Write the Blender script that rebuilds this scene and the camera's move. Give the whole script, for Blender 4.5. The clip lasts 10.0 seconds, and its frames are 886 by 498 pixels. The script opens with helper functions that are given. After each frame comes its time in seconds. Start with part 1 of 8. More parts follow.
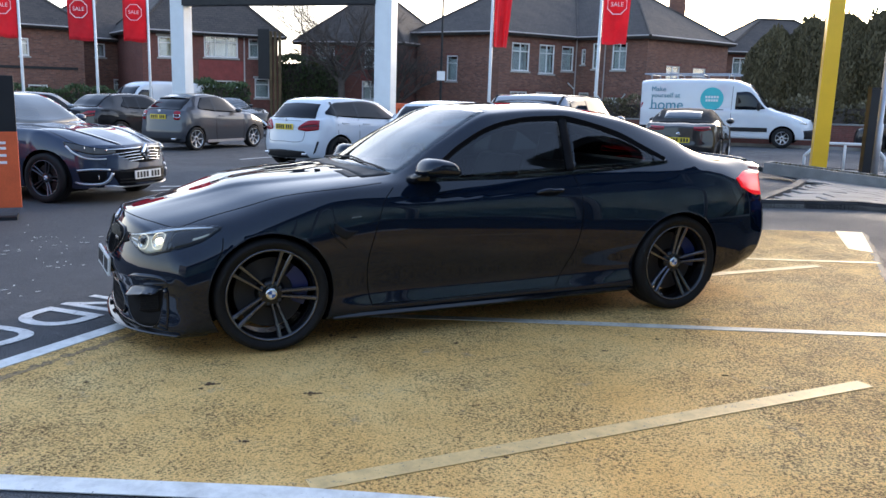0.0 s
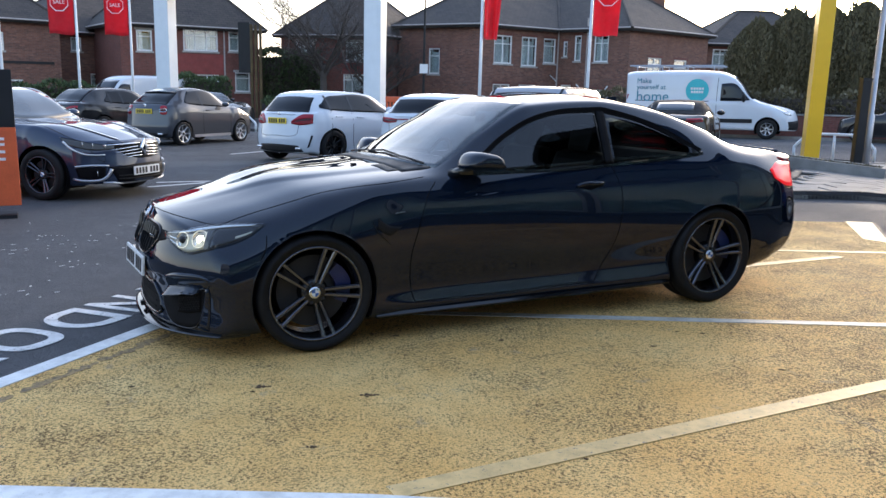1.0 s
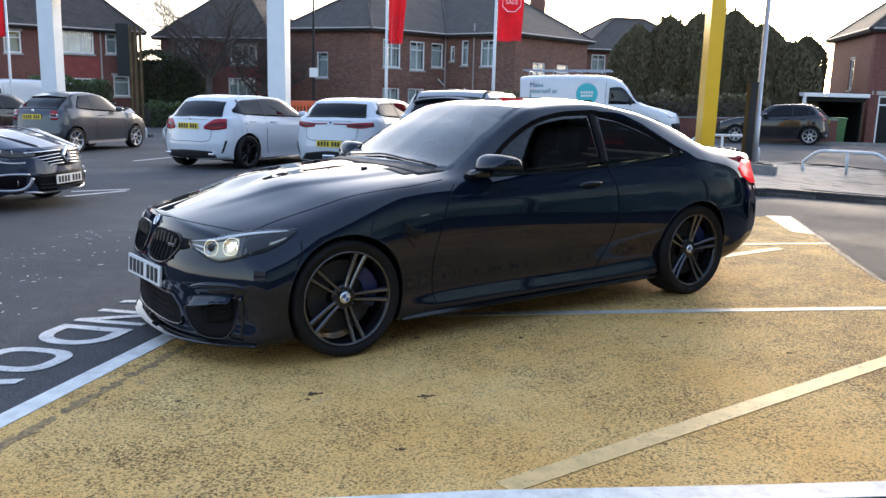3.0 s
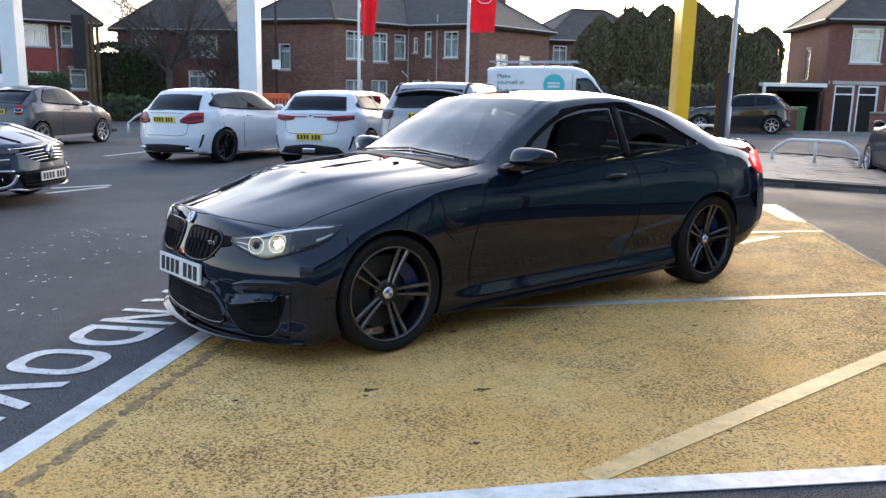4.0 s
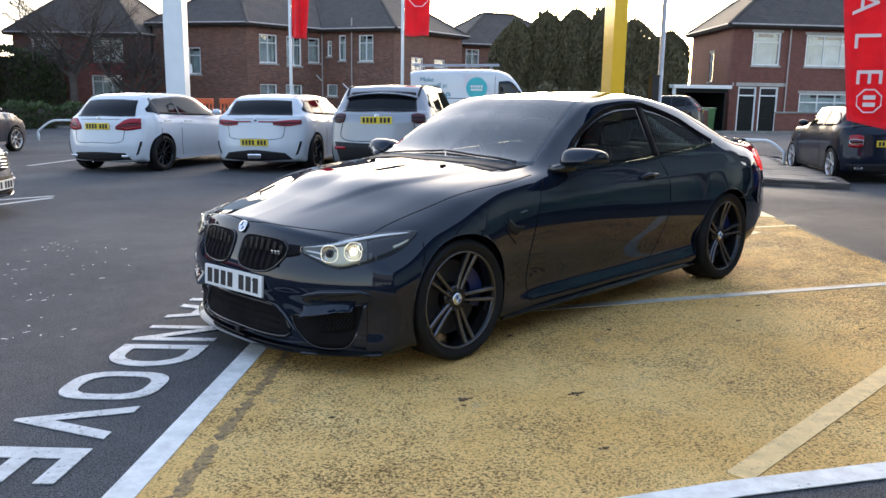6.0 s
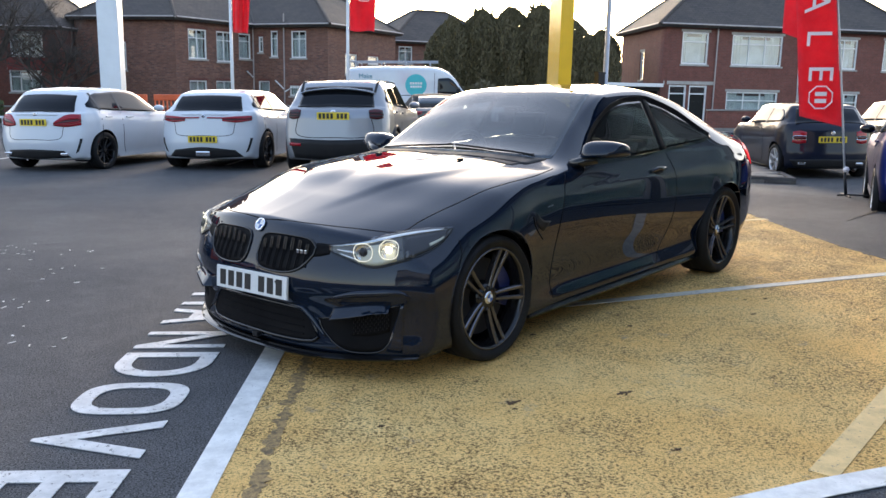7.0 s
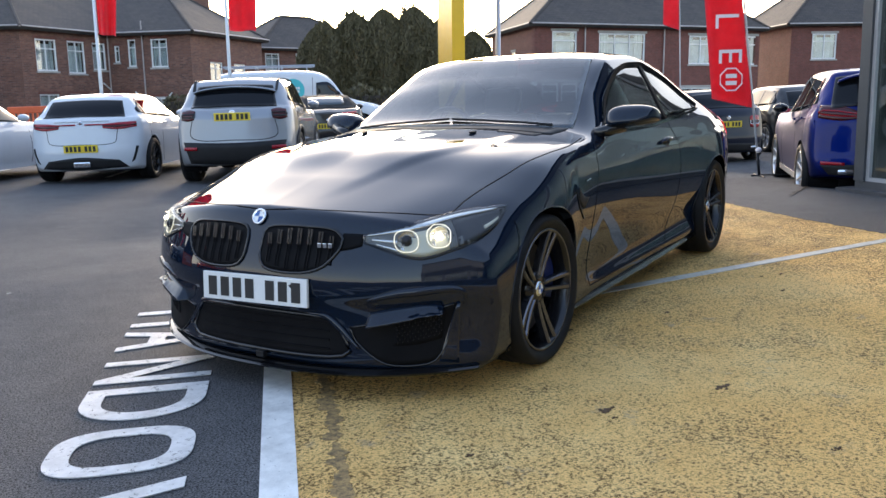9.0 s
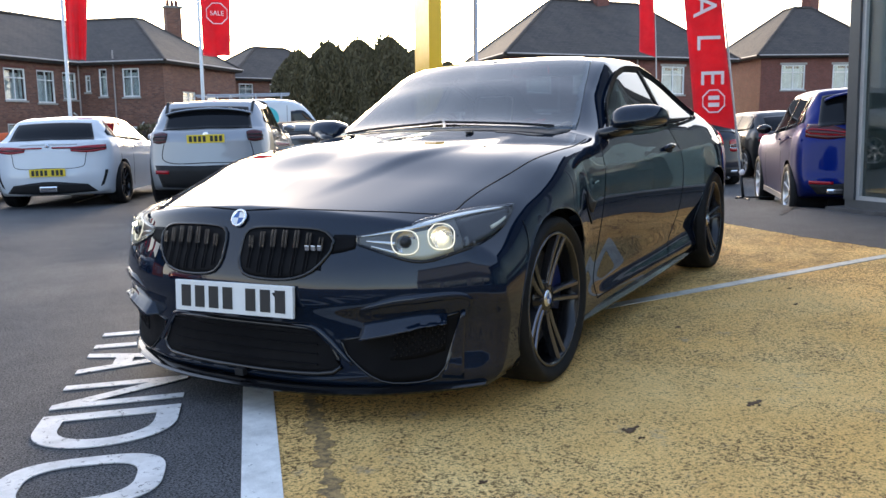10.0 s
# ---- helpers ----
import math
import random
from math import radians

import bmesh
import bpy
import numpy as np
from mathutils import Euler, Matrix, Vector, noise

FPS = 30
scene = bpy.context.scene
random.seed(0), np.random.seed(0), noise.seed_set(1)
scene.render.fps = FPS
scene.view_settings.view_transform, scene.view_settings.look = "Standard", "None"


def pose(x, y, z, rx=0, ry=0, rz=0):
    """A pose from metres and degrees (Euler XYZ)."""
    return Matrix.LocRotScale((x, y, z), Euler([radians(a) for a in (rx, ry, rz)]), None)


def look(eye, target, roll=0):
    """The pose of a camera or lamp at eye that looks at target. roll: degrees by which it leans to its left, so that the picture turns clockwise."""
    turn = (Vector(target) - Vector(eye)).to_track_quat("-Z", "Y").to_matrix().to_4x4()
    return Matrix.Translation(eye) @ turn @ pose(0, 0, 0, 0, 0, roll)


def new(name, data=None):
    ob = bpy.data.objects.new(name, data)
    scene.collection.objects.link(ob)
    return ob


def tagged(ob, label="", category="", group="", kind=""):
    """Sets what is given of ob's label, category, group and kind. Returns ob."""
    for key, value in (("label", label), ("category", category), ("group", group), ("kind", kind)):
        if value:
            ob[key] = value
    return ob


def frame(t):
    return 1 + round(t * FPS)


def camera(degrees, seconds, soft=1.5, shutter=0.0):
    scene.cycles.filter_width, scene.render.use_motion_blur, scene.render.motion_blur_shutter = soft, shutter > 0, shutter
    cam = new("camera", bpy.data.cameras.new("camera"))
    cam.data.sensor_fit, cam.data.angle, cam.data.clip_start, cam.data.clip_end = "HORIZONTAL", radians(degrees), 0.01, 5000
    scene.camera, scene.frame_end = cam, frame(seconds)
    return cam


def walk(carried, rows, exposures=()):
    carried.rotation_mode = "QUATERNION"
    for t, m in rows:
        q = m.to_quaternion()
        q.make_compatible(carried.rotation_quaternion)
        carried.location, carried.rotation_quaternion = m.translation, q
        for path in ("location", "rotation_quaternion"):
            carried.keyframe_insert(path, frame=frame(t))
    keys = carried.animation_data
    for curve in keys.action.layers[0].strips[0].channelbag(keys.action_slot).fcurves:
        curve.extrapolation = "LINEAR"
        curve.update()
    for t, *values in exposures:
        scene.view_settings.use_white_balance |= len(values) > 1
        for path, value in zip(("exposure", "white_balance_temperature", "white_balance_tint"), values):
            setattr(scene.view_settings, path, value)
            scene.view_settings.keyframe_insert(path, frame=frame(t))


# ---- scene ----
cam = camera(56.3, 10.0)
PATH = [
    (0, (0.212, 0.227, 1.423), (0.109, 2.192, 1.067), 1.0),
    (0.5, (0.03, 0.259, 1.412), (-0.045, 2.223, 1.038), 0.6),
    (1, (-0.181, 0.326, 1.409), (-0.228, 2.291, 1.038), 0.7),
    (1.5, (-0.359, 0.316, 1.409), (-0.361, 2.281, 1.04), 1.3),
    (2, (-0.634, 0.256, 1.403), (-0.554, 2.221, 1.038), 1.3),
    (2.5, (-0.811, 0.267, 1.397), (-0.642, 2.228, 1.039), 0.9),
    (4, (-1.454, 0.358, 1.411), (-1.11, 2.291, 1.033), 0.3),
    (4.5, (-1.669, 0.362, 1.417), (-1.295, 2.284, 1.012), 0.0),
    (5, (-1.869, 0.453, 1.392), (-1.452, 2.369, 0.994), -0.7),
    (5.5, (-2.055, 0.553, 1.405), (-1.566, 2.456, 1.03), -0.5),
    (7, (-2.719, 1.0, 1.354), (-1.986, 2.823, 0.981), 0.1),
    (7.5, (-2.878, 1.267, 1.346), (-2.054, 3.052, 0.978), -0.1),
    (8, (-3.088, 1.47, 1.287), (-2.174, 3.214, 0.933), 0.1),
    (8.5, (-3.185, 1.653, 1.218), (-2.207, 3.361, 0.865), -0.9),
    (9, (-3.112, 1.946, 1.144), (-2.097, 3.631, 0.786), -1.8),
    (9.5, (-3.07, 2.127, 1.048), (-2.035, 3.803, 0.702), -2.1),
    (10, (-3.042, 2.256, 0.991), (-1.965, 3.917, 0.707), -1.8),
]
walk(cam, [(t, look(eye, target, roll)) for t, eye, target, roll in PATH], exposures=[(0, 1.27, 6600, 14), (3, 1.31, 6850, 14), (6, 1.36, 7200, 14), (10, 1.42, 7100, 14)])

# ---- light: a bright, hazy evening sky, the low sun veiled behind the houses ----
SUN_AZ, SUN_EL = 28.0, 11.0          # degrees clockwise from +y, and above the horizon
world = bpy.data.worlds.new("evening_sky")
scene.world = world
world.use_nodes = True
wn, wl = world.node_tree.nodes, world.node_tree.links
sky = wn.new("ShaderNodeTexSky")
sky.sky_type = "NISHITA"
sky.sun_disc = False
sky.sun_elevation, sky.sun_rotation = radians(SUN_EL), radians(SUN_AZ)
sky.air_density, sky.dust_density, sky.ozone_density = 1.0, 2.2, 1.6
wl.new(sky.outputs["Color"], wn["Background"].inputs["Color"])
wn["Background"].inputs["Strength"].default_value = 0.15
veil = wn.new("ShaderNodeBackground")          # thin haze, thick towards the horizon and clear overhead
up_dir = wn.new("ShaderNodeSeparateXYZ")
wl.new(wn.new("ShaderNodeTexCoord").outputs["Generated"], up_dir.inputs[0])
haze = wn.new("ShaderNodeValToRGB")
haze.color_ramp.interpolation = "LINEAR"
haze.color_ramp.elements[0].position, haze.color_ramp.elements[0].color = 0.0, (1.0, 0.965, 0.90, 1)
haze.color_ramp.elements[1].position, haze.color_ramp.elements[1].color = 0.55, (0.19, 0.26, 0.39, 1)
thin = haze.color_ramp.elements.new(0.20)
thin.color = (0.46, 0.49, 0.55, 1)
wl.new(up_dir.outputs["Z"], haze.inputs["Fac"])
towards = wn.new("ShaderNodeVectorMath")         # the haze glows most round the low sun
towards.operation = "DOT_PRODUCT"
wl.new(up_dir.inputs[0].links[0].from_socket, towards.inputs[0])
towards.inputs[1].default_value = (math.sin(radians(SUN_AZ)), math.cos(radians(SUN_AZ)), 0.0)
glowing = wn.new("ShaderNodeMapRange")
for k, v in (("From Min", -1.0), ("From Max", 1.0), ("To Min", 0.60), ("To Max", 1.40)):
    glowing.inputs[k].default_value = v
wl.new(towards.outputs["Value"], glowing.inputs["Value"])
wl.new(glowing.outputs["Result"], veil.inputs["Strength"])
cool = wn.new("ShaderNodeMix")                   # away from the sun the haze turns blue
cool.data_type, cool.blend_type = "RGBA", "MULTIPLY"
aside = wn.new("ShaderNodeMapRange")
for k, v in (("From Min", -1.0), ("From Max", 0.6), ("To Min", 1.0), ("To Max", 0.0)):
    aside.inputs[k].default_value = v
wl.new(towards.outputs["Value"], aside.inputs["Value"])
wl.new(aside.outputs["Result"], cool.inputs[0])
wl.new(haze.outputs["Color"], cool.inputs[6])
cool.inputs[7].default_value = (0.62, 0.76, 1.0, 1)
wl.new(cool.outputs[2], veil.inputs["Color"])
both = wn.new("ShaderNodeAddShader")
wl.new(wn["Background"].outputs[0], both.inputs[0])
wl.new(veil.outputs[0], both.inputs[1])
wl.new(both.outputs[0], wn["World Output"].inputs["Surface"])
sun_data = bpy.data.lights.new("sun", "SUN")
sun_data.energy, sun_data.angle, sun_data.color = 1.1, radians(14), (1.0, 0.86, 0.68)
sun = new("sun", sun_data)
_d = Vector((math.sin(radians(SUN_AZ)) * math.cos(radians(SUN_EL)), math.cos(radians(SUN_AZ)) * math.cos(radians(SUN_EL)), math.sin(radians(SUN_EL))))
sun.matrix_world = look(_d * 60, (0, 0, 0))


# ---- materials ----
class Nodes:
    """A short way to write a node material."""

    def __init__(self, name):
        self.mat = bpy.data.materials.new(name)
        self.mat.use_nodes = True
        self.n, self.l = self.mat.node_tree.nodes, self.mat.node_tree.links
        self.bsdf = self.n["Principled BSDF"]
        self.co = self.n.new("ShaderNodeTexCoord").outputs["Object"]

    def put(self, socket, value):
        if hasattr(value, "is_linked") or hasattr(value, "links"):
            self.l.new(value, socket)
        else:
            socket.default_value = (*value, 1) if isinstance(value, tuple) and len(value) == 3 and socket.type == "RGBA" else value

    def set(self, **kw):
        for k, v in kw.items():
            self.put(self.bsdf.inputs[k.replace("_", " ")], v)
        return self

    def noise(self, scale, detail=4.0, rough=0.55, stretch=None):
        t = self.n.new("ShaderNodeTexNoise")
        t.inputs["Scale"].default_value, t.inputs["Detail"].default_value, t.inputs["Roughness"].default_value = scale, detail, rough
        self.l.new(self.scaled(stretch) if stretch else self.co, t.inputs["Vector"])
        return t.outputs["Fac"]

    def scaled(self, stretch):
        m = self.n.new("ShaderNodeMapping")
        m.inputs["Scale"].default_value = stretch
        self.l.new(self.co, m.inputs["Vector"])
        return m.outputs["Vector"]

    def voronoi(self, scale, out="Distance"):
        t = self.n.new("ShaderNodeTexVoronoi")
        t.inputs["Scale"].default_value = scale
        self.l.new(self.co, t.inputs["Vector"])
        return t.outputs[out]

    def ramp(self, fac, a, b, ca=0.0, cb=1.0):
        r = self.n.new("ShaderNodeMapRange")
        for k, v in (("From Min", a), ("From Max", b), ("To Min", ca), ("To Max", cb)):
            r.inputs[k].default_value = v
        self.l.new(fac, r.inputs["Value"])
        return r.outputs["Result"]

    def mix(self, fac, a, b, kind="MIX"):
        m = self.n.new("ShaderNodeMix")
        m.data_type, m.blend_type = "RGBA", kind
        for s, v in zip((m.inputs[0], m.inputs[6], m.inputs[7]), (fac, a, b)):
            self.put(s, v)
        return m.outputs[2]

    def math(self, op, a, b=0.0):
        m = self.n.new("ShaderNodeMath")
        m.operation = op
        self.put(m.inputs[0], a), self.put(m.inputs[1], b)
        return m.outputs[0]

    def bump(self, height, strength=0.3, distance=0.01):
        b = self.n.new("ShaderNodeBump")
        b.inputs["Strength"].default_value, b.inputs["Distance"].default_value = strength, distance
        self.l.new(height, b.inputs["Height"])
        self.l.new(b.outputs["Normal"], self.bsdf.inputs["Normal"])
        return self

    def random(self):
        return self.n.new("ShaderNodeObjectInfo").outputs["Random"]


def plain(name, colour, rough=0.5, metal=0.0, vary=0.12, scale=3.0, fine=60.0, bump=0.0, **kw):
    """A surface of one colour with slow and fine variation."""
    m = Nodes(name)
    dark = tuple(c * (1 - 2 * vary) for c in colour)
    light = tuple(min(1, c * (1 + vary)) for c in colour)
    f = m.math("ADD", m.math("MULTIPLY", m.noise(scale), 0.65), m.math("MULTIPLY", m.noise(fine), 0.35))
    m.set(Base_Color=m.mix(m.ramp(f, 0.3, 0.7), dark, light), Roughness=m.ramp(m.noise(scale * 2.3), 0.3, 0.7, rough * 0.85, min(1, rough * 1.15)), Metallic=metal, **kw)
    if bump:
        m.bump(m.noise(fine), bump, 0.004)
    return m.mat


def paint(name, colour, metal=0.0, rough=0.3, dirt=0.15, coat=1.0):
    """Lacquered car paint under a clear coat, with a little road film."""
    m = Nodes(name)
    film = m.ramp(m.noise(2.2), 0.45, 0.75, 0.0, dirt)
    m.set(Base_Color=m.mix(film, colour, (0.12, 0.11, 0.10)), Metallic=metal, Roughness=max(rough, 0.45), Specular_IOR_Level=0.15, Coat_Weight=coat, Coat_Roughness=m.ramp(m.noise(5.0), 0.3, 0.8, 0.02, 0.07))
    return m.mat


def flake_paint():
    """Blue-black metallic under a deep clear coat."""
    m = Nodes("blue_black_metallic_paint")
    spark = m.ramp(m.noise(900.0, 1.0), 0.55, 0.75)
    m.set(Base_Color=m.mix(spark, (0.0024, 0.0070, 0.0160), (0.007, 0.017, 0.042)), Metallic=0.0, Roughness=0.5, Specular_IOR_Level=0.0, Coat_Weight=1.0, Coat_IOR=1.48, Coat_Roughness=0.012)
    return m.mat


def thin_glass(name, tint, shine=0.10, rim=0.8):
    """A window pane: mostly clear, a little mirror."""
    m = Nodes(name)
    clear, gloss, body = m.n.new("ShaderNodeBsdfTransparent"), m.n.new("ShaderNodeBsdfGlossy"), m.n.new("ShaderNodeMixShader")
    clear.inputs["Color"].default_value = (*tint, 1)
    gloss.inputs["Roughness"].default_value = 0.02
    edge = m.n.new("ShaderNodeLayerWeight")
    edge.inputs["Blend"].default_value = 0.5
    m.l.new(m.math("ADD", m.math("MULTIPLY", m.math("POWER", edge.outputs["Facing"], 4.0), rim), shine), body.inputs[0])
    m.l.new(clear.outputs[0], body.inputs[1])
    m.l.new(gloss.outputs[0], body.inputs[2])
    m.l.new(body.outputs[0], m.n["Material Output"].inputs["Surface"])
    return m.mat


def glow(name, colour, strength, base=(0.8, 0.8, 0.8)):
    return Nodes(name).set(Base_Color=base, Emission_Color=colour, Emission_Strength=strength, Roughness=0.2).mat


def asphalt_material():
    m = Nodes("worn_asphalt")
    patch = m.mix(m.ramp(m.noise(0.22, 5.0), 0.35, 0.65), (0.040, 0.042, 0.046), (0.066, 0.068, 0.073))
    patch = m.mix(m.ramp(m.noise(30.0, 5.0, 0.75), 0.44, 0.58, 0.0, 0.75), patch, (0.017, 0.018, 0.021))
    patch = m.mix(m.ramp(m.noise(6.0, 7.0, 0.75), 0.46, 0.64, 0.0, 0.7), patch, (0.096, 0.099, 0.104))
    patch = m.mix(m.ramp(m.noise(11.0, 6.0, 0.75), 0.60, 0.68, 0.0, 0.8), patch, (0.010, 0.010, 0.012))
    pit = m.mix(m.ramp(m.noise(75.0, 5.0, 0.8), 0.43, 0.53), (0.010, 0.010, 0.012), patch)
    grit = m.mix(m.ramp(m.noise(150.0, 3.0, 0.7), 0.42, 0.70), pit, (0.17, 0.17, 0.172))
    fleck = m.mix(m.ramp(m.noise(16.0, 6.0, 0.75), 0.685, 0.72), grit, (0.34, 0.34, 0.34))
    m.set(Base_Color=fleck, Roughness=m.ramp(m.noise(0.5), 0.35, 0.65, 0.65, 0.9), Specular_IOR_Level=0.16)
    return m.bump(m.noise(60.0, 5.0, 0.75), 0.6, 0.012).mat


def resin_material():
    """Yellow anti-skid dressing: pale chippings with dark worn pits."""
    m = Nodes("yellow_anti_skid_dressing")
    tone = m.mix(m.ramp(m.noise(0.9, 4.0), 0.32, 0.68), (0.93, 0.545, 0.175), (1.0, 0.690, 0.285))
    tone = m.mix(m.ramp(m.noise(4.2, 6.0, 0.7), 0.40, 0.66, 0.0, 0.45), tone, (0.78, 0.440, 0.135))
    grain = m.mix(m.ramp(m.noise(150.0, 4.0, 0.78), 0.36, 0.56), m.mix(0.62, tone, (0.27, 0.115, 0.030)), tone)
    # how far the chippings are gone, patch by patch; the wheels of cars leaving have scrubbed the exit end hardest
    worn = m.ramp(m.math("ADD", m.math("MULTIPLY", m.noise(0.75, 6.0, 0.62), 0.6), m.math("MULTIPLY", m.noise(3.6, 5.0, 0.7), 0.4)), 0.38, 0.62, 0.604, 0.492)
    sep = m.n.new("ShaderNodeSeparateXYZ")
    m.l.new(m.co, sep.inputs[0])
    scrub = m.ramp(m.math("ADD", sep.outputs["X"], m.ramp(m.noise(0.6, 4.0), 0.3, 0.7, -1.0, 1.0)), -0.4, 3.4, 0.0, 0.045)
    worn = m.math("SUBTRACT", worn, scrub)
    pits = m.ramp(m.math("SUBTRACT", m.noise(78.0, 5.0, 0.80), worn), -0.02, 0.04)
    pitted = m.mix(m.math("MULTIPLY", pits, 0.90), grain, (0.070, 0.032, 0.011))
    clot = m.ramp(m.noise(34.0, 6.0, 0.80), 0.62, 0.72, 0.0, 0.55)
    pitted = m.mix(clot, pitted, (0.16, 0.078, 0.026))
    stain = m.ramp(m.noise(2.6, 8.0, 0.80), 0.60, 0.72, 0.0, 0.55)
    faded = m.ramp(m.noise(3.3, 7.0, 0.76), 0.60, 0.72, 0.0, 0.65)
    spots = m.ramp(m.noise(7.0, 7.0, 0.78), 0.70, 0.77, 0.0, 0.80)
    dirty = m.mix(faded, m.mix(stain, pitted, (0.29, 0.165, 0.070)), (0.24, 0.215, 0.185))
    m.set(Base_Color=m.mix(spots, dirty, (0.085, 0.045, 0.020)), Roughness=0.75, Specular_IOR_Level=0.12)
    return m.bump(m.noise(120.0, 5.0, 0.80), 0.8, 0.008).mat


def line_paint(name, colour, wear=0.5):
    m = Nodes(name)
    dirty = m.mix(m.ramp(m.noise(9.0, 6.0, 0.7), 0.40, 0.75), colour, tuple(c * 0.62 for c in colour))
    gone = m.ramp(m.noise(38.0, 6.0, 0.75), 0.70 - 0.12 * wear, 0.74 - 0.1 * wear)
    m.set(Base_Color=m.mix(gone, dirty, (0.09, 0.088, 0.085)), Roughness=0.6)
    return m.bump(m.noise(160.0, 2.0), 0.3, 0.004).mat


def brick_material(name, a, b, mortar):
    """Facing brick laid in courses 75 mm high; runs along the object's own x and z."""
    m = Nodes(name)
    sep = m.n.new("ShaderNodeSeparateXYZ")
    m.l.new(m.co, sep.inputs[0])
    comb = m.n.new("ShaderNodeCombineXYZ")
    m.l.new(m.math("ADD", sep.outputs["X"], sep.outputs["Y"]), comb.inputs["X"])
    m.l.new(sep.outputs["Z"], comb.inputs["Y"])
    t = m.n.new("ShaderNodeTexBrick")
    m.l.new(comb.outputs[0], t.inputs["Vector"])
    for k, v in (("Scale", 1.0), ("Mortar Size", 0.006), ("Brick Width", 0.225), ("Row Height", 0.075), ("Bias", 0.0)):
        t.inputs[k].default_value = v
    t.inputs["Color1"].default_value, t.inputs["Color2"].default_value, t.inputs["Mortar"].default_value = (*a, 1), (*b, 1), (*mortar, 1)
    soot = m.mix(m.ramp(m.noise(0.6, 6.0, 0.75), 0.38, 0.66, 0.0, 0.75), t.outputs["Color"], tuple(c * 0.55 for c in a))
    tone = m.mix(m.ramp(m.noise(5.5, 4.0, 0.8), 0.50, 0.62, 0.0, 0.85), soot, tuple(min(1, c * 1.45) for c in b))
    m.set(Base_Color=tone, Roughness=0.85)
    return m.bump(t.outputs["Fac"], 0.3, -0.01).mat


def roof_material():
    m = Nodes("slate_roof_covering")
    w = m.n.new("ShaderNodeTexBrick")
    m.l.new(m.co, w.inputs["Vector"])
    for k, v in (("Scale", 1.0), ("Mortar Size", 0.012), ("Brick Width", 0.30), ("Row Height", 0.16)):
        w.inputs[k].default_value = v
    w.inputs["Color1"].default_value, w.inputs["Color2"].default_value, w.inputs["Mortar"].default_value = (0.042, 0.034, 0.031, 1), (0.066, 0.052, 0.045, 1), (0.02, 0.018, 0.017, 1)
    m.set(Base_Color=m.mix(m.ramp(m.noise(0.6, 6.0, 0.7), 0.40, 0.75, 0.0, 0.6), w.outputs["Color"], (0.095, 0.075, 0.055)), Roughness=0.8)
    return m.bump(w.outputs["Fac"], 0.4, -0.02).mat


def leaf_material(name, a, b):
    m = Nodes(name)
    g = m.n.new("ShaderNodeNewGeometry")
    m.set(Base_Color=m.mix(g.outputs["Random Per Island"], a, b), Roughness=0.6)
    return m.mat


def slab_material():
    m = Nodes("concrete_paving_slab")
    tone = m.mix(m.random(), (0.145, 0.138, 0.128), (0.215, 0.205, 0.19))
    m.set(Base_Color=m.mix(m.ramp(m.noise(4.0, 7.0, 0.7), 0.4, 0.75, 0.0, 0.7), tone, (0.15, 0.145, 0.13)), Roughness=0.8)
    return m.bump(m.noise(60.0), 0.25, 0.004).mat


M_ASPHALT, M_RESIN = asphalt_material(), resin_material()
M_WHITE_LINE, M_CREAM_LINE = line_paint("worn_white_line_paint", (0.76, 0.75, 0.71), 0.5), line_paint("worn_cream_line_paint", (0.72, 0.48, 0.19), 0.9)
M_GREY_LINE = line_paint("faded_grey_line_paint", (0.56, 0.53, 0.46), 1.0)
M_LETTER = line_paint("scuffed_white_letter_paint", (0.62, 0.61, 0.59), 1.05)
M_SLAB, M_KERB = slab_material(), plain("dark_kerb_stone", (0.05, 0.05, 0.052), 0.75, vary=0.25, bump=0.3)
M_CONCRETE = plain("grey_concrete", (0.24, 0.23, 0.21), 0.8, vary=0.2, bump=0.3)
M_BRICK = brick_material("sooty_red_brick", (0.285, 0.125, 0.080), (0.105, 0.052, 0.040), (0.20, 0.165, 0.14))
M_BRICK_RED = brick_material("dull_red_brick", (0.215, 0.072, 0.050), (0.150, 0.052, 0.040), (0.17, 0.12, 0.10))
M_RENDER_RED = plain("red_painted_render", (0.27, 0.055, 0.045), 0.75, vary=0.15)
M_ROOF = roof_material()
M_UPVC = plain("white_window_frame", (0.78, 0.78, 0.76), 0.35, vary=0.05)
M_SILL = plain("stone_sill", (0.42, 0.39, 0.35), 0.8, vary=0.15)
M_PANE = thin_glass("house_window_glass", (0.88, 0.92, 0.92))
M_NET = plain("white_net_curtain", (0.72, 0.75, 0.74), 0.9, vary=0.18, scale=1.5)
M_CURTAIN = plain("pale_curtain", (0.66, 0.68, 0.65), 0.9, vary=0.12)
M_PIPE = plain("painted_pipe", (0.42, 0.36, 0.33), 0.5)
M_DARKWOOD = plain("dark_door_paint", (0.008, 0.010, 0.010), 0.5, Specular_IOR_Level=0.2)
M_WHITE = plain("white_painted_steel", (0.66, 0.70, 0.72), 0.4, vary=0.05)
M_DARKSTEEL = plain("dark_painted_steel", (0.016, 0.017, 0.019), 0.5, Specular_IOR_Level=0.3)
M_GREYSTEEL = plain("galvanised_steel", (0.42, 0.43, 0.45), 0.45, metal=0.6)
M_YELLOW = plain("yellow_painted_steel", (0.82, 0.46, 0.02), 0.35, vary=0.05)
M_ORANGE = plain("orange_plastic", (0.72, 0.12, 0.035), 0.5)
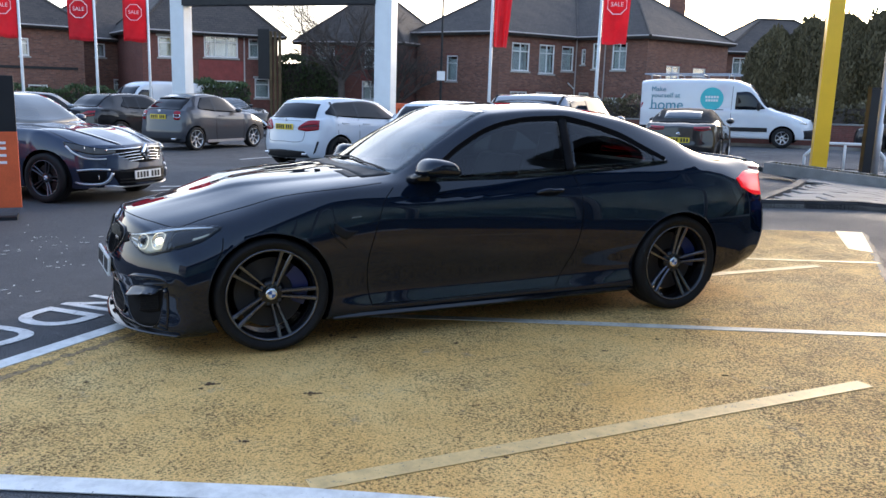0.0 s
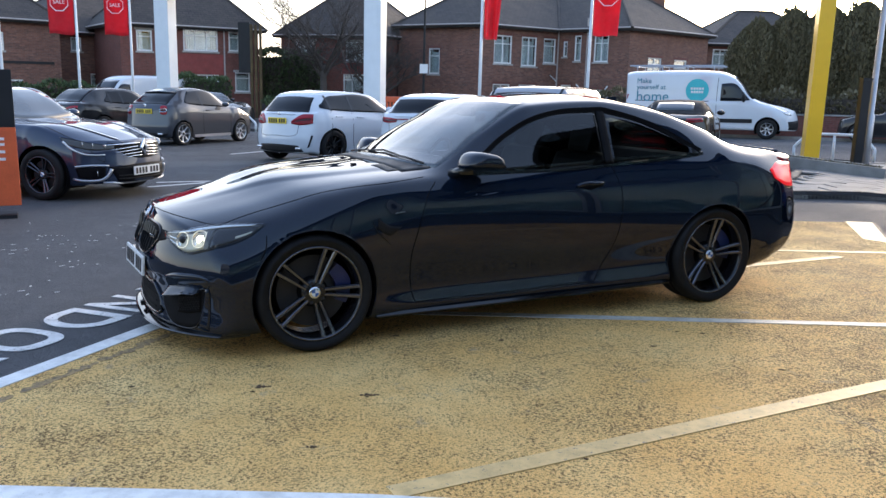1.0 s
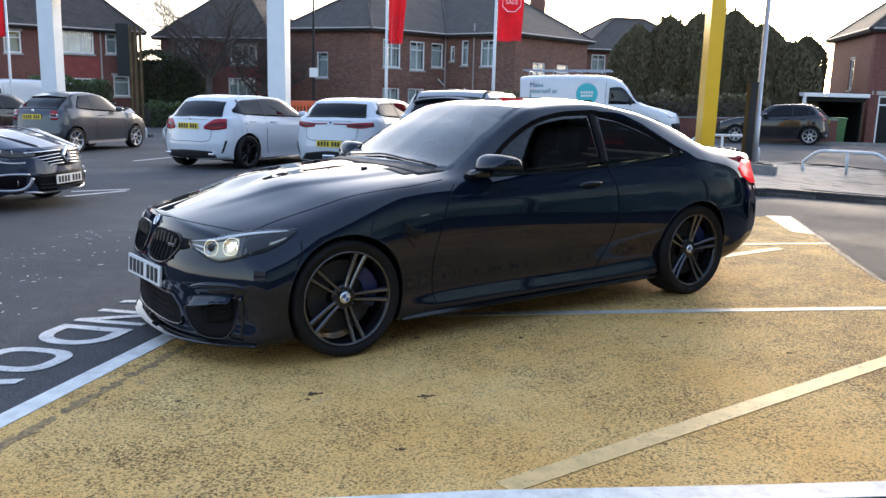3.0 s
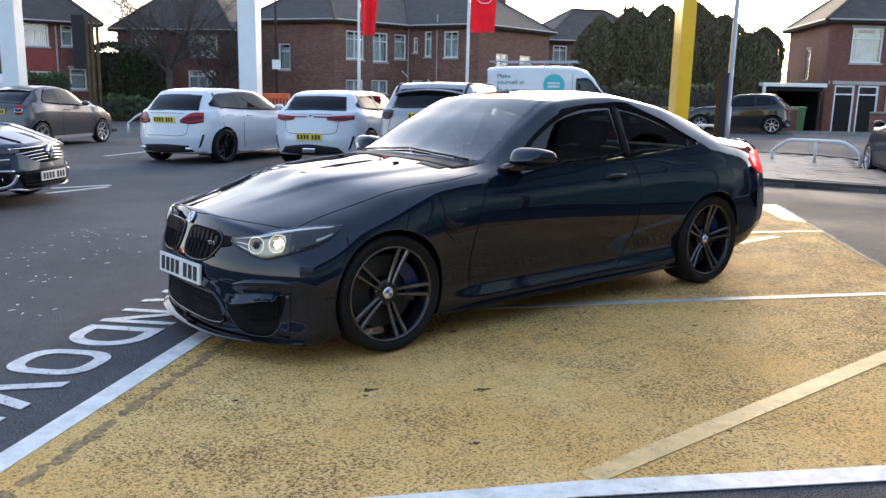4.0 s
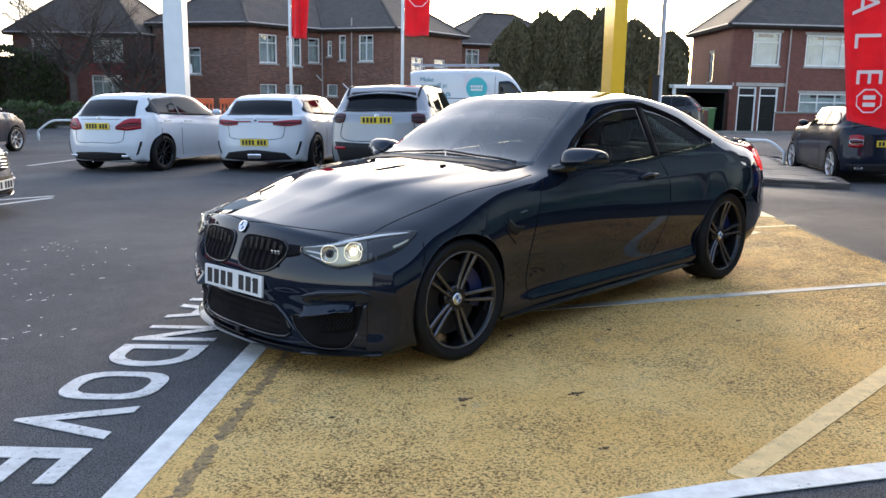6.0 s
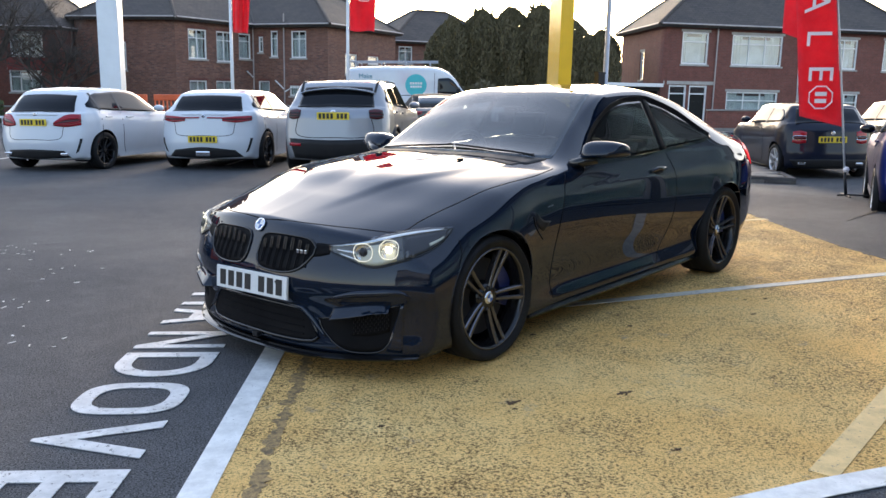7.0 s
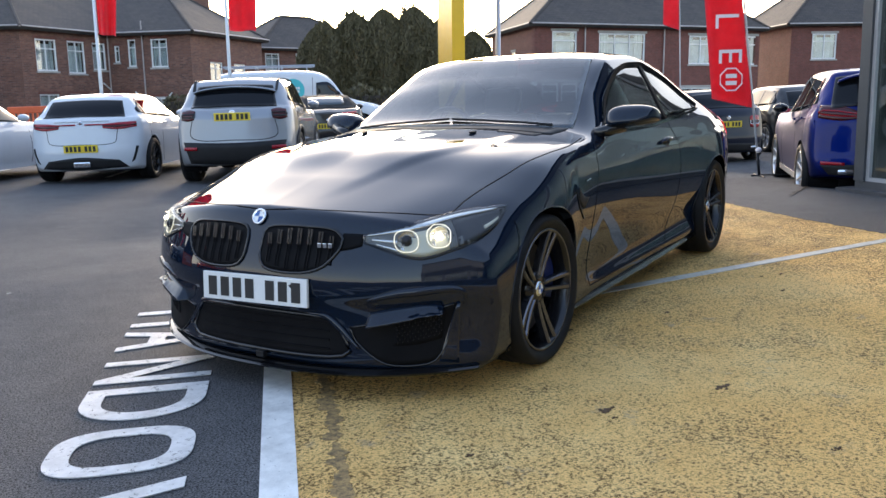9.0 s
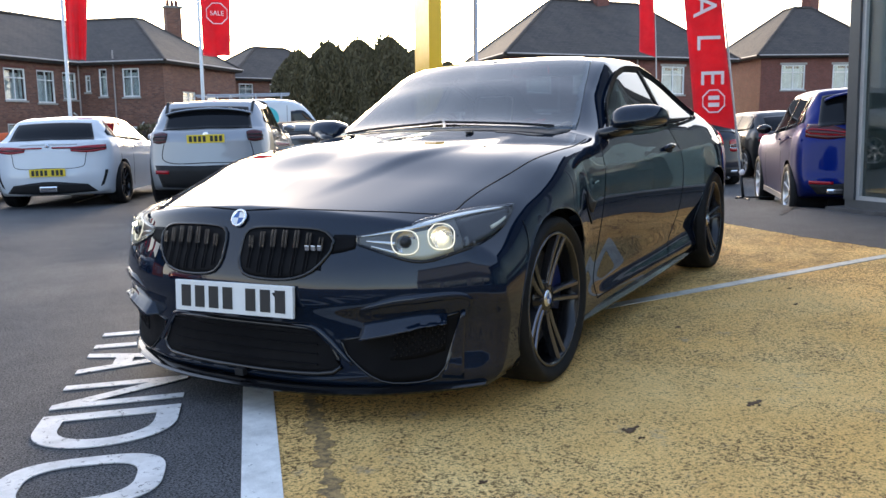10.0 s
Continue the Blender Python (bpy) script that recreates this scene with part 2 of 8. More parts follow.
M_FLAG = plain("red_flag_cloth", (0.62, 0.018, 0.035), 0.75, vary=0.1, Sheen_Weight=0.3)
M_FLAGWHITE = plain("white_flag_print", (0.80, 0.74, 0.74), 0.75, vary=0.04)
M_BARK = plain("bark", (0.075, 0.06, 0.05), 0.9, vary=0.3, bump=0.5)
M_CONIFER = leaf_material("conifer_sprays", (0.072, 0.060, 0.028), (0.125, 0.102, 0.046))
M_HEDGE = leaf_material("hedge_leaves", (0.034, 0.056, 0.018), (0.078, 0.118, 0.040))
M_GREENBIN = plain("green_plastic", (0.06, 0.16, 0.05), 0.5)

M_BLACKPAINT = flake_paint()
M_GLOSSBLACK = Nodes("gloss_black_trim").set(Base_Color=(0.006, 0.006, 0.007), Roughness=0.10).mat
M_SATIN = Nodes("satin_black_trim").set(Base_Color=(0.007, 0.007, 0.008), Roughness=0.42, Specular_IOR_Level=0.3).mat
M_PLASTIC = plain("black_plastic", (0.012, 0.012, 0.013), 0.55, Specular_IOR_Level=0.25)
M_MESH = plain("black_mesh_plastic", (0.004, 0.004, 0.005), 0.7, Specular_IOR_Level=0.12)
M_TYRE = plain("tyre_rubber", (0.0075, 0.0075, 0.008), 0.7, vary=0.2, Specular_IOR_Level=0.3)
M_RIM = Nodes("dark_grey_alloy").set(Base_Color=(0.125, 0.125, 0.138), Metallic=0.85, Roughness=0.20).mat
M_RIMDARK = Nodes("black_alloy").set(Base_Color=(0.010, 0.010, 0.011), Metallic=0.2, Roughness=0.16).mat
M_SILVER = Nodes("silver_alloy").set(Base_Color=(0.55, 0.55, 0.56), Metallic=0.9, Roughness=0.3).mat
M_CHROME = Nodes("chrome").set(Base_Color=(0.75, 0.76, 0.78), Metallic=1.0, Roughness=0.12).mat
M_DISC = Nodes("brake_disc_steel").set(Base_Color=(0.030, 0.029, 0.030), Metallic=0.3, Roughness=0.6).mat
M_CALIPER = Nodes("blue_caliper_paint").set(Base_Color=(0.006, 0.016, 0.085), Roughness=0.35).mat
M_GLASS = thin_glass("tinted_car_glass", (0.17, 0.195, 0.20), 0.05)
M_VANGLASS = Nodes("dark_cab_glass").set(Base_Color=(0.006, 0.008, 0.011), Roughness=0.02, Specular_IOR_Level=0.36).mat
M_LEATHER = plain("black_leather", (0.016, 0.016, 0.017), 0.5, vary=0.2, bump=0.2)
M_COUPESCREEN = thin_glass("clear_windscreen_glass", (0.42, 0.50, 0.54), 0.10)
# blue-grey base colour adds pale reflected sky to these panes
M_SKYSCREEN = Nodes("sky_paled_windscreen_glass").set(Base_Color=(0.035, 0.050, 0.064), Roughness=0.02, IOR=1.65).mat
M_LAMPCHROME = Nodes("lamp_reflector").set(Base_Color=(0.62, 0.62, 0.60), Metallic=0.8, Roughness=0.22).mat
# pale yellow base carries the headlamp's glow on its reflector
M_LAMPGLOWTINT = Nodes("lamp_bowl").set(Base_Color=(0.46, 0.44, 0.34), Metallic=0.2, Roughness=0.35).mat
M_LAMPDARK = Nodes("lamp_housing").set(Base_Color=(0.025, 0.025, 0.027), Roughness=0.25, Specular_IOR_Level=0.25).mat
M_LAMPCOVER = thin_glass("lamp_cover_plastic", (0.96, 0.97, 0.97), 0.03, 0.25)
M_LAMPHOUSE = Nodes("headlamp_housing").set(Base_Color=(0.07, 0.07, 0.066), Metallic=0.2, Roughness=0.3).mat
# the sheen on the slats' upper halves is put into this colour
M_SLATLIT = Nodes("lit_grille_bar_plastic").set(Base_Color=(0.050, 0.045, 0.042), Metallic=0.4, Roughness=0.25).mat
M_DRL = glow("running_light", (1.0, 0.90, 0.52), 0.28)
M_BEAM = glow("headlamp_beam", (1.0, 0.95, 0.72), 16.0)
M_TAIL = Nodes("red_tail_lens").set(Base_Color=(0.30, 0.006, 0.014), Roughness=0.12).mat
M_TAILDARK = Nodes("dark_red_tail_lens").set(Base_Color=(0.055, 0.002, 0.004), Roughness=0.1).mat
M_REARGLASS = Nodes("privacy_glass").set(Base_Color=(0.006, 0.007, 0.009), Roughness=0.03, Specular_IOR_Level=0.22).mat
M_TAILLIT = glow("lit_tail_lens", (1.0, 0.015, 0.03), 0.28, (0.35, 0.006, 0.01))
M_PLATEWHITE = plain("white_plate", (0.72, 0.72, 0.70), 0.4, vary=0.03)
M_PLATEYELLOW = plain("yellow_plate", (0.78, 0.56, 0.03), 0.4, vary=0.04)
M_BAR = plain("black_print", (0.012, 0.012, 0.013), 0.5)
M_BADGEBLUE = plain("blue_enamel", (0.04, 0.12, 0.34), 0.25)
M_TEAL = plain("teal_vinyl", (0.02, 0.42, 0.45), 0.4, vary=0.04)
M_TEALTEXT = plain("dark_teal_print", (0.02, 0.20, 0.27), 0.4, vary=0.04)


# ---- building tools ----
from mathutils.bvhtree import BVHTree
from mathutils.geometry import tessellate_polygon

# the forecourt falls a little, so that upright things lean by about a degree against it
UP = Vector((0, 0, 1)).rotation_difference(Vector((0.0145, -0.014, 1)).normalized()).to_matrix().to_4x4()


def upright(x, y, z=0.0, rz=0.0):
    return Matrix.Translation((x, y, z)) @ UP @ pose(0, 0, 0, 0, 0, rz)


def thing(name, label, category, m=None, group="", kind=""):
    """An empty that stands for one thing; its parts hang under it."""
    ob = new(name)
    ob.empty_display_size = 0.1
    if m is not None:
        ob.matrix_world = m
    return tagged(ob, label, category, group, kind)


def mesh_of(name, verts, faces, mats, idx=None, smooth=False):
    me = bpy.data.meshes.new(name)
    me.from_pydata([tuple(v) for v in verts], [], faces)
    for m in mats if isinstance(mats, (list, tuple)) else [mats]:
        me.materials.append(m)
    if idx is not None:
        me.polygons.foreach_set("material_index", idx)
    if smooth:
        me.polygons.foreach_set("use_smooth", [True] * len(me.polygons))
    me.update()
    return me


def put(name, me, parent=None, label="", m=None):
    ob = new(name, me)
    if parent is not None:
        ob.parent = parent
    if m is not None:
        ob.matrix_local = m
    return tagged(ob, label)


def part(name, bm, material, parent, label="", smooth=False, m=None):
    me = bpy.data.meshes.new(name)
    bm.to_mesh(me)
    bm.free()
    me.materials.append(material)
    if smooth:
        me.polygons.foreach_set("use_smooth", [True] * len(me.polygons))
    return put(name, me, parent, label, m)


def box_bm(x0, x1, y0, y1, z0, z1, bevel=0.0, bm=None):
    bm = bm or bmesh.new()
    got = bmesh.ops.create_cube(bm, size=1, matrix=Matrix.Translation(((x0 + x1) / 2, (y0 + y1) / 2, (z0 + z1) / 2)) @ Matrix.Diagonal((x1 - x0, y1 - y0, z1 - z0, 1)))
    if bevel:
        edges = list({e for v in got["verts"] for e in v.link_edges})
        bmesh.ops.bevel(bm, geom=edges, offset=bevel, segments=2, affect="EDGES", profile=0.6)
    return bm


def tube_bm(points, radius, sides=8, closed=False, bm=None):
    """A round bar along points; radius may be a list."""
    bm = bm or bmesh.new()
    pts = [Vector(p) for p in points]
    n = len(pts)
    rings = []
    for i, p in enumerate(pts):
        a = pts[(i - 1) % n] if closed or i else p
        b = pts[(i + 1) % n] if closed or i < n - 1 else p
        d = (b - a).normalized()
        side = d.cross(Vector((0, 0, 1)))
        side = side.normalized() if side.length > 0.05 else d.cross(Vector((0, 1, 0))).normalized()
        up = side.cross(d)
        r = radius[i] if isinstance(radius, (list, tuple)) else radius
        rings.append([bm.verts.new(p + r * (math.cos(t) * side + math.sin(t) * up)) for t in (2 * math.pi * k / sides for k in range(sides))])
    for i in range(n if closed else n - 1):
        a, b = rings[i], rings[(i + 1) % n]
        for k in range(sides):
            bm.faces.new((a[k], a[(k + 1) % sides], b[(k + 1) % sides], b[k]))
    if not closed:
        bm.faces.new(rings[0][::-1]), bm.faces.new(rings[-1])
    return bm


def lathe_bm(profile, steps=48, axis="Y", bm=None):
    """Turns (radius, place on the axis) round the axis."""
    bm = bm or bmesh.new()
    rings = []
    for k in range(steps):
        t = 2 * math.pi * k / steps
        c, s = math.cos(t), math.sin(t)
        rings.append([bm.verts.new((r * c, a, r * s) if axis == "Y" else (r * c, r * s, a)) for r, a in profile])
    for k in range(steps):
        a, b = rings[k], rings[(k + 1) % steps]
        for i in range(len(profile) - 1):
            bm.faces.new((a[i], b[i], b[i + 1], a[i + 1]))
    return bm


def slab_bm(poly, z0, z1, bm=None):
    """A flat plate from a plan outline."""
    bm = bm or bmesh.new()
    lo, hi = [bm.verts.new((x, y, z0)) for x, y in poly], [bm.verts.new((x, y, z1)) for x, y in poly]
    n = len(poly)
    for t in tessellate_polygon([[Vector((x, y, 0)) for x, y in poly]]):
        bm.faces.new([hi[i] for i in t]), bm.faces.new([lo[i] for i in reversed(t)])
    for i in range(n):
        bm.faces.new((lo[i], lo[(i + 1) % n], hi[(i + 1) % n], hi[i]))
    bmesh.ops.recalc_face_normals(bm, faces=bm.faces[:])
    return bm


def strip_poly(points, width):
    """The outline of a painted band along a line of points."""
    pts = [Vector(p) for p in points]
    left, right = [], []
    for i, p in enumerate(pts):
        d = (pts[min(i + 1, len(pts) - 1)] - pts[max(i - 1, 0)]).normalized()
        n = Vector((-d.y, d.x)) * width / 2
        left.append(tuple(p + n)), right.append(tuple(p - n))
    return left + right[::-1]


def text_mesh(name, body, material, height=1.0, thick=0.0, bold=0.0):
    """Letters in the built-in font, lying in the xy plane, as high as given."""
    cu = bpy.data.curves.new(name, "FONT")
    cu.body, cu.align_x, cu.align_y, cu.extrude = body, "CENTER", "CENTER", thick
    cu.offset = bold
    cu.size = height / 0.70
    ob = bpy.data.objects.new(name, cu)
    me = bpy.data.meshes.new_from_object(ob)
    bpy.data.objects.remove(ob)
    me.materials.clear()
    me.materials.append(material)
    return me


def pchip(xs, ys):
    """A smooth curve through knots that does not overshoot."""
    xs, ys = np.array(xs, float), np.array(ys, float)
    h, d = np.diff(xs), np.diff(ys) / np.diff(xs)
    m = np.zeros(len(xs))
    for i in range(1, len(xs) - 1):
        if d[i - 1] * d[i] > 0:
            w1, w2 = 2 * h[i] + h[i - 1], h[i] + 2 * h[i - 1]
            m[i] = (w1 + w2) / (w1 / d[i - 1] + w2 / d[i])
    m[0], m[-1] = d[0], d[-1]

    def f(x):
        i = int(min(max(np.searchsorted(xs, x) - 1, 0), len(xs) - 2))
        t = (x - xs[i]) / h[i]
        return float((2 * t**3 - 3 * t**2 + 1) * ys[i] + (t**3 - 2 * t**2 + t) * h[i] * m[i] + (-2 * t**3 + 3 * t**2) * ys[i + 1] + (t**3 - t**2) * h[i] * m[i + 1])
    return f


def smooth_line(points, n):
    """n places along a soft curve through the points."""
    P = [np.array(p, float) for p in points]
    L = [0.0]
    for a, b in zip(P, P[1:]):
        L.append(L[-1] + max(1e-6, float(np.linalg.norm(b - a)) ** 0.7))
    out = []
    for t in np.linspace(0, L[-1], n):
        i = min(max(int(np.searchsorted(L, t)) - 1, 0), len(P) - 2)
        u = (t - L[i]) / (L[i + 1] - L[i])
        p0, p1, p2, p3 = P[max(i - 1, 0)], P[i], P[i + 1], P[min(i + 2, len(P) - 1)]
        h = L[i + 1] - L[i]
        m1 = (p2 - p0) / (L[i + 1] - L[max(i - 1, 0)]) * h
        m2 = (p3 - p1) / (L[min(i + 2, len(P) - 1)] - L[i]) * h
        out.append((2 * u**3 - 3 * u**2 + 1) * p1 + (u**3 - 2 * u**2 + u) * m1 + (-2 * u**3 + 3 * u**2) * p2 + (u**3 - u**2) * m2)
    return out


# ---- vehicles: a skin drawn over long feature lines, with panes, lamps and trim laid on it ----
class Skin:
    """A car body. x runs rearwards from the front axle, y to the car's right, z up. lines: for each feature line from the sill to
    the middle of the roof, its half width and height at the stations xs."""

    def __init__(self, xs, lines, nose, tail, face, arches, step=0.05, across=5, back=None, relief=None):
        self.xs, self.arches = xs, arches
        ys = [pchip(xs, l[0]) for l in lines]
        zs = [pchip(xs, l[1]) for l in lines]
        x0, x1 = xs[0], xs[-1]
        front = pchip(*zip(*face))
        rear = pchip(*zip(*back)) if back else (lambda z: 0.0)
        stations = list(np.linspace(x0, x1, int((x1 - x0) / step) + 1))
        reach_f, reach_r = 1.15, 0.9
        grid = []
        for X in stations:
            ctrl = [(0.0, zs[0](X))] + [(max(f(X), 0.0), g(X)) for f, g in zip(ys, zs)]
            sec = smooth_line(ctrl, across * len(ctrl))
            ff, fr = max(0.0, 1 - (X - x0) / reach_f), max(0.0, 1 - (x1 - X) / reach_r)
            if relief:
                sec = [relief(X, max(y, 0.0), z) for y, z in sec]
            grid.append([(X + ff * (front(z) + nose * (abs(y) / 0.88) ** 2.7) - fr * (rear(z) + tail * (abs(y) / 0.85) ** 2.5), max(y, 0.0), z) for y, z in sec])
        n, k = len(grid), len(grid[0])
        verts, faces = [], []

        def ring(row, key):
            """One row of the skin round both sides."""
            out = []
            for p in row:
                verts.append(p)
                out.append(len(verts) - 1)
            for p in reversed(row[1:-1]):
                verts.append((p[0], -p[1], p[2]))
                out.append(len(verts) - 1)
            return out
        rows = [ring(r, 0) for r in grid]
        m = len(rows[0])
        for a, b in zip(rows, rows[1:]):
            for i in range(m):
                faces.append((a[i], a[(i + 1) % m], b[(i + 1) % m], b[i]))
        for row, X, f, amount, sgn, wide in ((grid[0], x0, front, nose, 1, 0.88), (grid[-1], x1, rear, tail, -1, 0.85)):
            ids = rows[0] if sgn > 0 else rows[-1]
            mid = 0.5 * (min(p[2] for p in row) + max(p[2] for p in row))
            for s in (0.93, 0.84, 0.72, 0.58, 0.42, 0.25, 0.1):
                inner = []
                for p in row:
                    y, z = p[1] * s, mid + (p[2] - mid) * s
                    inner.append((X + sgn * (f(z) + amount * (y / wide) ** (2.7 if sgn > 0 else 2.5)), y, z))
                nxt = ring(inner, 0)
                for i in range(m):
                    q = (ids[i], nxt[i], nxt[(i + 1) % m], ids[(i + 1) % m])
                    faces.append(q if sgn > 0 else q[::-1])
                ids = nxt
            faces.append(tuple(ids) if sgn < 0 else tuple(ids[::-1]))
        self.tree = BVHTree.FromPolygons([Vector(v) for v in verts], faces)
        V = np.array(verts)
        keep = []
        for f in faces:
            c = V[list(f)].mean(axis=0)
            if all((c[0] - ax) ** 2 + (c[2] - az) ** 2 > ar * ar or abs(c[1]) < 0.52 for ax, az, ar in arches):
                keep.append(f)
        count = {}
        for f in keep:
            for a, b in zip(f, f[1:] + f[:1]):
                e = (min(a, b), max(a, b))
                count[e] = count.get(e, 0) + 1
        edge = {v for e, c in count.items() if c == 1 for v in e}
        for v in edge:
            x, y, z = verts[v]
            for ax, az, ar in arches:
                r = math.hypot(x - ax, z - az)
                if abs(r - ar) < 2.2 * step and abs(y) > 0.5:
                    verts[v] = (ax + (x - ax) * ar / r, y, az + (z - az) * ar / r)
        self.verts, self.faces = verts, keep

    def cut(self, test):
        """Opens the skin where test(x, y, z) holds at a face's middle; panes are still laid on the whole skin."""
        V = np.array(self.verts)
        self.faces = [f for f in self.faces if not test(*V[list(f)].mean(axis=0))]

    def body(self, name, material, parent, label=""):
        used = sorted({i for f in self.faces for i in f})
        new_id = {o: i for i, o in enumerate(used)}
        me = mesh_of(name, [self.verts[i] for i in used], [tuple(new_id[i] for i in f) for f in self.faces], material, smooth=True)
        return put(name, me, parent, label)

    def cast(self, p, d, lift=0.0):
        """Where the line through p along d first meets the skin."""
        d = Vector(d).normalized()
        hit, normal, _, _ = self.tree.ray_cast(Vector(p) - d * 4, d)
        if hit is None:
            hit, normal, _, _ = self.tree.find_nearest(Vector(p))
        if normal.dot(d) > 0:
            normal = -normal
        return hit + normal * lift

    def pane(self, name, lower, upper, d, material, parent, lift=0.004, n=16, k=8, label="", skirt=0.012, flip=False):
        """A panel laid on the skin between two curves."""
        a, b = smooth_line(lower, n), smooth_line(upper, n)
        verts, faces = [], []
        l0, l1 = lift if isinstance(lift, tuple) else (lift, lift)
        lift = max(l0, l1)
        for i in range(n):
            for j in range(k + 1):
                verts.append(self.cast(a[i] + (b[i] - a[i]) * j / k, d, l0 + (l1 - l0) * j / k))
        w = k + 1
        for i in range(n - 1):
            for j in range(k):
                faces.append((i * w + j, (i + 1) * w + j, (i + 1) * w + j + 1, i * w + j + 1))
        border = [i * w for i in range(n)] + [(n - 1) * w + j for j in range(1, w)] + [i * w + k for i in range(n - 2, -1, -1)] + [j for j in range(k - 1, 0, -1)]
        dn = Vector(d).normalized()
        base = len(verts)
        for i in border:
            verts.append(verts[i] + dn * (skirt + lift))
        c = len(border)
        for i in range(c):
            faces.append((border[i], base + i, base + (i + 1) % c, border[(i + 1) % c]))
        self.border = [verts[i] for i in border]
        return put(name, mesh_of(name, verts, faces, material, smooth=True), parent, label)

    def seam(self, name, points, d, material, parent, width=0.006, n=24, lift=0.0015, label=""):
        """A narrow line along the skin: a shut line or a trim strip."""
        line = [self.cast(p, d, lift) for p in smooth_line(points, n)]
        verts, faces = [], []
        dn = Vector(d).normalized()
        for i, p in enumerate(line):
            t = (line[min(i + 1, n - 1)] - line[max(i - 1, 0)]).normalized()
            s = t.cross(dn).normalized() * width / 2
            verts += [p - s, p + s, p + s + dn * 0.006, p - s + dn * 0.006]
            if i:
                b = 4 * (i - 1)
                faces += [(b + j, b + (j + 1) % 4, b + 4 + (j + 1) % 4, b + 4 + j) for j in range(4)]
        return put(name, mesh_of(name, verts, faces, material), parent, label)


def arch_liner(parent, x, z, r, half, inner=0.50, material=None):
    """The dark wheel well behind an arch."""
    for s in (-1, 1):
        prof = [(0.02, s * inner), (r * 1.01, s * inner), (r * 1.012, s * (half - 0.03))]
        well = lathe_bm(prof, 40)
        bmesh.ops.delete(well, geom=[v for v in well.verts if v.co.z < 0.15 - z], context="VERTS")     # open below the sills
        part("wheel_well", well, material or M_MESH, parent, smooth=False, m=Matrix.Translation((x, 0, z)))


def wheel_parts(style, radius, rim, width):
    """Meshes of one wheel, its outer face towards -y, the hub at the origin."""
    w = width / 2
    out = []
    tyre = lathe_bm([(rim * 0.99, w * 0.72), (rim * 1.02, w * 0.9), (radius * 0.93, w), (radius * 0.985, w * 0.86), (radius, w * 0.6), (radius, w * 0.2), (radius * 0.992, w * 0.17), (radius, w * 0.14),
                     (radius, -w * 0.14), (radius * 0.992, -w * 0.17), (radius, -w * 0.2), (radius, -w * 0.6), (radius * 0.985, -w * 0.86), (radius * 0.94, -w), (rim * 1.12, -w * 0.99), (rim * 1.03, -w * 0.92), (rim * 0.99, -w * 0.80)], 64)
    out.append(("tyre", tyre, M_TYRE, True, ""))
    metal = {"coupe": M_RIM, "black": M_RIMDARK, "silver": M_SILVER}[style if style in ("coupe", "black") else "silver"]
    barrel = lathe_bm([(rim * 1.005, -w * 0.84), (rim * 0.995, -w * 0.90), (rim * 0.955, -w * 0.88), (rim * 0.94, -w * 0.70), (rim * 0.90, -w * 0.45), (rim * 0.90, w * 0.7), (rim * 1.0, w * 0.75)], 64)
    out.append(("rim", barrel, M_RIMDARK if style != "silver" else M_SILVER, True, ""))
    lip = lathe_bm([(rim * 1.004, -w * 0.845), (rim * 0.999, -w * 0.905), (rim * 0.965, -w * 0.90), (rim * 0.955, -w * 0.84)], 64)
    out.append(("rim_lip", lip, metal, True, ""))
    spoke = bmesh.new()
    arms = {"coupe": 5, "black": 10, "silver": 7}[style]
    for i in range(arms):
        t = 2 * math.pi * i / arms
        pair = (-1, 1) if style == "coupe" else (0,)
        for s in pair:
            # a tapering blade from the hub to the rim
            blade = bmesh.new()
            pts = []
            for u in np.linspace(0, 1, 7):
                r = 0.055 + (rim * 0.965 - 0.055) * u
                off = s * (0.0140 + 0.0155 * u)
                half = (0.0090 + 0.0032 * u) if style == "coupe" else (0.020 - 0.004 * u)
                face = -w * (0.62 + 0.26 * u ** 1.6)
                pts.append((r, off, half, face))
            cols = []
            for r, off, half, face in pts:
                cols.append([blade.verts.new(v) for v in ((r, face + 0.035, off - half), (r, face + 0.006, off - half), (r, face, off - half + 0.005), (r, face, off + half - 0.005), (r, face + 0.006, off + half), (r, face + 0.035, off + half))])
            for a, b in zip(cols, cols[1:]):
                for j in range(6):
                    blade.faces.new((a[j], a[(j + 1) % 6], b[(j + 1) % 6], b[j]))
            bmesh.ops.rotate(blade, verts=blade.verts[:], cent=(0, 0, 0), matrix=Matrix.Rotation(t, 3, "Y"))
            tmp = bpy.data.meshes.new("blade")
            blade.to_mesh(tmp), blade.free()
            spoke.from_mesh(tmp)
            bpy.data.meshes.remove(tmp)
    bmesh.ops.recalc_face_normals(spoke, faces=spoke.faces[:])
    out.append(("spokes", spoke, metal, False, ""))
    out.append(("hub", lathe_bm([(0.002, -w * 0.60), (0.05, -w * 0.62), (0.072, -w * 0.55), (0.085, -w * 0.3), (0.085, 0.0)], 32), M_RIMDARK if style != "silver" else M_SILVER, True, ""))
    out.append(("centre_cap", lathe_bm([(0.001, -w * 0.665), (0.024, -w * 0.66), (0.034, -w * 0.64), (0.035, -w * 0.58)], 24), M_CHROME if style == "coupe" else M_PLASTIC, True, ""))
    if style == "coupe":
        for k in range(4):
            fan = bmesh.new()
            fan.faces.new([fan.verts.new((0, -w * 0.672, 0))] + [fan.verts.new((.021 * math.cos(t), -w * 0.672, .021 * math.sin(t))) for t in np.linspace(k * math.pi / 2, (k + 1) * math.pi / 2, 7)])
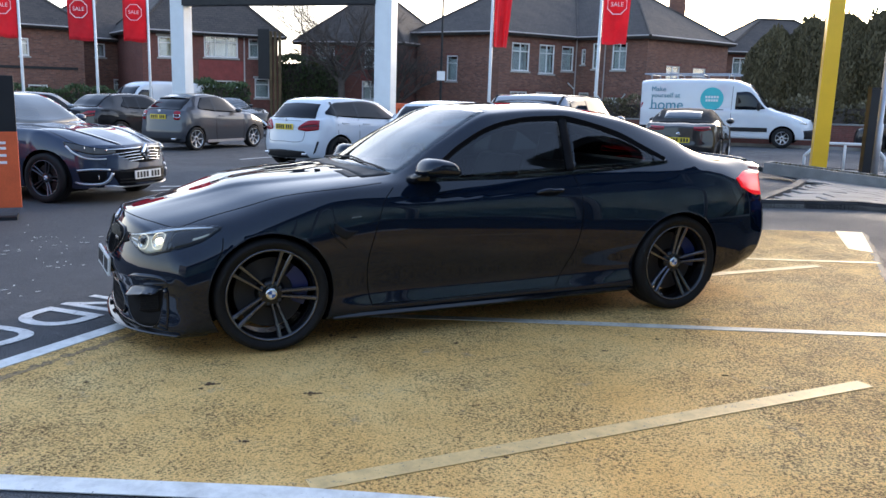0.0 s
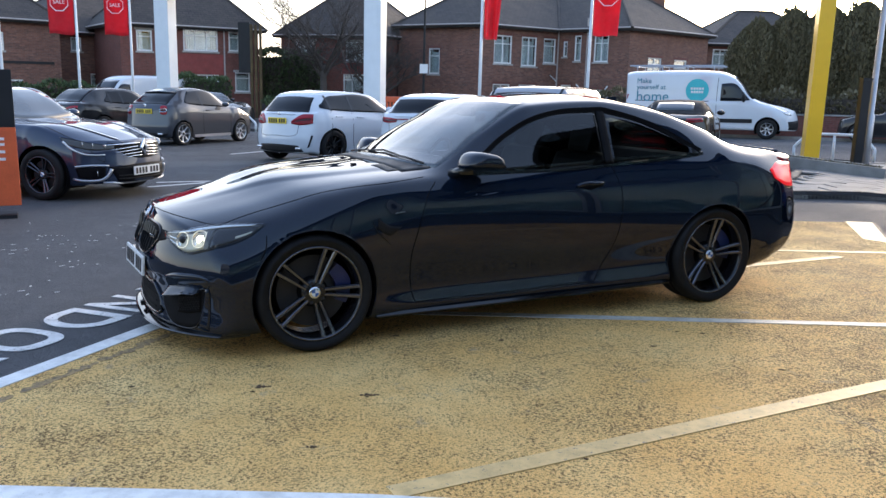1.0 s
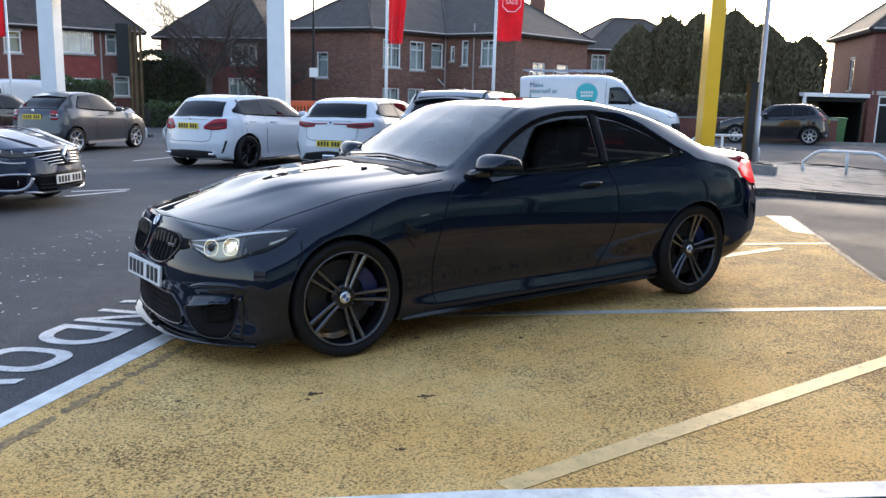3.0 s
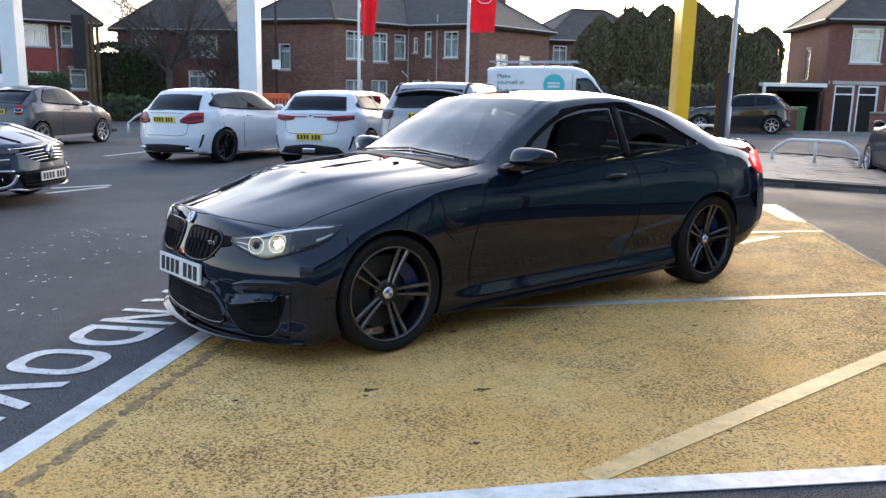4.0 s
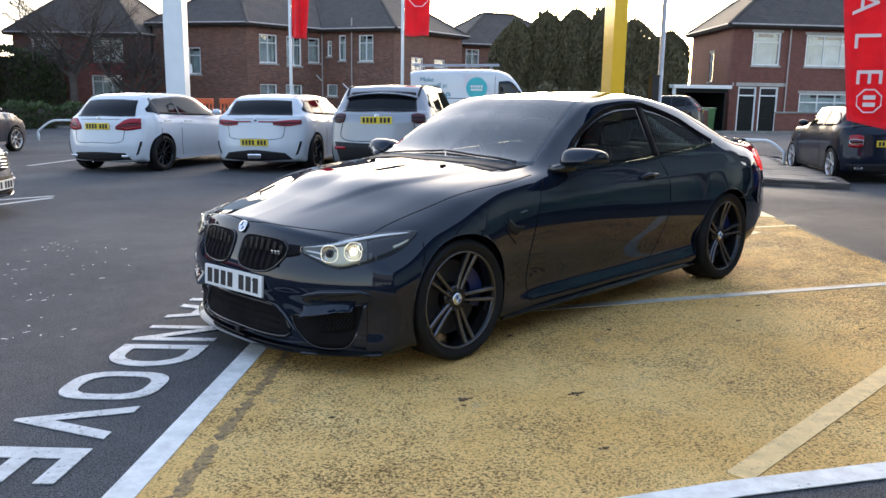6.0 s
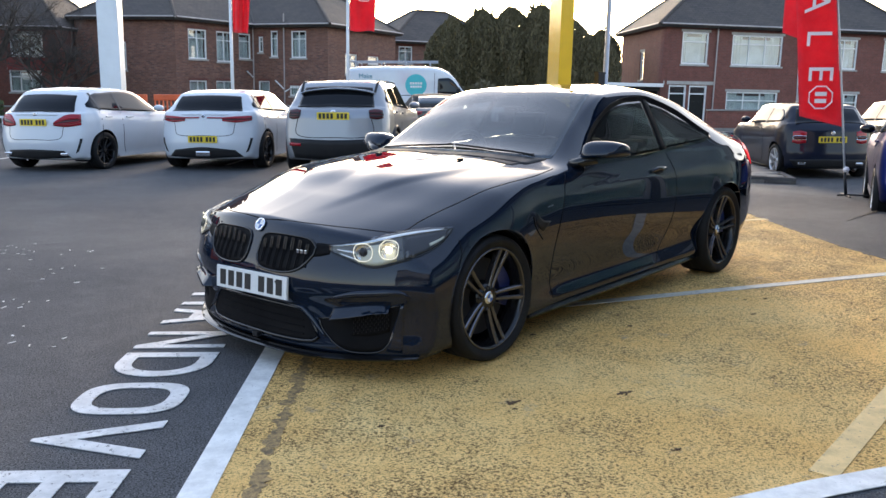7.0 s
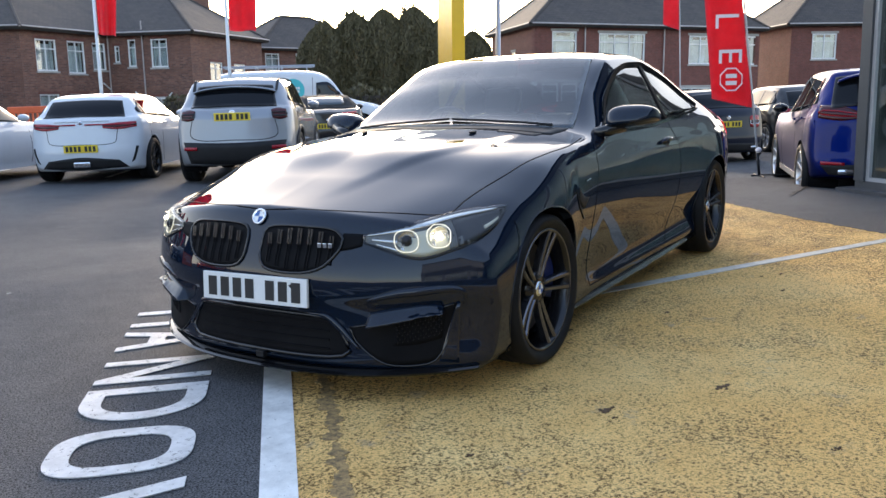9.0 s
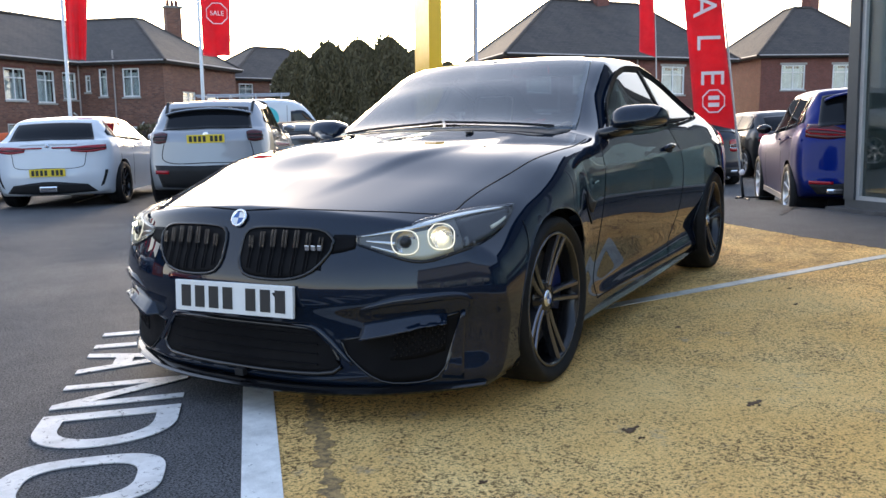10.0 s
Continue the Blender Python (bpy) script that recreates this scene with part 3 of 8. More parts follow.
            out.append(("cap_quarter", fan, M_BADGEBLUE if k % 2 else M_PLATEWHITE, False, ""))
    if style == "coupe":
        for i in range(5):
            t = 2 * math.pi * (i + 0.5) / 5
            b = lathe_bm([(0.001, -w * 0.64), (0.009, -w * 0.635), (0.010, -w * 0.55)], 10)
            bmesh.ops.translate(b, verts=b.verts[:], vec=(0.056 * math.cos(t), 0, 0.056 * math.sin(t)))
            out.append(("wheel_bolt", b, M_DISC, False, ""))
    out.append(("brake_disc", lathe_bm([(0.06, -w * 0.12), (rim * 0.76, -w * 0.12), (rim * 0.76, w * 0.1), (0.06, w * 0.1)], 40), M_DISC, False, ""))
    return out


WHEEL_CACHE = {}


def wheel(parent, x, y, z, style="silver", radius=0.32, rim=0.22, width=0.22, caliper=None, turn=0.0):
    """One wheel at the hub; its face looks away from the car's middle."""
    key = (style, radius, rim, width)
    if key not in WHEEL_CACHE:
        made = []
        for name, bm, material, smooth, label in wheel_parts(*key):
            me = bpy.data.meshes.new(name)
            bm.to_mesh(me), bm.free()
            me.materials.append(material)
            if smooth:
                me.polygons.foreach_set("use_smooth", [True] * len(me.polygons))
            made.append((name, me))
        WHEEL_CACHE[key] = made
    hub = new("wheel")
    hub.empty_display_size = 0.05
    hub.parent = parent
    hub.matrix_local = Matrix.Translation((x, y, z)) @ pose(0, 0, 0, 0, 0, 180 if y > 0 else 0) @ pose(0, 0, 0, 0, turn, 0)
    for name, me in WHEEL_CACHE[key]:
        put(name, me, hub)
    if caliper:
        bm = bmesh.new()
        r0, r1 = rim * 0.50, rim * 0.84
        cols = []
        for t in np.linspace(-0.62, 0.62, 9):
            bump = 1 - 0.25 * abs(t) / 0.62
            cols.append([bm.verts.new((r * math.cos(t), yy, r * math.sin(t))) for r, yy in ((r0, -0.045), (r1 * bump ** 0.3, -0.045), (r1 * bump ** 0.3, 0.05), (r0, 0.05))])
        for a, b in zip(cols, cols[1:]):
            for j in range(4):
                bm.faces.new((a[j], a[(j + 1) % 4], b[(j + 1) % 4], b[j]))
        bm.faces.new(cols[0]), bm.faces.new(cols[-1][::-1])
        sign = 1 if y < 0 else -1
        part("brake_caliper", bm, caliper, hub, "", m=pose(0, 0, 0, 0, (-14 if sign > 0 else 194), 0))
    return hub


def plate(parent, skin, x, y, z, d, material, wide=0.52, high=0.111, chars=7, lean=0.0):
    """A number plate with its characters as bars."""
    p = skin.cast((x, y, z), d, 0.012) if skin else Vector((x, y, z))
    dn = Vector(d).normalized()
    rz = math.degrees(math.atan2(dn.y, dn.x)) - 90
    holder = new("number_plate")
    holder.parent = parent
    holder.matrix_local = Matrix.Translation(p) @ pose(0, 0, 0, lean, 0, rz)
    part("plate_board", box_bm(-wide / 2, wide / 2, -0.004, 0.010, -high / 2, high / 2, 0.003), material, holder)
    cell = wide * 0.92 / (chars + 0.6)
    for i in range(chars):
        cx = -wide * 0.46 + cell * (i + 0.5 + (0.6 if i >= 4 else 0))
        part("plate_bar", box_bm(cx - cell * 0.33, cx + cell * 0.33, -0.007, -0.003, -high * 0.35, high * 0.35), M_BAR, holder)
    return holder


# ---- ground, markings, paved island ----
ROAD_AT, ROAD_DIR = Vector((-6.8, 29.0)), Vector((0.877, -0.480)).normalized()
ROAD_OUT = Vector((-ROAD_DIR.y, ROAD_DIR.x))       # from the forecourt over the road to the houses


def ground_z(x, y):
    """The forecourt is level round the bay and falls towards its exit; the road and the far side lie a little lower."""
    s = (Vector((x, y)) - ROAD_AT).dot(ROAD_OUT)
    road = np.interp(s, [0.0, 2.0, 10.0, 16.0], [0.0, -0.02, -0.06, -0.42])
    dip = -np.interp(x, [5.4, 8.6], [0.0, 0.26]) * np.interp(s, [-1.0, 5.0], [1.0, 0.0])
    return float(min(road, dip))


def ground_sheet():
    us = [-2500, -600, -160, -80, -50, -35, -25, -18, -12, -6, 0, 6, 9, 11, *np.arange(12, 32, 0.5), 32, 34, 37, 40, 55, 80, 160, 600, 2500]
    ss = [-2500, -500, -120, -60, -40, -32, -25, *np.arange(-21, 0, 0.5), 0, 0.7, 1.4, 2.0, 3.5, 5, 8, 10, 12, 14, 16, 20, 30, 60, 150, 600, 2500]
    verts, faces = [], []
    for s in ss:
        for u in us:
            p = ROAD_AT + ROAD_DIR * u + ROAD_OUT * s
            verts.append((p.x, p.y, ground_z(p.x, p.y)))
    w = len(us)
    for i in range(len(ss) - 1):
        for j in range(w - 1):
            faces.append((i * w + j, i * w + j + 1, (i + 1) * w + j + 1, (i + 1) * w + j))
    return tagged(put("ground", mesh_of("ground", verts, faces, M_ASPHALT)), "worn grey asphalt forecourt running out to the road", "ground", kind="structure")


ground_sheet()
LINE_A, LINE_D = Vector((-1.955, 5.30)), Vector((-0.343, -0.939)).normalized()    # the bay's front line, towards the viewer


def drape(bm):
    """Lays a flat piece on the falling ground."""
    for v in bm.verts:
        v.co.z += ground_z(v.co.x, v.co.y)
    return bm


def flat(name, poly, material, z, label, category, thick=0.004, kind="structure", parent=None):
    ob = part(name, slab_bm(poly, z - thick, z), material, parent)
    return tagged(ob, label, category, kind=kind) if parent is None else tagged(ob, label)


def on_front(y):
    """x of the front line at y."""
    return LINE_A.x + (y - LINE_A.y) * LINE_D.x / LINE_D.y


EAST = [(2.20, 2.93), (3.10, 5.60), (3.28, 6.38), (3.62, 7.38), (4.00, 8.44), (4.50, 9.84)]
bay = [(on_front(2.97), 2.97)] + EAST + [(on_front(9.94), 9.94)]
flat("handover_bay", bay, M_RESIN, 0.004, "yellow anti-skid surfaced bay, gritty and stained", "bay surface")
front_line = [(on_front(y), y) for y in (9.9, 5.3, 2.98)]
flat("front_line", strip_poly(front_line, 0.115), M_WHITE_LINE, 0.008, "worn white line along the yellow bay", "line marking")
near_line = [(on_front(2.96) + 0.02, 2.985), (-0.5, 2.985), (0.6, 2.92), (2.25, 2.86)]
flat("near_line", strip_poly(near_line, 0.115), M_WHITE_LINE, 0.0085, "worn white line on the asphalt edge", "line marking")
flat("bay_divider", strip_poly([(-1.85, 5.54), (0.1, 5.505), (3.06, 5.415)], 0.080), M_GREY_LINE, 0.008, "faded white divider across the yellow bay", "line marking")
flat("bay_divider", strip_poly([(0.6, 8.02), (3.84, 7.93)], 0.085), M_CREAM_LINE, 0.008, "faded cream divider across the yellow bay", "line marking")
flat("hatch_line", strip_poly([(-0.42, 3.06), (2.20, 4.45)], 0.10), M_CREAM_LINE, 0.008, "cream diagonal hatch line on yellow surface", "line marking")
flat("hatch_line", strip_poly([(0.4, 6.25), (2.24, 7.24), (3.20, 7.70)], 0.10), M_CREAM_LINE, 0.008, "cream diagonal hatch line on yellow surface", "line marking")
flat("end_patch", [(4.02, 8.46), (4.50, 9.82), (4.22, 9.88), (3.86, 8.66)], M_CREAM_LINE, 0.0085, "scuffed cream paint at the bay's end", "line marking")
_j = Nodes("worn_joint_filler")
_j.set(Base_Color=_j.mix(_j.ramp(_j.noise(34.0, 6.0, 0.8), 0.40, 0.60), (0.125, 0.080, 0.036), (0.44, 0.27, 0.10)), Roughness=0.75)
M_JOINT = _j.bump(_j.noise(150.0, 3.0, 0.7), 0.6, 0.006).mat
rj = random.Random(3)


M_SEAM = plain("dark_seam_bitumen", (0.018, 0.017, 0.016), 0.7, vary=0.3, scale=9.0)


def ragged(name, points, label, wide=0.03, fill=0.75, material=None):
    """A broken, uneven dark line of short patches."""
    bm = bmesh.new()
    pts = [Vector(p) for p in points]
    for a, b in zip(pts, pts[1:]):
        n = max(1, int((b - a).length / 0.022))
        d = (b - a) / n
        s = Vector((-d.y, d.x)).normalized()
        for i in range(n):
            if rj.random() > fill:
                continue
            c, w, o = a + d * (i + .5), wide * rj.uniform(.55, 1.25), rj.gauss(0, wide * .16)
            k = [(-1.2, -.3), (-.2, -.62 + rj.gauss(0, .15)), (.6, -.45), (1.3, -.1 + rj.gauss(0, .2)), (1.0, .4), (.1, .6 + rj.gauss(0, .15)), (-.8, .42)]
            slab_bm([tuple(c + d * u + s * (v * w + o)) for u, v in k], .0035, .0050 + .0002 * (i % 7), bm)
    return tagged(part(name, drape(bm), material or M_JOINT, None), label, "joint", kind="stuff")


ragged("surface_joint", [(on_front(y) + 0.205, y) for y in (3.06, 4.2, 5.4)], "dark ragged joint in the yellow surface", .050, .80)
ragged("surface_joint", [(x + 0.02, y) for x, y in EAST], "dark edge seam between yellow surface and asphalt", .05, .95, M_SEAM)
ragged("trench_seam", [(4.6, 7.55), (7.22, 8.82), (9.86, 9.59)], "dark repair seam in the asphalt", .03, .95, M_SEAM)

# dark marks on the dressing
M_MARK = plain("dark_brown_grime", (0.10, 0.052, 0.022), 0.8, vary=0.3, scale=20.0)
rm = random.Random(14)
marks = bmesh.new()
for i in range(16):
    cx, cy = ((-1.13, 4.10), (-0.60, 4.02))[i] if i < 2 else (rm.uniform(-2.0, 2.4), rm.uniform(3.2, 5.3))
    size = .040 if i < 2 else rm.uniform(.010, .022)
    if cx < on_front(cy) + .15:
        continue
    for k in range(14):
        px_, py_ = cx + rm.gauss(0, size * .45), cy + rm.gauss(0, size * .22)
        ring = [(px_ + size * rm.uniform(.10, .30) * math.cos(a), py_ + size * rm.uniform(.08, .24) * math.sin(a)) for a in np.linspace(0, 2 * math.pi, 7, endpoint=False)]
        slab_bm(ring, .0035, .0056 + .0002 * k, marks)
tagged(part("dark_marks", marks, M_MARK, None), "small dark worn marks scattered over the yellow surface", "marks", kind="stuff")

# the word on the asphalt, read from the car's side, one letter after the other towards the viewer
word = thing("painted_word", "white painted ground lettering reading HANDOVER, scuffed", "lettering", kind="structure")
up2 = Vector((0.939, -0.343)).normalized()
for ch, along, wide in (("H", -1.79, .32), ("A", -1.36, .34), ("N", -.86, .305), ("D", -.44, .37), ("O", .03, .385), ("V", .48, .365), ("E", .91, .31), ("R", 1.36, .34)):
    c = Vector((-2.665, 4.805)) + LINE_D * along - up2 * .025
    me = text_mesh("letter", ch, M_LETTER, 1.0, 0.002, .022)
    co = np.array([v.co for v in me.vertices])
    lo, hi = co.min(axis=0), co.max(axis=0)
    mid, half = (lo + hi) / 2, (hi - lo) / 2
    for v in me.vertices:
        x, y = (v.co.x - mid[0]) / half[0], (v.co.y - mid[1]) / half[1]
        if ch == "O":          # the stencil's letter is squarer than the font's
            k = (abs(x) ** 2 + abs(y) ** 2) ** .5 / max((abs(x) ** 2.9 + abs(y) ** 2.9) ** (1 / 2.9), 1e-6)
            x, y = x * k, y * k
        v.co.x, v.co.y = x * wide / 2, y * .24
    me.transform(Matrix(((LINE_D.x, up2.x, 0, c.x), (LINE_D.y, up2.y, 0, c.y), (0, 0, 1, 0.0045), (0, 0, 0, 1))))
    put("letter", me, word)

# other lines of the forecourt
for a, b in (((-4.9, 12.9), (-4.15, 13.2)), ((-4.8, 12.3), (-4.15, 12.98)), ((-3.2, 18.4), (-1.9, 20.9)), ((-5.4, 18.8), (-3.9, 21.7)), ((-0.7, 16.9), (0.4, 19.3))):
    flat("parking_line", strip_poly([a, b], 0.08), M_LETTER, 0.004, "faded white parking line on asphalt", "line marking")
# paint scuffs on the tarmac in front of the car
rs = random.Random(5)
scuffs = bmesh.new()
spots_at = [(rs.uniform(-5.4, -2.9), rs.uniform(5.4, 9.2)) for _ in range(16)] + [(-3.9, 7.9), (-3.6, 7.6), (-4.2, 8.2), (-4.4, 7.3), (-3.4, 6.9)]
for x0, y0 in spots_at:
    drift = rs.uniform(0, math.pi)
    for k in range(rs.randint(3, 11)):
        x, y = x0 + rs.gauss(0, .16), y0 + rs.gauss(0, .16)
        l, w, a = rs.uniform(.008, .055), rs.uniform(.005, .015), drift + rs.gauss(0, .5)
        d = Vector((math.cos(a), math.sin(a)))
        n = Vector((-d.y, d.x))
        ring = [tuple(Vector((x, y)) + d * math.cos(t) * l * rs.uniform(.3, .6) + n * math.sin(t) * w * rs.uniform(.3, .7)) for t in np.linspace(0, 2 * math.pi, 7, endpoint=False)]
        slab_bm(ring, 0.001, 0.003, scuffs)
tagged(part("paint_scuffs", scuffs, M_LETTER, None), "scattered white scuffs of old paint on asphalt", "scuffs", kind="stuff")

# paved island with its kerb; slabs are laid one by one
ISLAND = [(3.9, 12.0), (5.4, 12.04), (8.6, 12.3), (9.2, 13.2), (11.73, 17.88), (11.22, 19.12), (8.0, 21.94), (6.48, 19.99), (6.68, 17.48), (5.2, 14.2)]
island = thing("paved_island", "grey slab pavement island with a dark kerb", "pavement", kind="structure")
part("island_base", drape(slab_bm(ISLAND, -0.06, 0.060)), M_CONCRETE, island)


def kerb_run(points, parent, z=0.115, wide=0.13, piece=0.9, lift=0.0):
    for a, b in zip(points, points[1:]):
        a, b = Vector(a), Vector(b)
        n = max(1, round((b - a).length / piece))
        d, s = (b - a) / n, Vector((-(b - a).y, (b - a).x)).normalized() * wide
        for i in range(n):
            p, q = a + d * (i + 0.006), a + d * (i + 0.994)
            part("kerb_stone", drape(slab_bm([tuple(v) for v in (p, q, q + s, p + s)], lift - 0.03, lift + z)), M_KERB, parent)


kerb_run(ISLAND + ISLAND[:1], island)


def inside(p, poly, margin):
    x, y = p
    n, ok, near = len(poly), False, 1e9
    for i in range(n):
        (x0, y0), (x1, y1) = poly[i], poly[(i + 1) % n]
        if (y0 > y) != (y1 > y) and x < (x1 - x0) * (y - y0) / (y1 - y0) + x0:
            ok = not ok
        e = Vector((x1 - x0, y1 - y0))
        t = max(0, min(1, (Vector((x - x0, y - y0))).dot(e) / e.length_squared))
        near = min(near, (Vector((x, y)) - Vector((x0, y0)) - e * t).length)
    return ok and near > margin


# ---- the black coupe ----
def coupe():
    car = thing("coupe_car", "glossy black two-door sports coupe with dark alloy wheels, headlights lit", "car", pose(-1.3807, 5.476, 0.004, 0, 0, 27.16))
    X = [-0.79, -0.45, 0.0, 0.45, 0.72, 1.15, 1.5, 2.0, 2.5, 2.85, 3.3, 3.65, 3.88]
    lines = [
        ([.71, .75, .74, .74, .74, .74, .74, .74, .74, .74, .72, .70, .66], [.128, .128, .135, .145, .15, .155, .16, .165, .17, .185, .20, .225, .265]),
        ([.880, .882, .890, .870, .862, .860, .860, .864, .876, .885, .870, .835, .765], [.140, .140, .150, .160, .168, .172, .176, .182, .19, .205, .222, .25, .29]),
        ([.915, .918, .924, .872, .850, .846, .846, .850, .872, .922, .895, .855, .785], [.29, .30, .32, .31, .30, .30, .30, .31, .33, .355, .37, .39, .42]),
        ([.925, .935, .940, .897, .882, .880, .882, .890, .912, .945, .912, .855, .775], [.44, .47, .50, .49, .48, .48, .48, .49, .51, .53, .55, .56, .57]),
        ([.902, .928, .941, .908, .898, .898, .899, .905, .922, .946, .915, .862, .785], [.54, .60, .65, .66, .66, .66, .665, .675, .685, .70, .71, .71, .70]),
        ([.82, .890, .918, .895, .888, .886, .885, .884, .892, .906, .882, .83, .76], [.61, .70, .775, .80, .815, .825, .835, .85, .87, .88, .875, .86, .83]),
        ([.745, .825, .860, .850, .83, .815, .81, .805, .795, .80, .785, .75, .70], [.655, .755, .848, .89, .908, .945, .965, .99, 1.015, 1.02, .985, .945, .905]),
        ([.59, .67, .73, .75, .738, .668, .632, .615, .628, .655, .68, .67, .62], [.690, .785, .878, .925, .945, 1.147, 1.303, 1.323, 1.256, 1.158, 1.033, 1.0, .97]),
        ([.41, .48, .53, .55, .62, .612, .575, .558, .562, .575, .59, .57, .51], [.712, .80, .897, .947, .965, 1.180, 1.340, 1.366, 1.303, 1.204, 1.053, 1.015, .985]),
        ([.22, .27, .30, .31, .33, .33, .32, .31, .31, .31, .31, .30, .27], [.728, .816, .915, .965, .995, 1.224, 1.374, 1.400, 1.347, 1.248, 1.073, 1.022, .992]),
        ([0.0] * 13, [.735, .818, .908, .958, 1.005, 1.238, 1.382, 1.408, 1.355, 1.258, 1.083, 1.027, .995]),
    ]
    face = [(.10, .02), (.16, .0), (.25, .012), (.35, .006), (.42, -.026), (.46, -.030), (.52, -.018), (.60, .014), (.67, .042), (.71, .062), (.76, .10)]
    back = [(.28, .12), (.40, .03), (.55, .0), (.70, .03), (.85, .06), (.96, .02)]
    arches = [(0.0, .325, .352), (2.812, .332, .356)]

    def ease(v, a, b):
        t = min(max((v - a) / (b - a), 0.0), 1.0)
        return t * t * (3 - 2 * t)
    ridge = pchip([-.79, -.30, .16, .43, .75], [.20, .33, .505, .55, .57])
    crease = pchip([-.2, .5, 1.2, 2.0, 2.8, 3.6], [.74, .795, .815, .838, .855, .835])

    def relief(x, y, z):
        """Bonnet ridges and dome, and the crease along the flank."""
        if x < .62 and z > .6 and y < .75:
            w = ease(x, -.75, -.45) * (1 - ease(x, .50, .62))
            z += w * (.006 * (1 - ease(y, ridge(x) - .060, ridge(x) + .035)) + .008 * (1 - ease(y, .12, .33)) * ease(x, -.35, .15))
        if .3 < x < 3.5 and .6 < z < .95 and y > .6:
            w = ease(x, .45, .9) * (1 - ease(x, 3.1, 3.5))
            y -= w * .009 * ease(z, crease(x) - .004, crease(x) + .016) * (1 - ease(z, crease(x) + .04, crease(x) + .12))
        return y, z
    sk = Skin(X, lines, 0.300, 0.21, face, arches, step=0.022, across=10, back=back, relief=relief)
    # the openings of the side windows, the windscreen and the rear window
    dlo_low = [(.90, .937), (1.25, .943), (1.63, .948), (1.93, .964), (2.30, .983), (2.67, 1.012)]
    dlo_top = [(.93, .955), (1.025, 1.000), (1.219, 1.130), (1.436, 1.240), (1.684, 1.293), (1.931, 1.307), (2.056, 1.303), (2.408, 1.209), (2.605, 1.109), (2.735, 1.038)]
    dlo = dlo_low + dlo_top[::-1]
    screen = [(.80, -.70), (.70, -.45), (.64, 0), (.70, .45), (.80, .70), (1.50, .545), (1.45, .3), (1.42, 0), (1.45, -.3), (1.50, -.545)]
    back_glass = [(3.22, -.55), (3.27, 0), (3.22, .55), (2.55, .50), (2.52, 0), (2.55, -.50)]
    sk.cut(lambda x, y, z: (z > .93 and abs(y) > .54 and inside((x, z), dlo, .010)) or (z > .92 and .6 < x < 1.55 and inside((x, y), screen, .03)) or (z > .92 and 2.4 < x < 3.3 and inside((x, y), back_glass, .03)))
    sk.body("body", M_BLACKPAINT, car)
    for ax, az, ar in arches:
        arch_liner(car, ax, az, ar, 0.92)
        for s in (-1, 1):
            pts = [sk.cast((ax + (ar + 0.005) * math.cos(t), s * 0.9, az + (ar + 0.005) * math.sin(t)), (0, -s, 0), 0.0) for t in np.linspace(-0.35, math.pi + 0.35, 40)]
            part("wheel_arch_lip", tube_bm(pts, 0.003, 6), M_BLACKPAINT, car, smooth=True)
    for x, z, w, rad in ((0.0, .325, .25, .325), (2.812, .33, .265, .33)):
        for s in (-1, 1):
            wheel(car, x, s * 0.80, z, "coupe", rad, 0.262, w, M_CALIPER, turn=2 if x == 0 else -8)
    part("underbody", box_bm(-0.45, 3.4, -0.52, 0.52, 0.17, 0.45), M_MESH, car)

    # glass
    sk.pane("windscreen", [(.80, -.70, .97), (.70, -.45, .98), (.64, 0, 1.0), (.70, .45, .98), (.80, .70, .97)], [(1.50, -.545, 1.30), (1.45, -.3, 1.33), (1.42, 0, 1.35), (1.45, .3, 1.36), (1.50, .545, 1.32)], (.55, 0, -.83), M_COUPESCREEN, car, 0.004, 28, 18)
    sk.pane("rear_window", [(3.22, -.55, 1.04), (3.27, 0, 1.06), (3.22, .55, 1.04)], [(2.55, -.50, 1.27), (2.52, 0, 1.33), (2.55, .50, 1.27)], (-.4, 0, -.9), M_GLASS, car, 0.004, 20, 10)
    for s in (-1, 1):
        def side(pts):
            return [(x, s * .80, z) for x, z in pts]
        d = (0, -s, 0)
        front_top = [(1.035, .988), (1.10, 1.040), (1.219, 1.124), (1.436, 1.232), (1.684, 1.284), (1.985, 1.299)]
        front_low = [(1.00, .950), (1.20, .951), (1.40, .954), (1.63, .958), (1.80, .966), (1.955, .975)]
        sk.pane("front_side_window", side(front_low), side(front_top), d, M_GLASS, car, 0.005, 30, 12, skirt=.010)
        sk.pane("rear_side_window", side([(1.995, .978), (2.25, .990), (2.50, 1.006), (2.66, 1.018)]), side([(2.030, 1.296), (2.240, 1.255), (2.48, 1.165), (2.690, 1.046)]), d, M_GLASS, car, 0.005, 24, 10, skirt=.010)
        sk.pane("quarter_trim", side([(2.66, 1.014), (2.76, 1.022)]), side([(2.66, 1.072), (2.765, 1.026)]), d, M_GLOSSBLACK, car, .007, 8, 4, skirt=.006)
        sk.pane("mirror_sail", side([(.895, .940), (1.02, .944)]), side([(.90, .946), (1.03, .996)]), d, M_GLOSSBLACK, car, .007, 6, 4, skirt=.006)
        sk.pane("door_pillar", side([(1.945, .966), (2.003, .970)]), side([(1.978, 1.304), (2.036, 1.301)]), d, M_MESH, car, 0.009, 4, 12, skirt=.012)
        # matte seal drawn wide, so it also hides sky glare along the glass
        sk.seam("window_seal", side([(x + .010 * (x < 1.6), z - .014) for x, z in dlo_top]), d, M_MESH, car, 0.054, 60, 0.008)
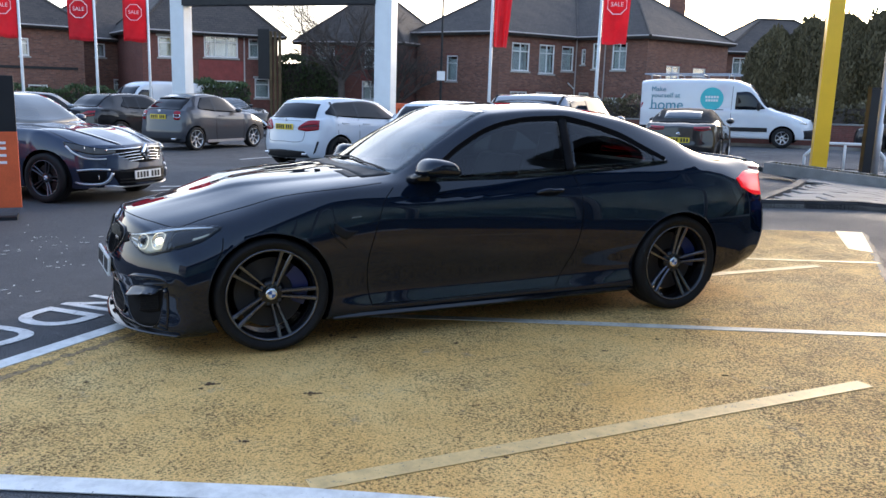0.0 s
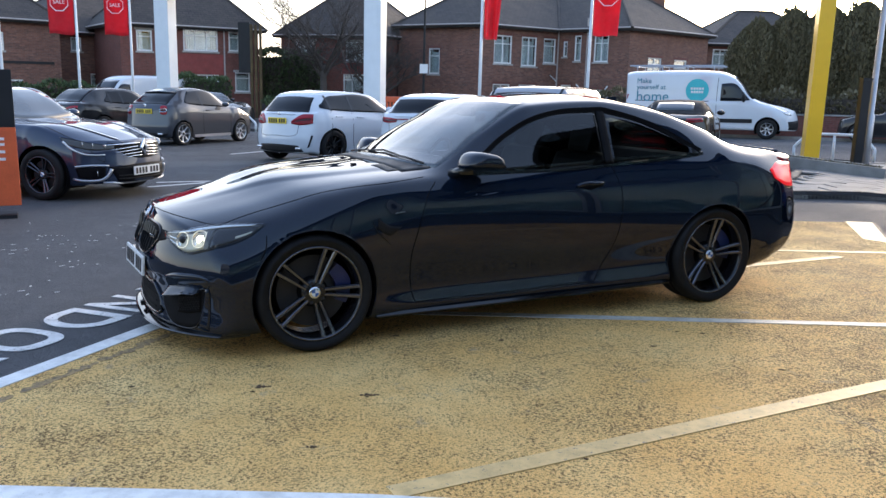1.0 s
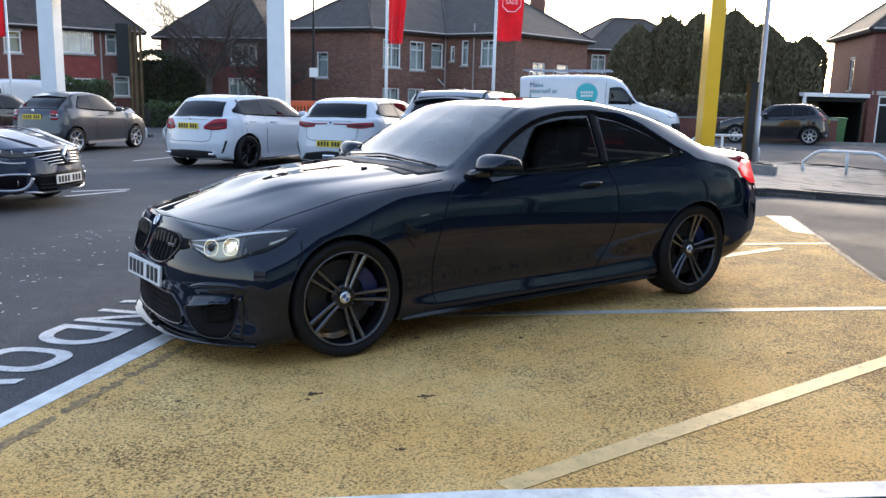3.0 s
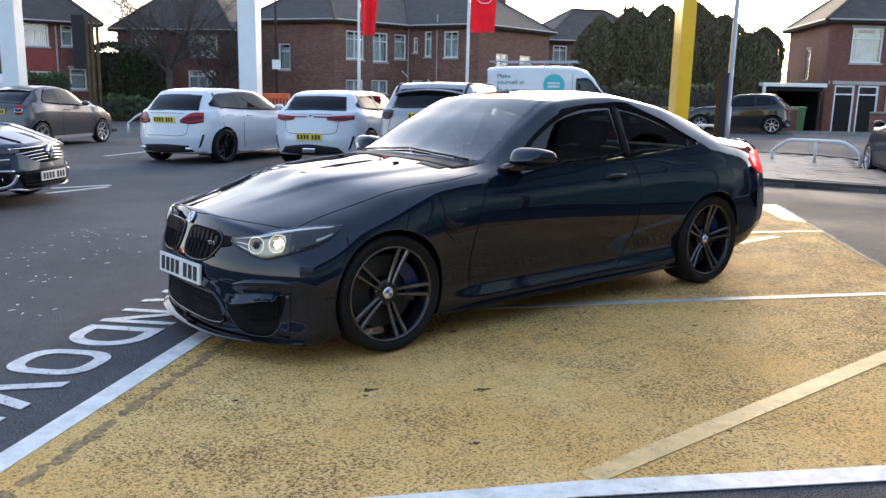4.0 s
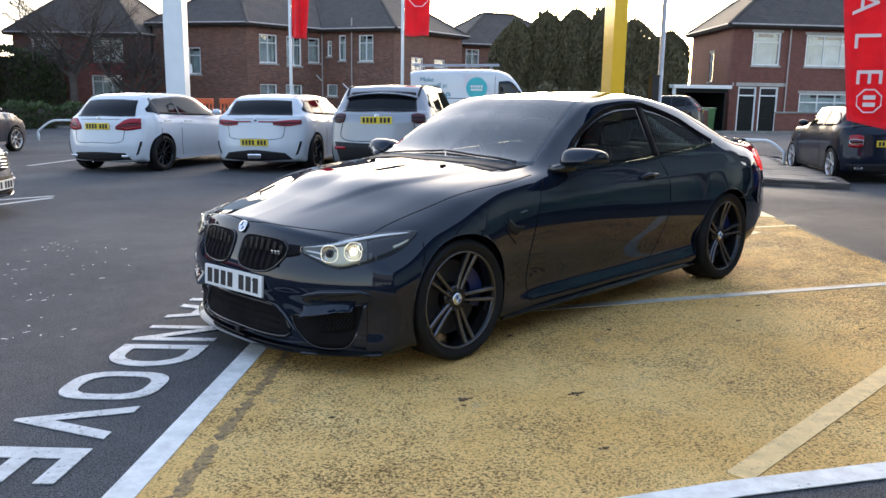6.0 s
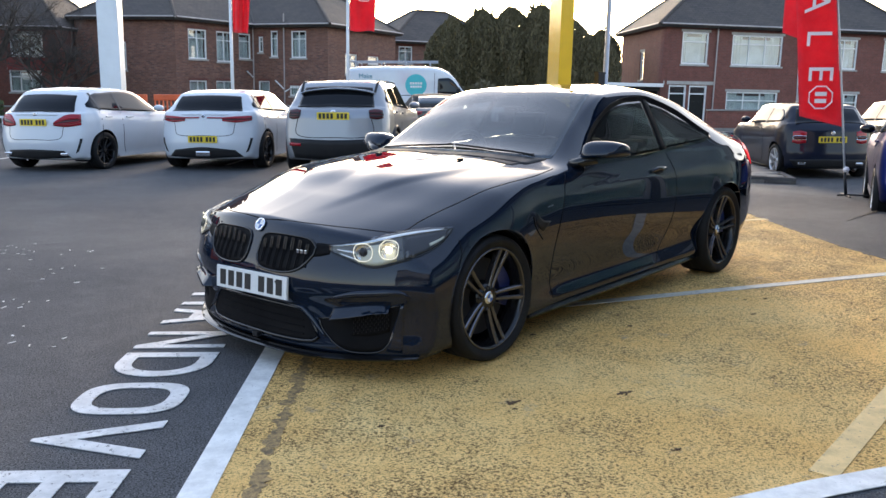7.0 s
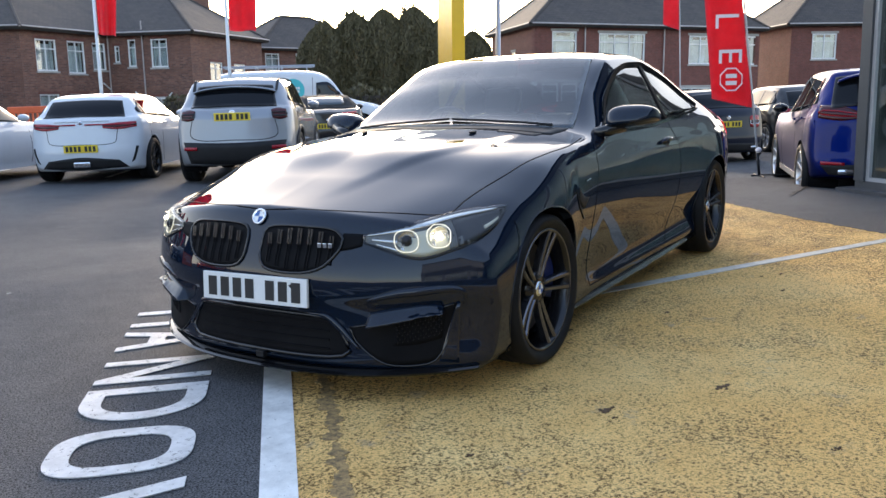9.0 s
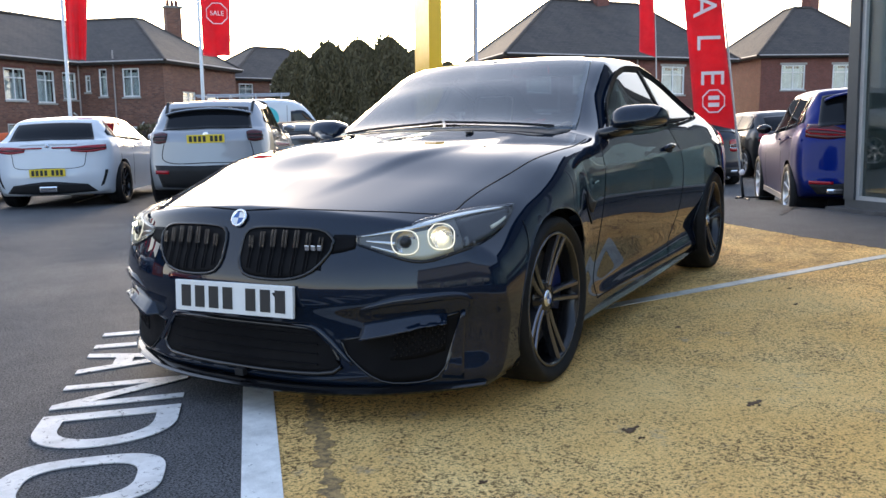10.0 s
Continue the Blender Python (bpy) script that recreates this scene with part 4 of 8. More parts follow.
        sk.seam("belt_trim", side([(.88, .932), (1.25, .938), (1.63, .943), (1.93, .958), (2.30, .978), (2.67, 1.006), (2.76, 1.018)]), d, M_GLOSSBLACK, car, 0.018, 44, 0.008)
        # shut lines
        sk.seam("door_seam", [(x, s * .9, z) for x, z in ((.735, .90), (.665, .82), (.60, .62), (.565, .47), (.575, .30), (.60, .21))], d, M_MESH, car, 0.0045, 30)
        sk.seam("door_seam", [(x, s * .9, z) for x, z in ((1.985, .955), (2.02, .84), (2.03, .68), (2.00, .50), (1.93, .34), (1.86, .22))], d, M_MESH, car, 0.0045, 30)
        sk.seam("door_seam", [(x, s * .9, z) for x, z in ((.60, .212), (1.2, .214), (1.82, .222))], d, M_MESH, car, 0.006, 20)
        sk.seam("bumper_seam", [(x, s * .9, z) for x, z in ((-.26, .66), (-.27, .60), (-.30, .54))], d, M_MESH, car, 0.005, 12)
        # gill behind the front wheel
        sk.pane("side_gill", [(x, s * .9, z) for x, z in ((.352, .668), (.40, .630), (.43, .618))], [(x, s * .9, z) for x, z in ((.360, .722), (.42, .678), (.50, .664))], d, M_PLASTIC, car, 0.003, 10, 4)
        sk.seam("gill_blade", [(x, s * .9, z) for x, z in ((.323, .707), (.350, .648), (.428, .572))], d, M_SATIN, car, 0.004, 14, 0.004)
        sk.seam("gill_blade", [(x, s * .9, z) for x, z in ((.46, .742), (.49, .746), (.52, .748))], d, M_CHROME, car, 0.006, 8, 0.006)
        # handle
        base = sk.cast((1.79, s * .9, .846), d, 0)
        pts = [sk.cast((1.69 + .2 * u, s * .9, .842 + .012 * u), d, 0.028 * math.sin(math.pi * min(max(u, 0.0), 1.0)) ** 0.5) for u in np.linspace(0.01, 0.99, 12)]
        part("door_handle", tube_bm(pts, 0.013, 8), M_BLACKPAINT, car, smooth=True)
        sk.pane("handle_recess", [(x, s * .9, z) for x, z in ((1.71, .835), (1.78, .822), (1.86, .838))], [(x, s * .9, z) for x, z in ((1.71, .852), (1.78, .866), (1.86, .856))], d, M_MESH, car, 0.0015, 10, 3)
        # skirt along the sill
        sill = [Vector((x, s * (.868 + .010 * math.sin((x - .35) / 2.1 * math.pi)), .140 + .016 * (x - .38) / 2.0)) for x in np.linspace(.36, 2.47, 24)]
        bm = bmesh.new()
        cols = [[bm.verts.new(p + Vector((0, s * dy, dz))) for dy, dz in ((-.10, .035), (.0, .028), (.012, .012), (.006, .0), (-.10, .0))] for p in sill]
        for a, b in zip(cols, cols[1:]):
            for j in range(5):
                bm.faces.new((a[j], a[(j + 1) % 5], b[(j + 1) % 5], b[j]))
        bm.faces.new(cols[0]), bm.faces.new(cols[-1][::-1])
        bmesh.ops.recalc_face_normals(bm, faces=bm.faces[:])
        part("side_skirt", bm, M_GLOSSBLACK, car)
        # mirror
        bm = bmesh.new()
        bmesh.ops.create_uvsphere(bm, u_segments=28, v_segments=16, radius=1)
        for v in bm.verts:
            x, y, z = v.co
            x = math.copysign(abs(x) ** 0.65, x)
            z = math.copysign(abs(z) ** 0.62, z) * (1.0 if z > 0 else 0.85)
            v.co = (0.955 + 0.112 * x * (1 - 0.25 * z) + 0.03 * (y * s + 1) * 0.6, s * 0.955 + 0.125 * math.copysign(abs(y) ** 0.72, y), 1.010 + (0.066 if z > 0 else 0.050) * z * (1 - .16 * y * s) - 0.010 * x + .012 * y * s)
        if s > 0:
            bmesh.ops.translate(bm, verts=bm.verts[:], vec=(.05, -.04, -.015))
        mirror = part("door_mirror", bm, M_BLACKPAINT, car, smooth=True)
        bm = tube_bm([(.86, s * .79, .940), (.89, s * .85, .955), (.93, s * .92, .980)], [.030, .030, .036], 10)
        part("mirror_stalk", bm, M_GLOSSBLACK, mirror, smooth=True)
        bm = bmesh.new()
        ring = [bm.verts.new((1.063 + (.05 if s > 0 else 0), s * (0.955 if s < 0 else 0.915) + 0.095 * math.cos(t), 1.010 + 0.042 * math.sin(t))) for t in np.linspace(0, 2 * math.pi, 20, endpoint=False)]
        bm.faces.new(ring)
        part("mirror_glass", bm, M_CHROME, mirror)
        # headlamp: a dark housing, two ringed bowls on a reflector coloured as if lit, a chrome brow, and a clear cover
        # over all
        dl = Vector((0.72, -0.69 * s, -0.05))
        lo = [(-.705, s * .490, .617), (-.681, s * .582, .586), (-.653, s * .646, .563), (-.619, s * .707, .557), (-.545, s * .798, .588), (-.447, s * .852, .618), (-.37, s * .868, .648), (-.30, s * .866, .688)]
        hi = [(-.705, s * .490, .641), (-.659, s * .596, .660), (-.61, s * .645, .673), (-.558, s * .696, .686), (-.49, s * .735, .697), (-.416, s * .775, .705), (-.35, s * .818, .709), (-.275, s * .868, .712)]
        lamp = sk.pane("headlight", lo, hi, dl, M_LAMPHOUSE, car, 0.003, 34, 10)
        part("headlight_rim", tube_bm(sk.border[::2], 0.0045, 6, True), M_GLOSSBLACK, lamp)
        fine_lo, fine_hi = smooth_line(lo, 41), smooth_line(hi, 41)

        def band(i, j, f0, f1):
            """The part of the lamp from step i to step j, between two heights."""
            k = range(i, j + 1, max(1, (j - i) // 6))
            return [tuple(fine_lo[q] * (1 - f0) + fine_hi[q] * f0) for q in k], [tuple(fine_lo[q] * (1 - f1) + fine_hi[q] * f1) for q in k]
        sk.pane("reflector", *band(9, 22, .06, .80), dl, M_LAMPGLOWTINT, lamp, .0045, 20, 5, skirt=.002)
        sk.pane("side_blank", *band(23, 39, .04, .86), dl, M_LAMPDARK, lamp, .0045, 10, 5, skirt=.002)
        sk.pane("brow_light", *band(1, 40, .88, .985), dl, M_LAMPCHROME, lamp, .007, 26, 2, skirt=.003)
        sk.pane("inner_blade", *band(2, 9, .42, .54), dl, M_LAMPCHROME, lamp, .007, 8, 2, skirt=.003)
        sk.pane("inner_blade", *band(3, 9, .12, .20), dl, M_LAMPCHROME, lamp, .007, 8, 2, skirt=.003)
        sk.pane("side_reflector", *band(31, 37, .20, .34), dl, M_LAMPGLOWTINT, lamp, .006, 8, 2, skirt=.003)
        for place, r, bright in (((-.645, s * .642, .621), .043, False), ((-.580, s * .743, .634), .043, True)):
            c = sk.cast(place, dl, 0.005)
            out = (-dl).normalized()
            sx = out.cross(Vector((0, 0, 1))).normalized()
            sz = sx.cross(out)
            # a ring flattened above, as the running light is
            circ = [sk.cast(c + sx * math.copysign(abs(math.cos(t)) ** .8, math.cos(t)) * r + sz * math.copysign(abs(math.sin(t)) ** .8, math.sin(t)) * r * (.84 if math.sin(t) > 0 else 1.0), dl, .009) for t in np.linspace(0, 2 * math.pi, 32, endpoint=False)]
            part("running_light_ring", tube_bm(circ, 0.0019, 6, True), M_DRL, lamp)
            bowl = lathe_bm([(.010, .000), (.024, .002), (.034, .005), (.037, .007)], 24, "Z")
            turn_to = Matrix((sx, sz, out)).transposed().to_4x4()
            part("lamp_bowl", bowl, M_LAMPCHROME, lamp, smooth=True, m=Matrix.Translation(c) @ turn_to)
            bm = bmesh.new()
            bmesh.ops.create_uvsphere(bm, u_segments=18, v_segments=10, radius=0.013 if bright else 0.021)
            part("projector_lens", bm, M_BEAM if bright else M_LAMPDARK, lamp, smooth=True, m=Matrix.Translation(c + out * 0.000))
        sk.pane("lamp_cover", lo, hi, dl, M_LAMPCOVER, lamp, .016, 30, 8, skirt=.012)
        # kidney grille
        yc, w2 = .225, .188
        def kid(y, z):
            return (-.78, s * y, z)
        top = [kid(.040, .618), kid(.052, .654), kid(.11, .668), kid(.28, .668), kid(.365, .660), kid(.408, .632)]
        bot = [kid(.040, .560), kid(.062, .516), kid(.13, .499), kid(.265, .501), kid(.350, .530), kid(.404, .592)]
        grille = sk.pane("grille", bot, top, (1, 0, 0), M_MESH, car, 0.003, 26, 8)
        part("grille_frame", tube_bm(sk.border[::2], 0.006, 6, True), M_GLOSSBLACK, grille, smooth=True)
        sk.pane("lamp_bridge", [(-.75, s * .405, .585), (-.74, s * .445, .592), (-.72, s * .485, .603)], [(-.75, s * .405, .648), (-.74, s * .445, .648), (-.72, s * .485, .646)], (1, 0, 0), M_MESH, car, 0.003, 8, 4, skirt=.004)
        for i in range(7):
            y = .085 + i * .047
            f = min(1.0, 1.25 - abs(y - yc) / 0.26)
            for dy in (-.006, .006):
                # each bar leans back as it falls, coloured lit above and shaded below
                pts = [sk.cast((-.78, s * (y + dy), .584 + .074 * f * u), (1, 0, 0), 0.004 + 0.011 * max(0.0, u) ** .7) for u in np.linspace(-1, 1, 9)]
                part("grille_slat", tube_bm(pts[5:], 0.0042, 5), M_SLATLIT, grille)
                part("slat_foot", tube_bm(pts[:6], 0.0040, 5), M_MESH, grille)
        # lower corner intake, the shelf and the ridge above it, and the blades beside it
        li = [(-.729, s * .443, .238), (-.719, s * .508, .181), (-.692, s * .575, .147), (-.632, s * .691, .149), (-.606, s * .731, .168), (-.567, s * .763, .240)]
        ui = [(-.726, s * .415, .288), (-.662, s * .588, .322), (-.62, s * .66, .345), (-.575, s * .743, .371), (-.56, s * .77, .380), (-.548, s * .790, .386)]
        di = (0.80, -0.6 * s, 0)
        intake = sk.pane("corner_intake", li, ui, di, M_MESH, car, (.003, .002), 24, 8)
        part("intake_frame", tube_bm(sk.border[::2], 0.0042, 6, True), M_GLOSSBLACK, intake, smooth=True)
        sk.pane("intake_mesh", [(-.675, s * .580, .222), (-.63, s * .67, .228), (-.585, s * .745, .250)], [(-.655, s * .590, .312), (-.61, s * .68, .340), (-.57, s * .755, .366)], di, M_MESH, intake, .006, 14, 6, skirt=.004)
        for i in range(6):
            for j in range(9):
                c = sk.cast((-.66 + .0095 * j + .004 * (i % 2), s * (.590 + .0175 * j + .008 * (i % 2)), .236 + .0135 * i + .0045 * j), di, .0075)
                part("mesh_cell", lathe_bm([(.0045, .0), (.0068, .002), (.0068, -.002)], 6, "Z"), M_SATIN, intake, m=Matrix.Translation(c) @ pose(0, 0, 0, 0, -90, s * 37))
        sk.pane("bumper_shelf", [(-.70, s * .490, .302), (-.662, s * .588, .322), (-.62, s * .66, .345), (-.575, s * .743, .371)], [(-.70, s * .495, .352), (-.655, s * .600, .372), (-.61, s * .69, .384), (-.573, s * .748, .380)], di, M_BLACKPAINT, car, (.048, .001), 20, 6, skirt=.045)
        ridge_pts = [sk.cast(p, di, -.004) for p in smooth_line([(-.715, s * .480, .398), (-.678, s * .603, .429), (-.635, s * .687, .438), (-.571, s * .783, .444), (-.541, s * .819, .428), (-.533, s * .815, .400), (-.545, s * .790, .376)], 26)]
        part("bumper_ridge", tube_bm(ridge_pts, [.003 + .016 * math.sin(math.pi * min(1.0, (i / 25) ** .8)) for i in range(26)], 8), M_BLACKPAINT, car, smooth=True)
        sk.pane("intake_blade", [(-.600, s * .737, .158), (-.545, s * .790, .150)], [(-.549, s * .789, .384), (-.538, s * .797, .388)], di, M_BLACKPAINT, car, (.004, .010), 6, 8, skirt=0.012)
        spar = [sk.cast(p, (1, 0, 0), .002) for p in smooth_line([(-.76, s * .24, .336), (-.745, s * .330, .330), (-.735, s * .380, .288), (-.730, s * .425, .240), (-.726, s * .462, .205)], 16)]
        part("intake_spar", tube_bm(spar, [.005 + .009 * math.sin(math.pi * i / 15) for i in range(16)], 8), M_BLACKPAINT, car, smooth=True)
        # tail lamp
        sk.pane("tail_light", [(3.40, s * .86, .835), (3.56, s * .83, .775), (3.72, s * .72, .765)], [(3.37, s * .86, .895), (3.54, s * .80, .940), (3.72, s * .70, .930)], (-.45, -.9 * s, 0), M_TAILLIT, car, 0.006, 14, 6)
        sk.seam("bumper_seam", [(x, s * .9, z) for x, z in ((3.18, .64), (3.30, .69), (3.42, .80))], d, M_MESH, car, 0.005, 14)
        # washer jets and bonnet vents
        sk.pane("bonnet_vent", [(.50, s * .42, .95), (.53, s * .62, .95)], [(.58, s * .40, .96), (.60, s * .62, .95)], (0, 0, -1), M_PLASTIC, car, 0.002, 8, 3)
    # cabin
    def soft(x0, x1, y0, y1, z0, z1, bevel, lean=0.0, bm=None):
        """A padded block that leans back as it rises."""
        got = box_bm(x0, x1, y0, y1, z0, z1, bevel, bm)
        for v in got.verts:
            v.co.x += lean * (v.co.z - z0)
        return got
    for y in (-.37, .37):
        seat = part("front_seat", soft(1.36, 1.90, y - .25, y + .25, .36, .52, .05), M_LEATHER, car)
        part("backrest", soft(1.80, 1.96, y - .25, y + .25, .46, 1.02, .05, .38), M_LEATHER, seat, smooth=False)
        part("headrest", soft(2.02, 2.13, y - .13, y + .13, 1.02, 1.20, .04, .25), M_LEATHER, seat)
    bench = part("rear_bench", soft(2.30, 2.75, -.58, .58, .38, .55, .05), M_LEATHER, car)
    part("backrest", soft(2.62, 2.76, -.58, .58, .50, 1.00, .05, .42), M_LEATHER, bench)
    dash = part("dashboard", soft(.72, 1.14, -.70, .70, .55, .925, .06), M_LEATHER, car)
    part("instrument_hood", soft(1.02, 1.22, .20, .56, .86, .985, .04, -.2), M_LEATHER, dash)
    rim = [Vector((1.32 + .06 * math.sin(t), .38 + .185 * math.cos(t), .90 + .175 * math.sin(t))) for t in np.linspace(0, 2 * math.pi, 28, endpoint=False)]
    wheel_rim = part("steering_wheel", tube_bm(rim, .015, 8, True), M_LEATHER, car, smooth=True)
    part("steering_boss", box_bm(-.03, .03, -.08, .08, -.06, .06, .02), M_PLASTIC, wheel_rim, m=Matrix.Translation((1.31, .38, .895)))
    part("interior_mirror", box_bm(-.018, .018, -.115, .115, -.035, .035, .014), M_PLASTIC, car, m=Matrix.Translation((1.36, 0, 1.285)) @ pose(0, 0, 0, 0, 12, 0))
    part("cabin_floor", box_bm(.60, 3.0, -.68, .68, .30, .36), M_LEATHER, car)
    part("parcel_shelf", box_bm(2.80, 3.30, -.60, .60, .90, .94), M_LEATHER, car)
    # middle of the front
    mid_in = sk.pane("centre_intake", [(-.8, y, z) for y, z in ((-.425, .195), (-.38, .172), (0, .165), (.38, .172), (.425, .195))], [(-.8, y, z) for y, z in ((-.372, .302), (-.335, .324), (0, .331), (.335, .324), (.372, .302))], (1, 0, 0), M_MESH, car, 0.003, 30, 8)
    part("intake_frame", tube_bm(sk.border[::2], 0.009, 6, True), M_GLOSSBLACK, mid_in, smooth=True)
    for z in (.20, .235, .27, .305):
        pts = [sk.cast((-.8, y, z), (1, 0, 0), 0.006) for y in np.linspace(-.34, .34, 13)]
        part("intake_slat", tube_bm(pts, 0.004, 5), M_MESH, mid_in)
    part("plate_plinth", box_bm(-.828, -.75, -.25, .22, .385, .465, .012), M_GLOSSBLACK, car)
    plate(car, None, -.838, -.035, .425, (1, .07, 0), M_PLATEWHITE, 0.52, 0.111, lean=-4)
    # splitter
    lip = []
    for y in np.linspace(-.86, .86, 41):
        lip.append(Vector((-0.79 + 0.300 * (abs(y) / .88) ** 2.7 - 0.035 * (1 - (abs(y) / .9) ** 4), y, 0.100 + 0.018 * (abs(y) / .86) ** 2)))
    bm = bmesh.new()
    cols = [[bm.verts.new(p + Vector((dx, 0, dz))) for dx, dz in ((0.16, .024), (.030, .022), (.004, .014), (-.006, .008), (.004, .0), (.16, .0))] for p in lip]
    for a, b in zip(cols, cols[1:]):
        for j in range(6):
            bm.faces.new((a[j], a[(j + 1) % 6], b[(j + 1) % 6], b[j]))
    bm.faces.new(cols[0]), bm.faces.new(cols[-1][::-1])
    bmesh.ops.recalc_face_normals(bm, faces=bm.faces[:])
    part("front_splitter", bm, M_GLOSSBLACK, car, smooth=False)
    part("tow_eye_cover", box_bm(-.012, .012, -.02, .02, -.014, .014, .004), M_PLASTIC, car, m=Matrix.Translation((-.806, -.02, .150)))
    # bonnet shut line, badge
    edge = [(-.722, 0, .735), (-.70, .22, .73), (-.640, .424, .72), (-.56, .595, .705), (-.50, .690, .700), (-.45, .722, .700), (-.36, .726, .731), (-.22, .742, .771), (-.03, .779, .824), (.21, .815, .871), (.45, .825, .895), (.68, .79, .930)]
    for s in (-1, 1):
        sk.seam("bonnet_seam", [(x, s * y, z) for x, y, z in edge], (0.25, 0, -1), M_MESH, car, 0.005, 60)
    c = sk.cast((-.735, 0, .694), (1, 0, -.25), 0.006)
    badge = new("round_badge")
    badge.parent = car
    badge.matrix_local = Matrix.Translation(c) @ pose(0, 0, 0, 0, -62, 0) @ Matrix.Scale(.82, 4)
    part("badge_ring", lathe_bm([(.0, .004), (.030, .004), (.032, .008), (.040, .008), (.041, .0)], 32, "Z"), M_CHROME, badge, smooth=True)
    for a in (0, 90, 180, 270):
        bm = bmesh.new()
        fan = [bm.verts.new((0, 0, .0062))] + [bm.verts.new((.029 * math.cos(t), .029 * math.sin(t), .0062)) for t in np.linspace(radians(a), radians(a + 90), 8)]
        bm.faces.new(fan)
        part("badge_quarter", bm, M_BADGEBLUE if a in (0, 180) else M_PLATEWHITE, badge)
    for i in range(3):
        p = sk.cast((-.78, -.325 - .022 * i, .600), (1, 0, 0), 0.02)
        part("grille_badge", box_bm(-.003, .003, -.009, .009, -.009, .009, .002), M_CHROME, car, m=Matrix.Translation(p))
    # wipers and cowl
    sk.pane("cowl", [(.60, -.66, .95), (.56, 0, .97), (.60, .66, .95)], [(.78, -.68, .97), (.66, 0, 1.0), (.78, .68, .97)], (.3, 0, -1), M_PLASTIC, car, 0.003, 24, 4)
    for y0, y1 in ((-.60, -.02), (0.0, .58)):
        pts = [sk.cast((.735 + .05 * abs(u - .5) - 0.04 * (y1 > .3) * u, y0 + (y1 - y0) * u, 1.0), (.4, 0, -1), 0.014) for u in np.linspace(0, 1, 9)]
        part("wiper", tube_bm(pts, 0.007, 6), M_PLASTIC, car)
    for s in (-1, 1):
        p = sk.cast((.42, s * .33, .98), (0, 0, -1), 0.004)
        part("washer_jet", box_bm(-.018, .018, -.012, .012, -.004, .006, .003), M_PLASTIC, car, m=Matrix.Translation(p))
    # roof aerial fin and boot lip
    p = sk.cast((2.55, 0, 1.33), (0, 0, -1), 0)
    bm = box_bm(-.075, .075, -.018, .018, -.01, .045)
    for v in bm.verts:
        if v.co.z > 0.02:
            v.co.x, v.co.y = v.co.x * 0.45 + 0.03, v.co.y * 0.3
    part("roof_fin", bm, M_BLACKPAINT, car, m=Matrix.Translation(p))
    pts = [sk.cast((3.78 - .14 * (abs(y) / .62) ** 2.5, y, 1.0), (0, 0, -1), 0.006) for y in np.linspace(-.62, .62, 21)]
    part("boot_spoiler", tube_bm(pts, 0.013, 6), M_BLACKPAINT, car, smooth=True)
    for s in (-1, 1):
        for y in (.28, .40):
            part("exhaust_tip", lathe_bm([(.030, 0), (.042, 0), (.042, .12), (.036, .12)], 20, "Z"), M_CHROME, car, m=Matrix.Translation((3.74, s * y, .27)) @ pose(0, 0, 0, 0, 90, 0))
    return car


coupe()


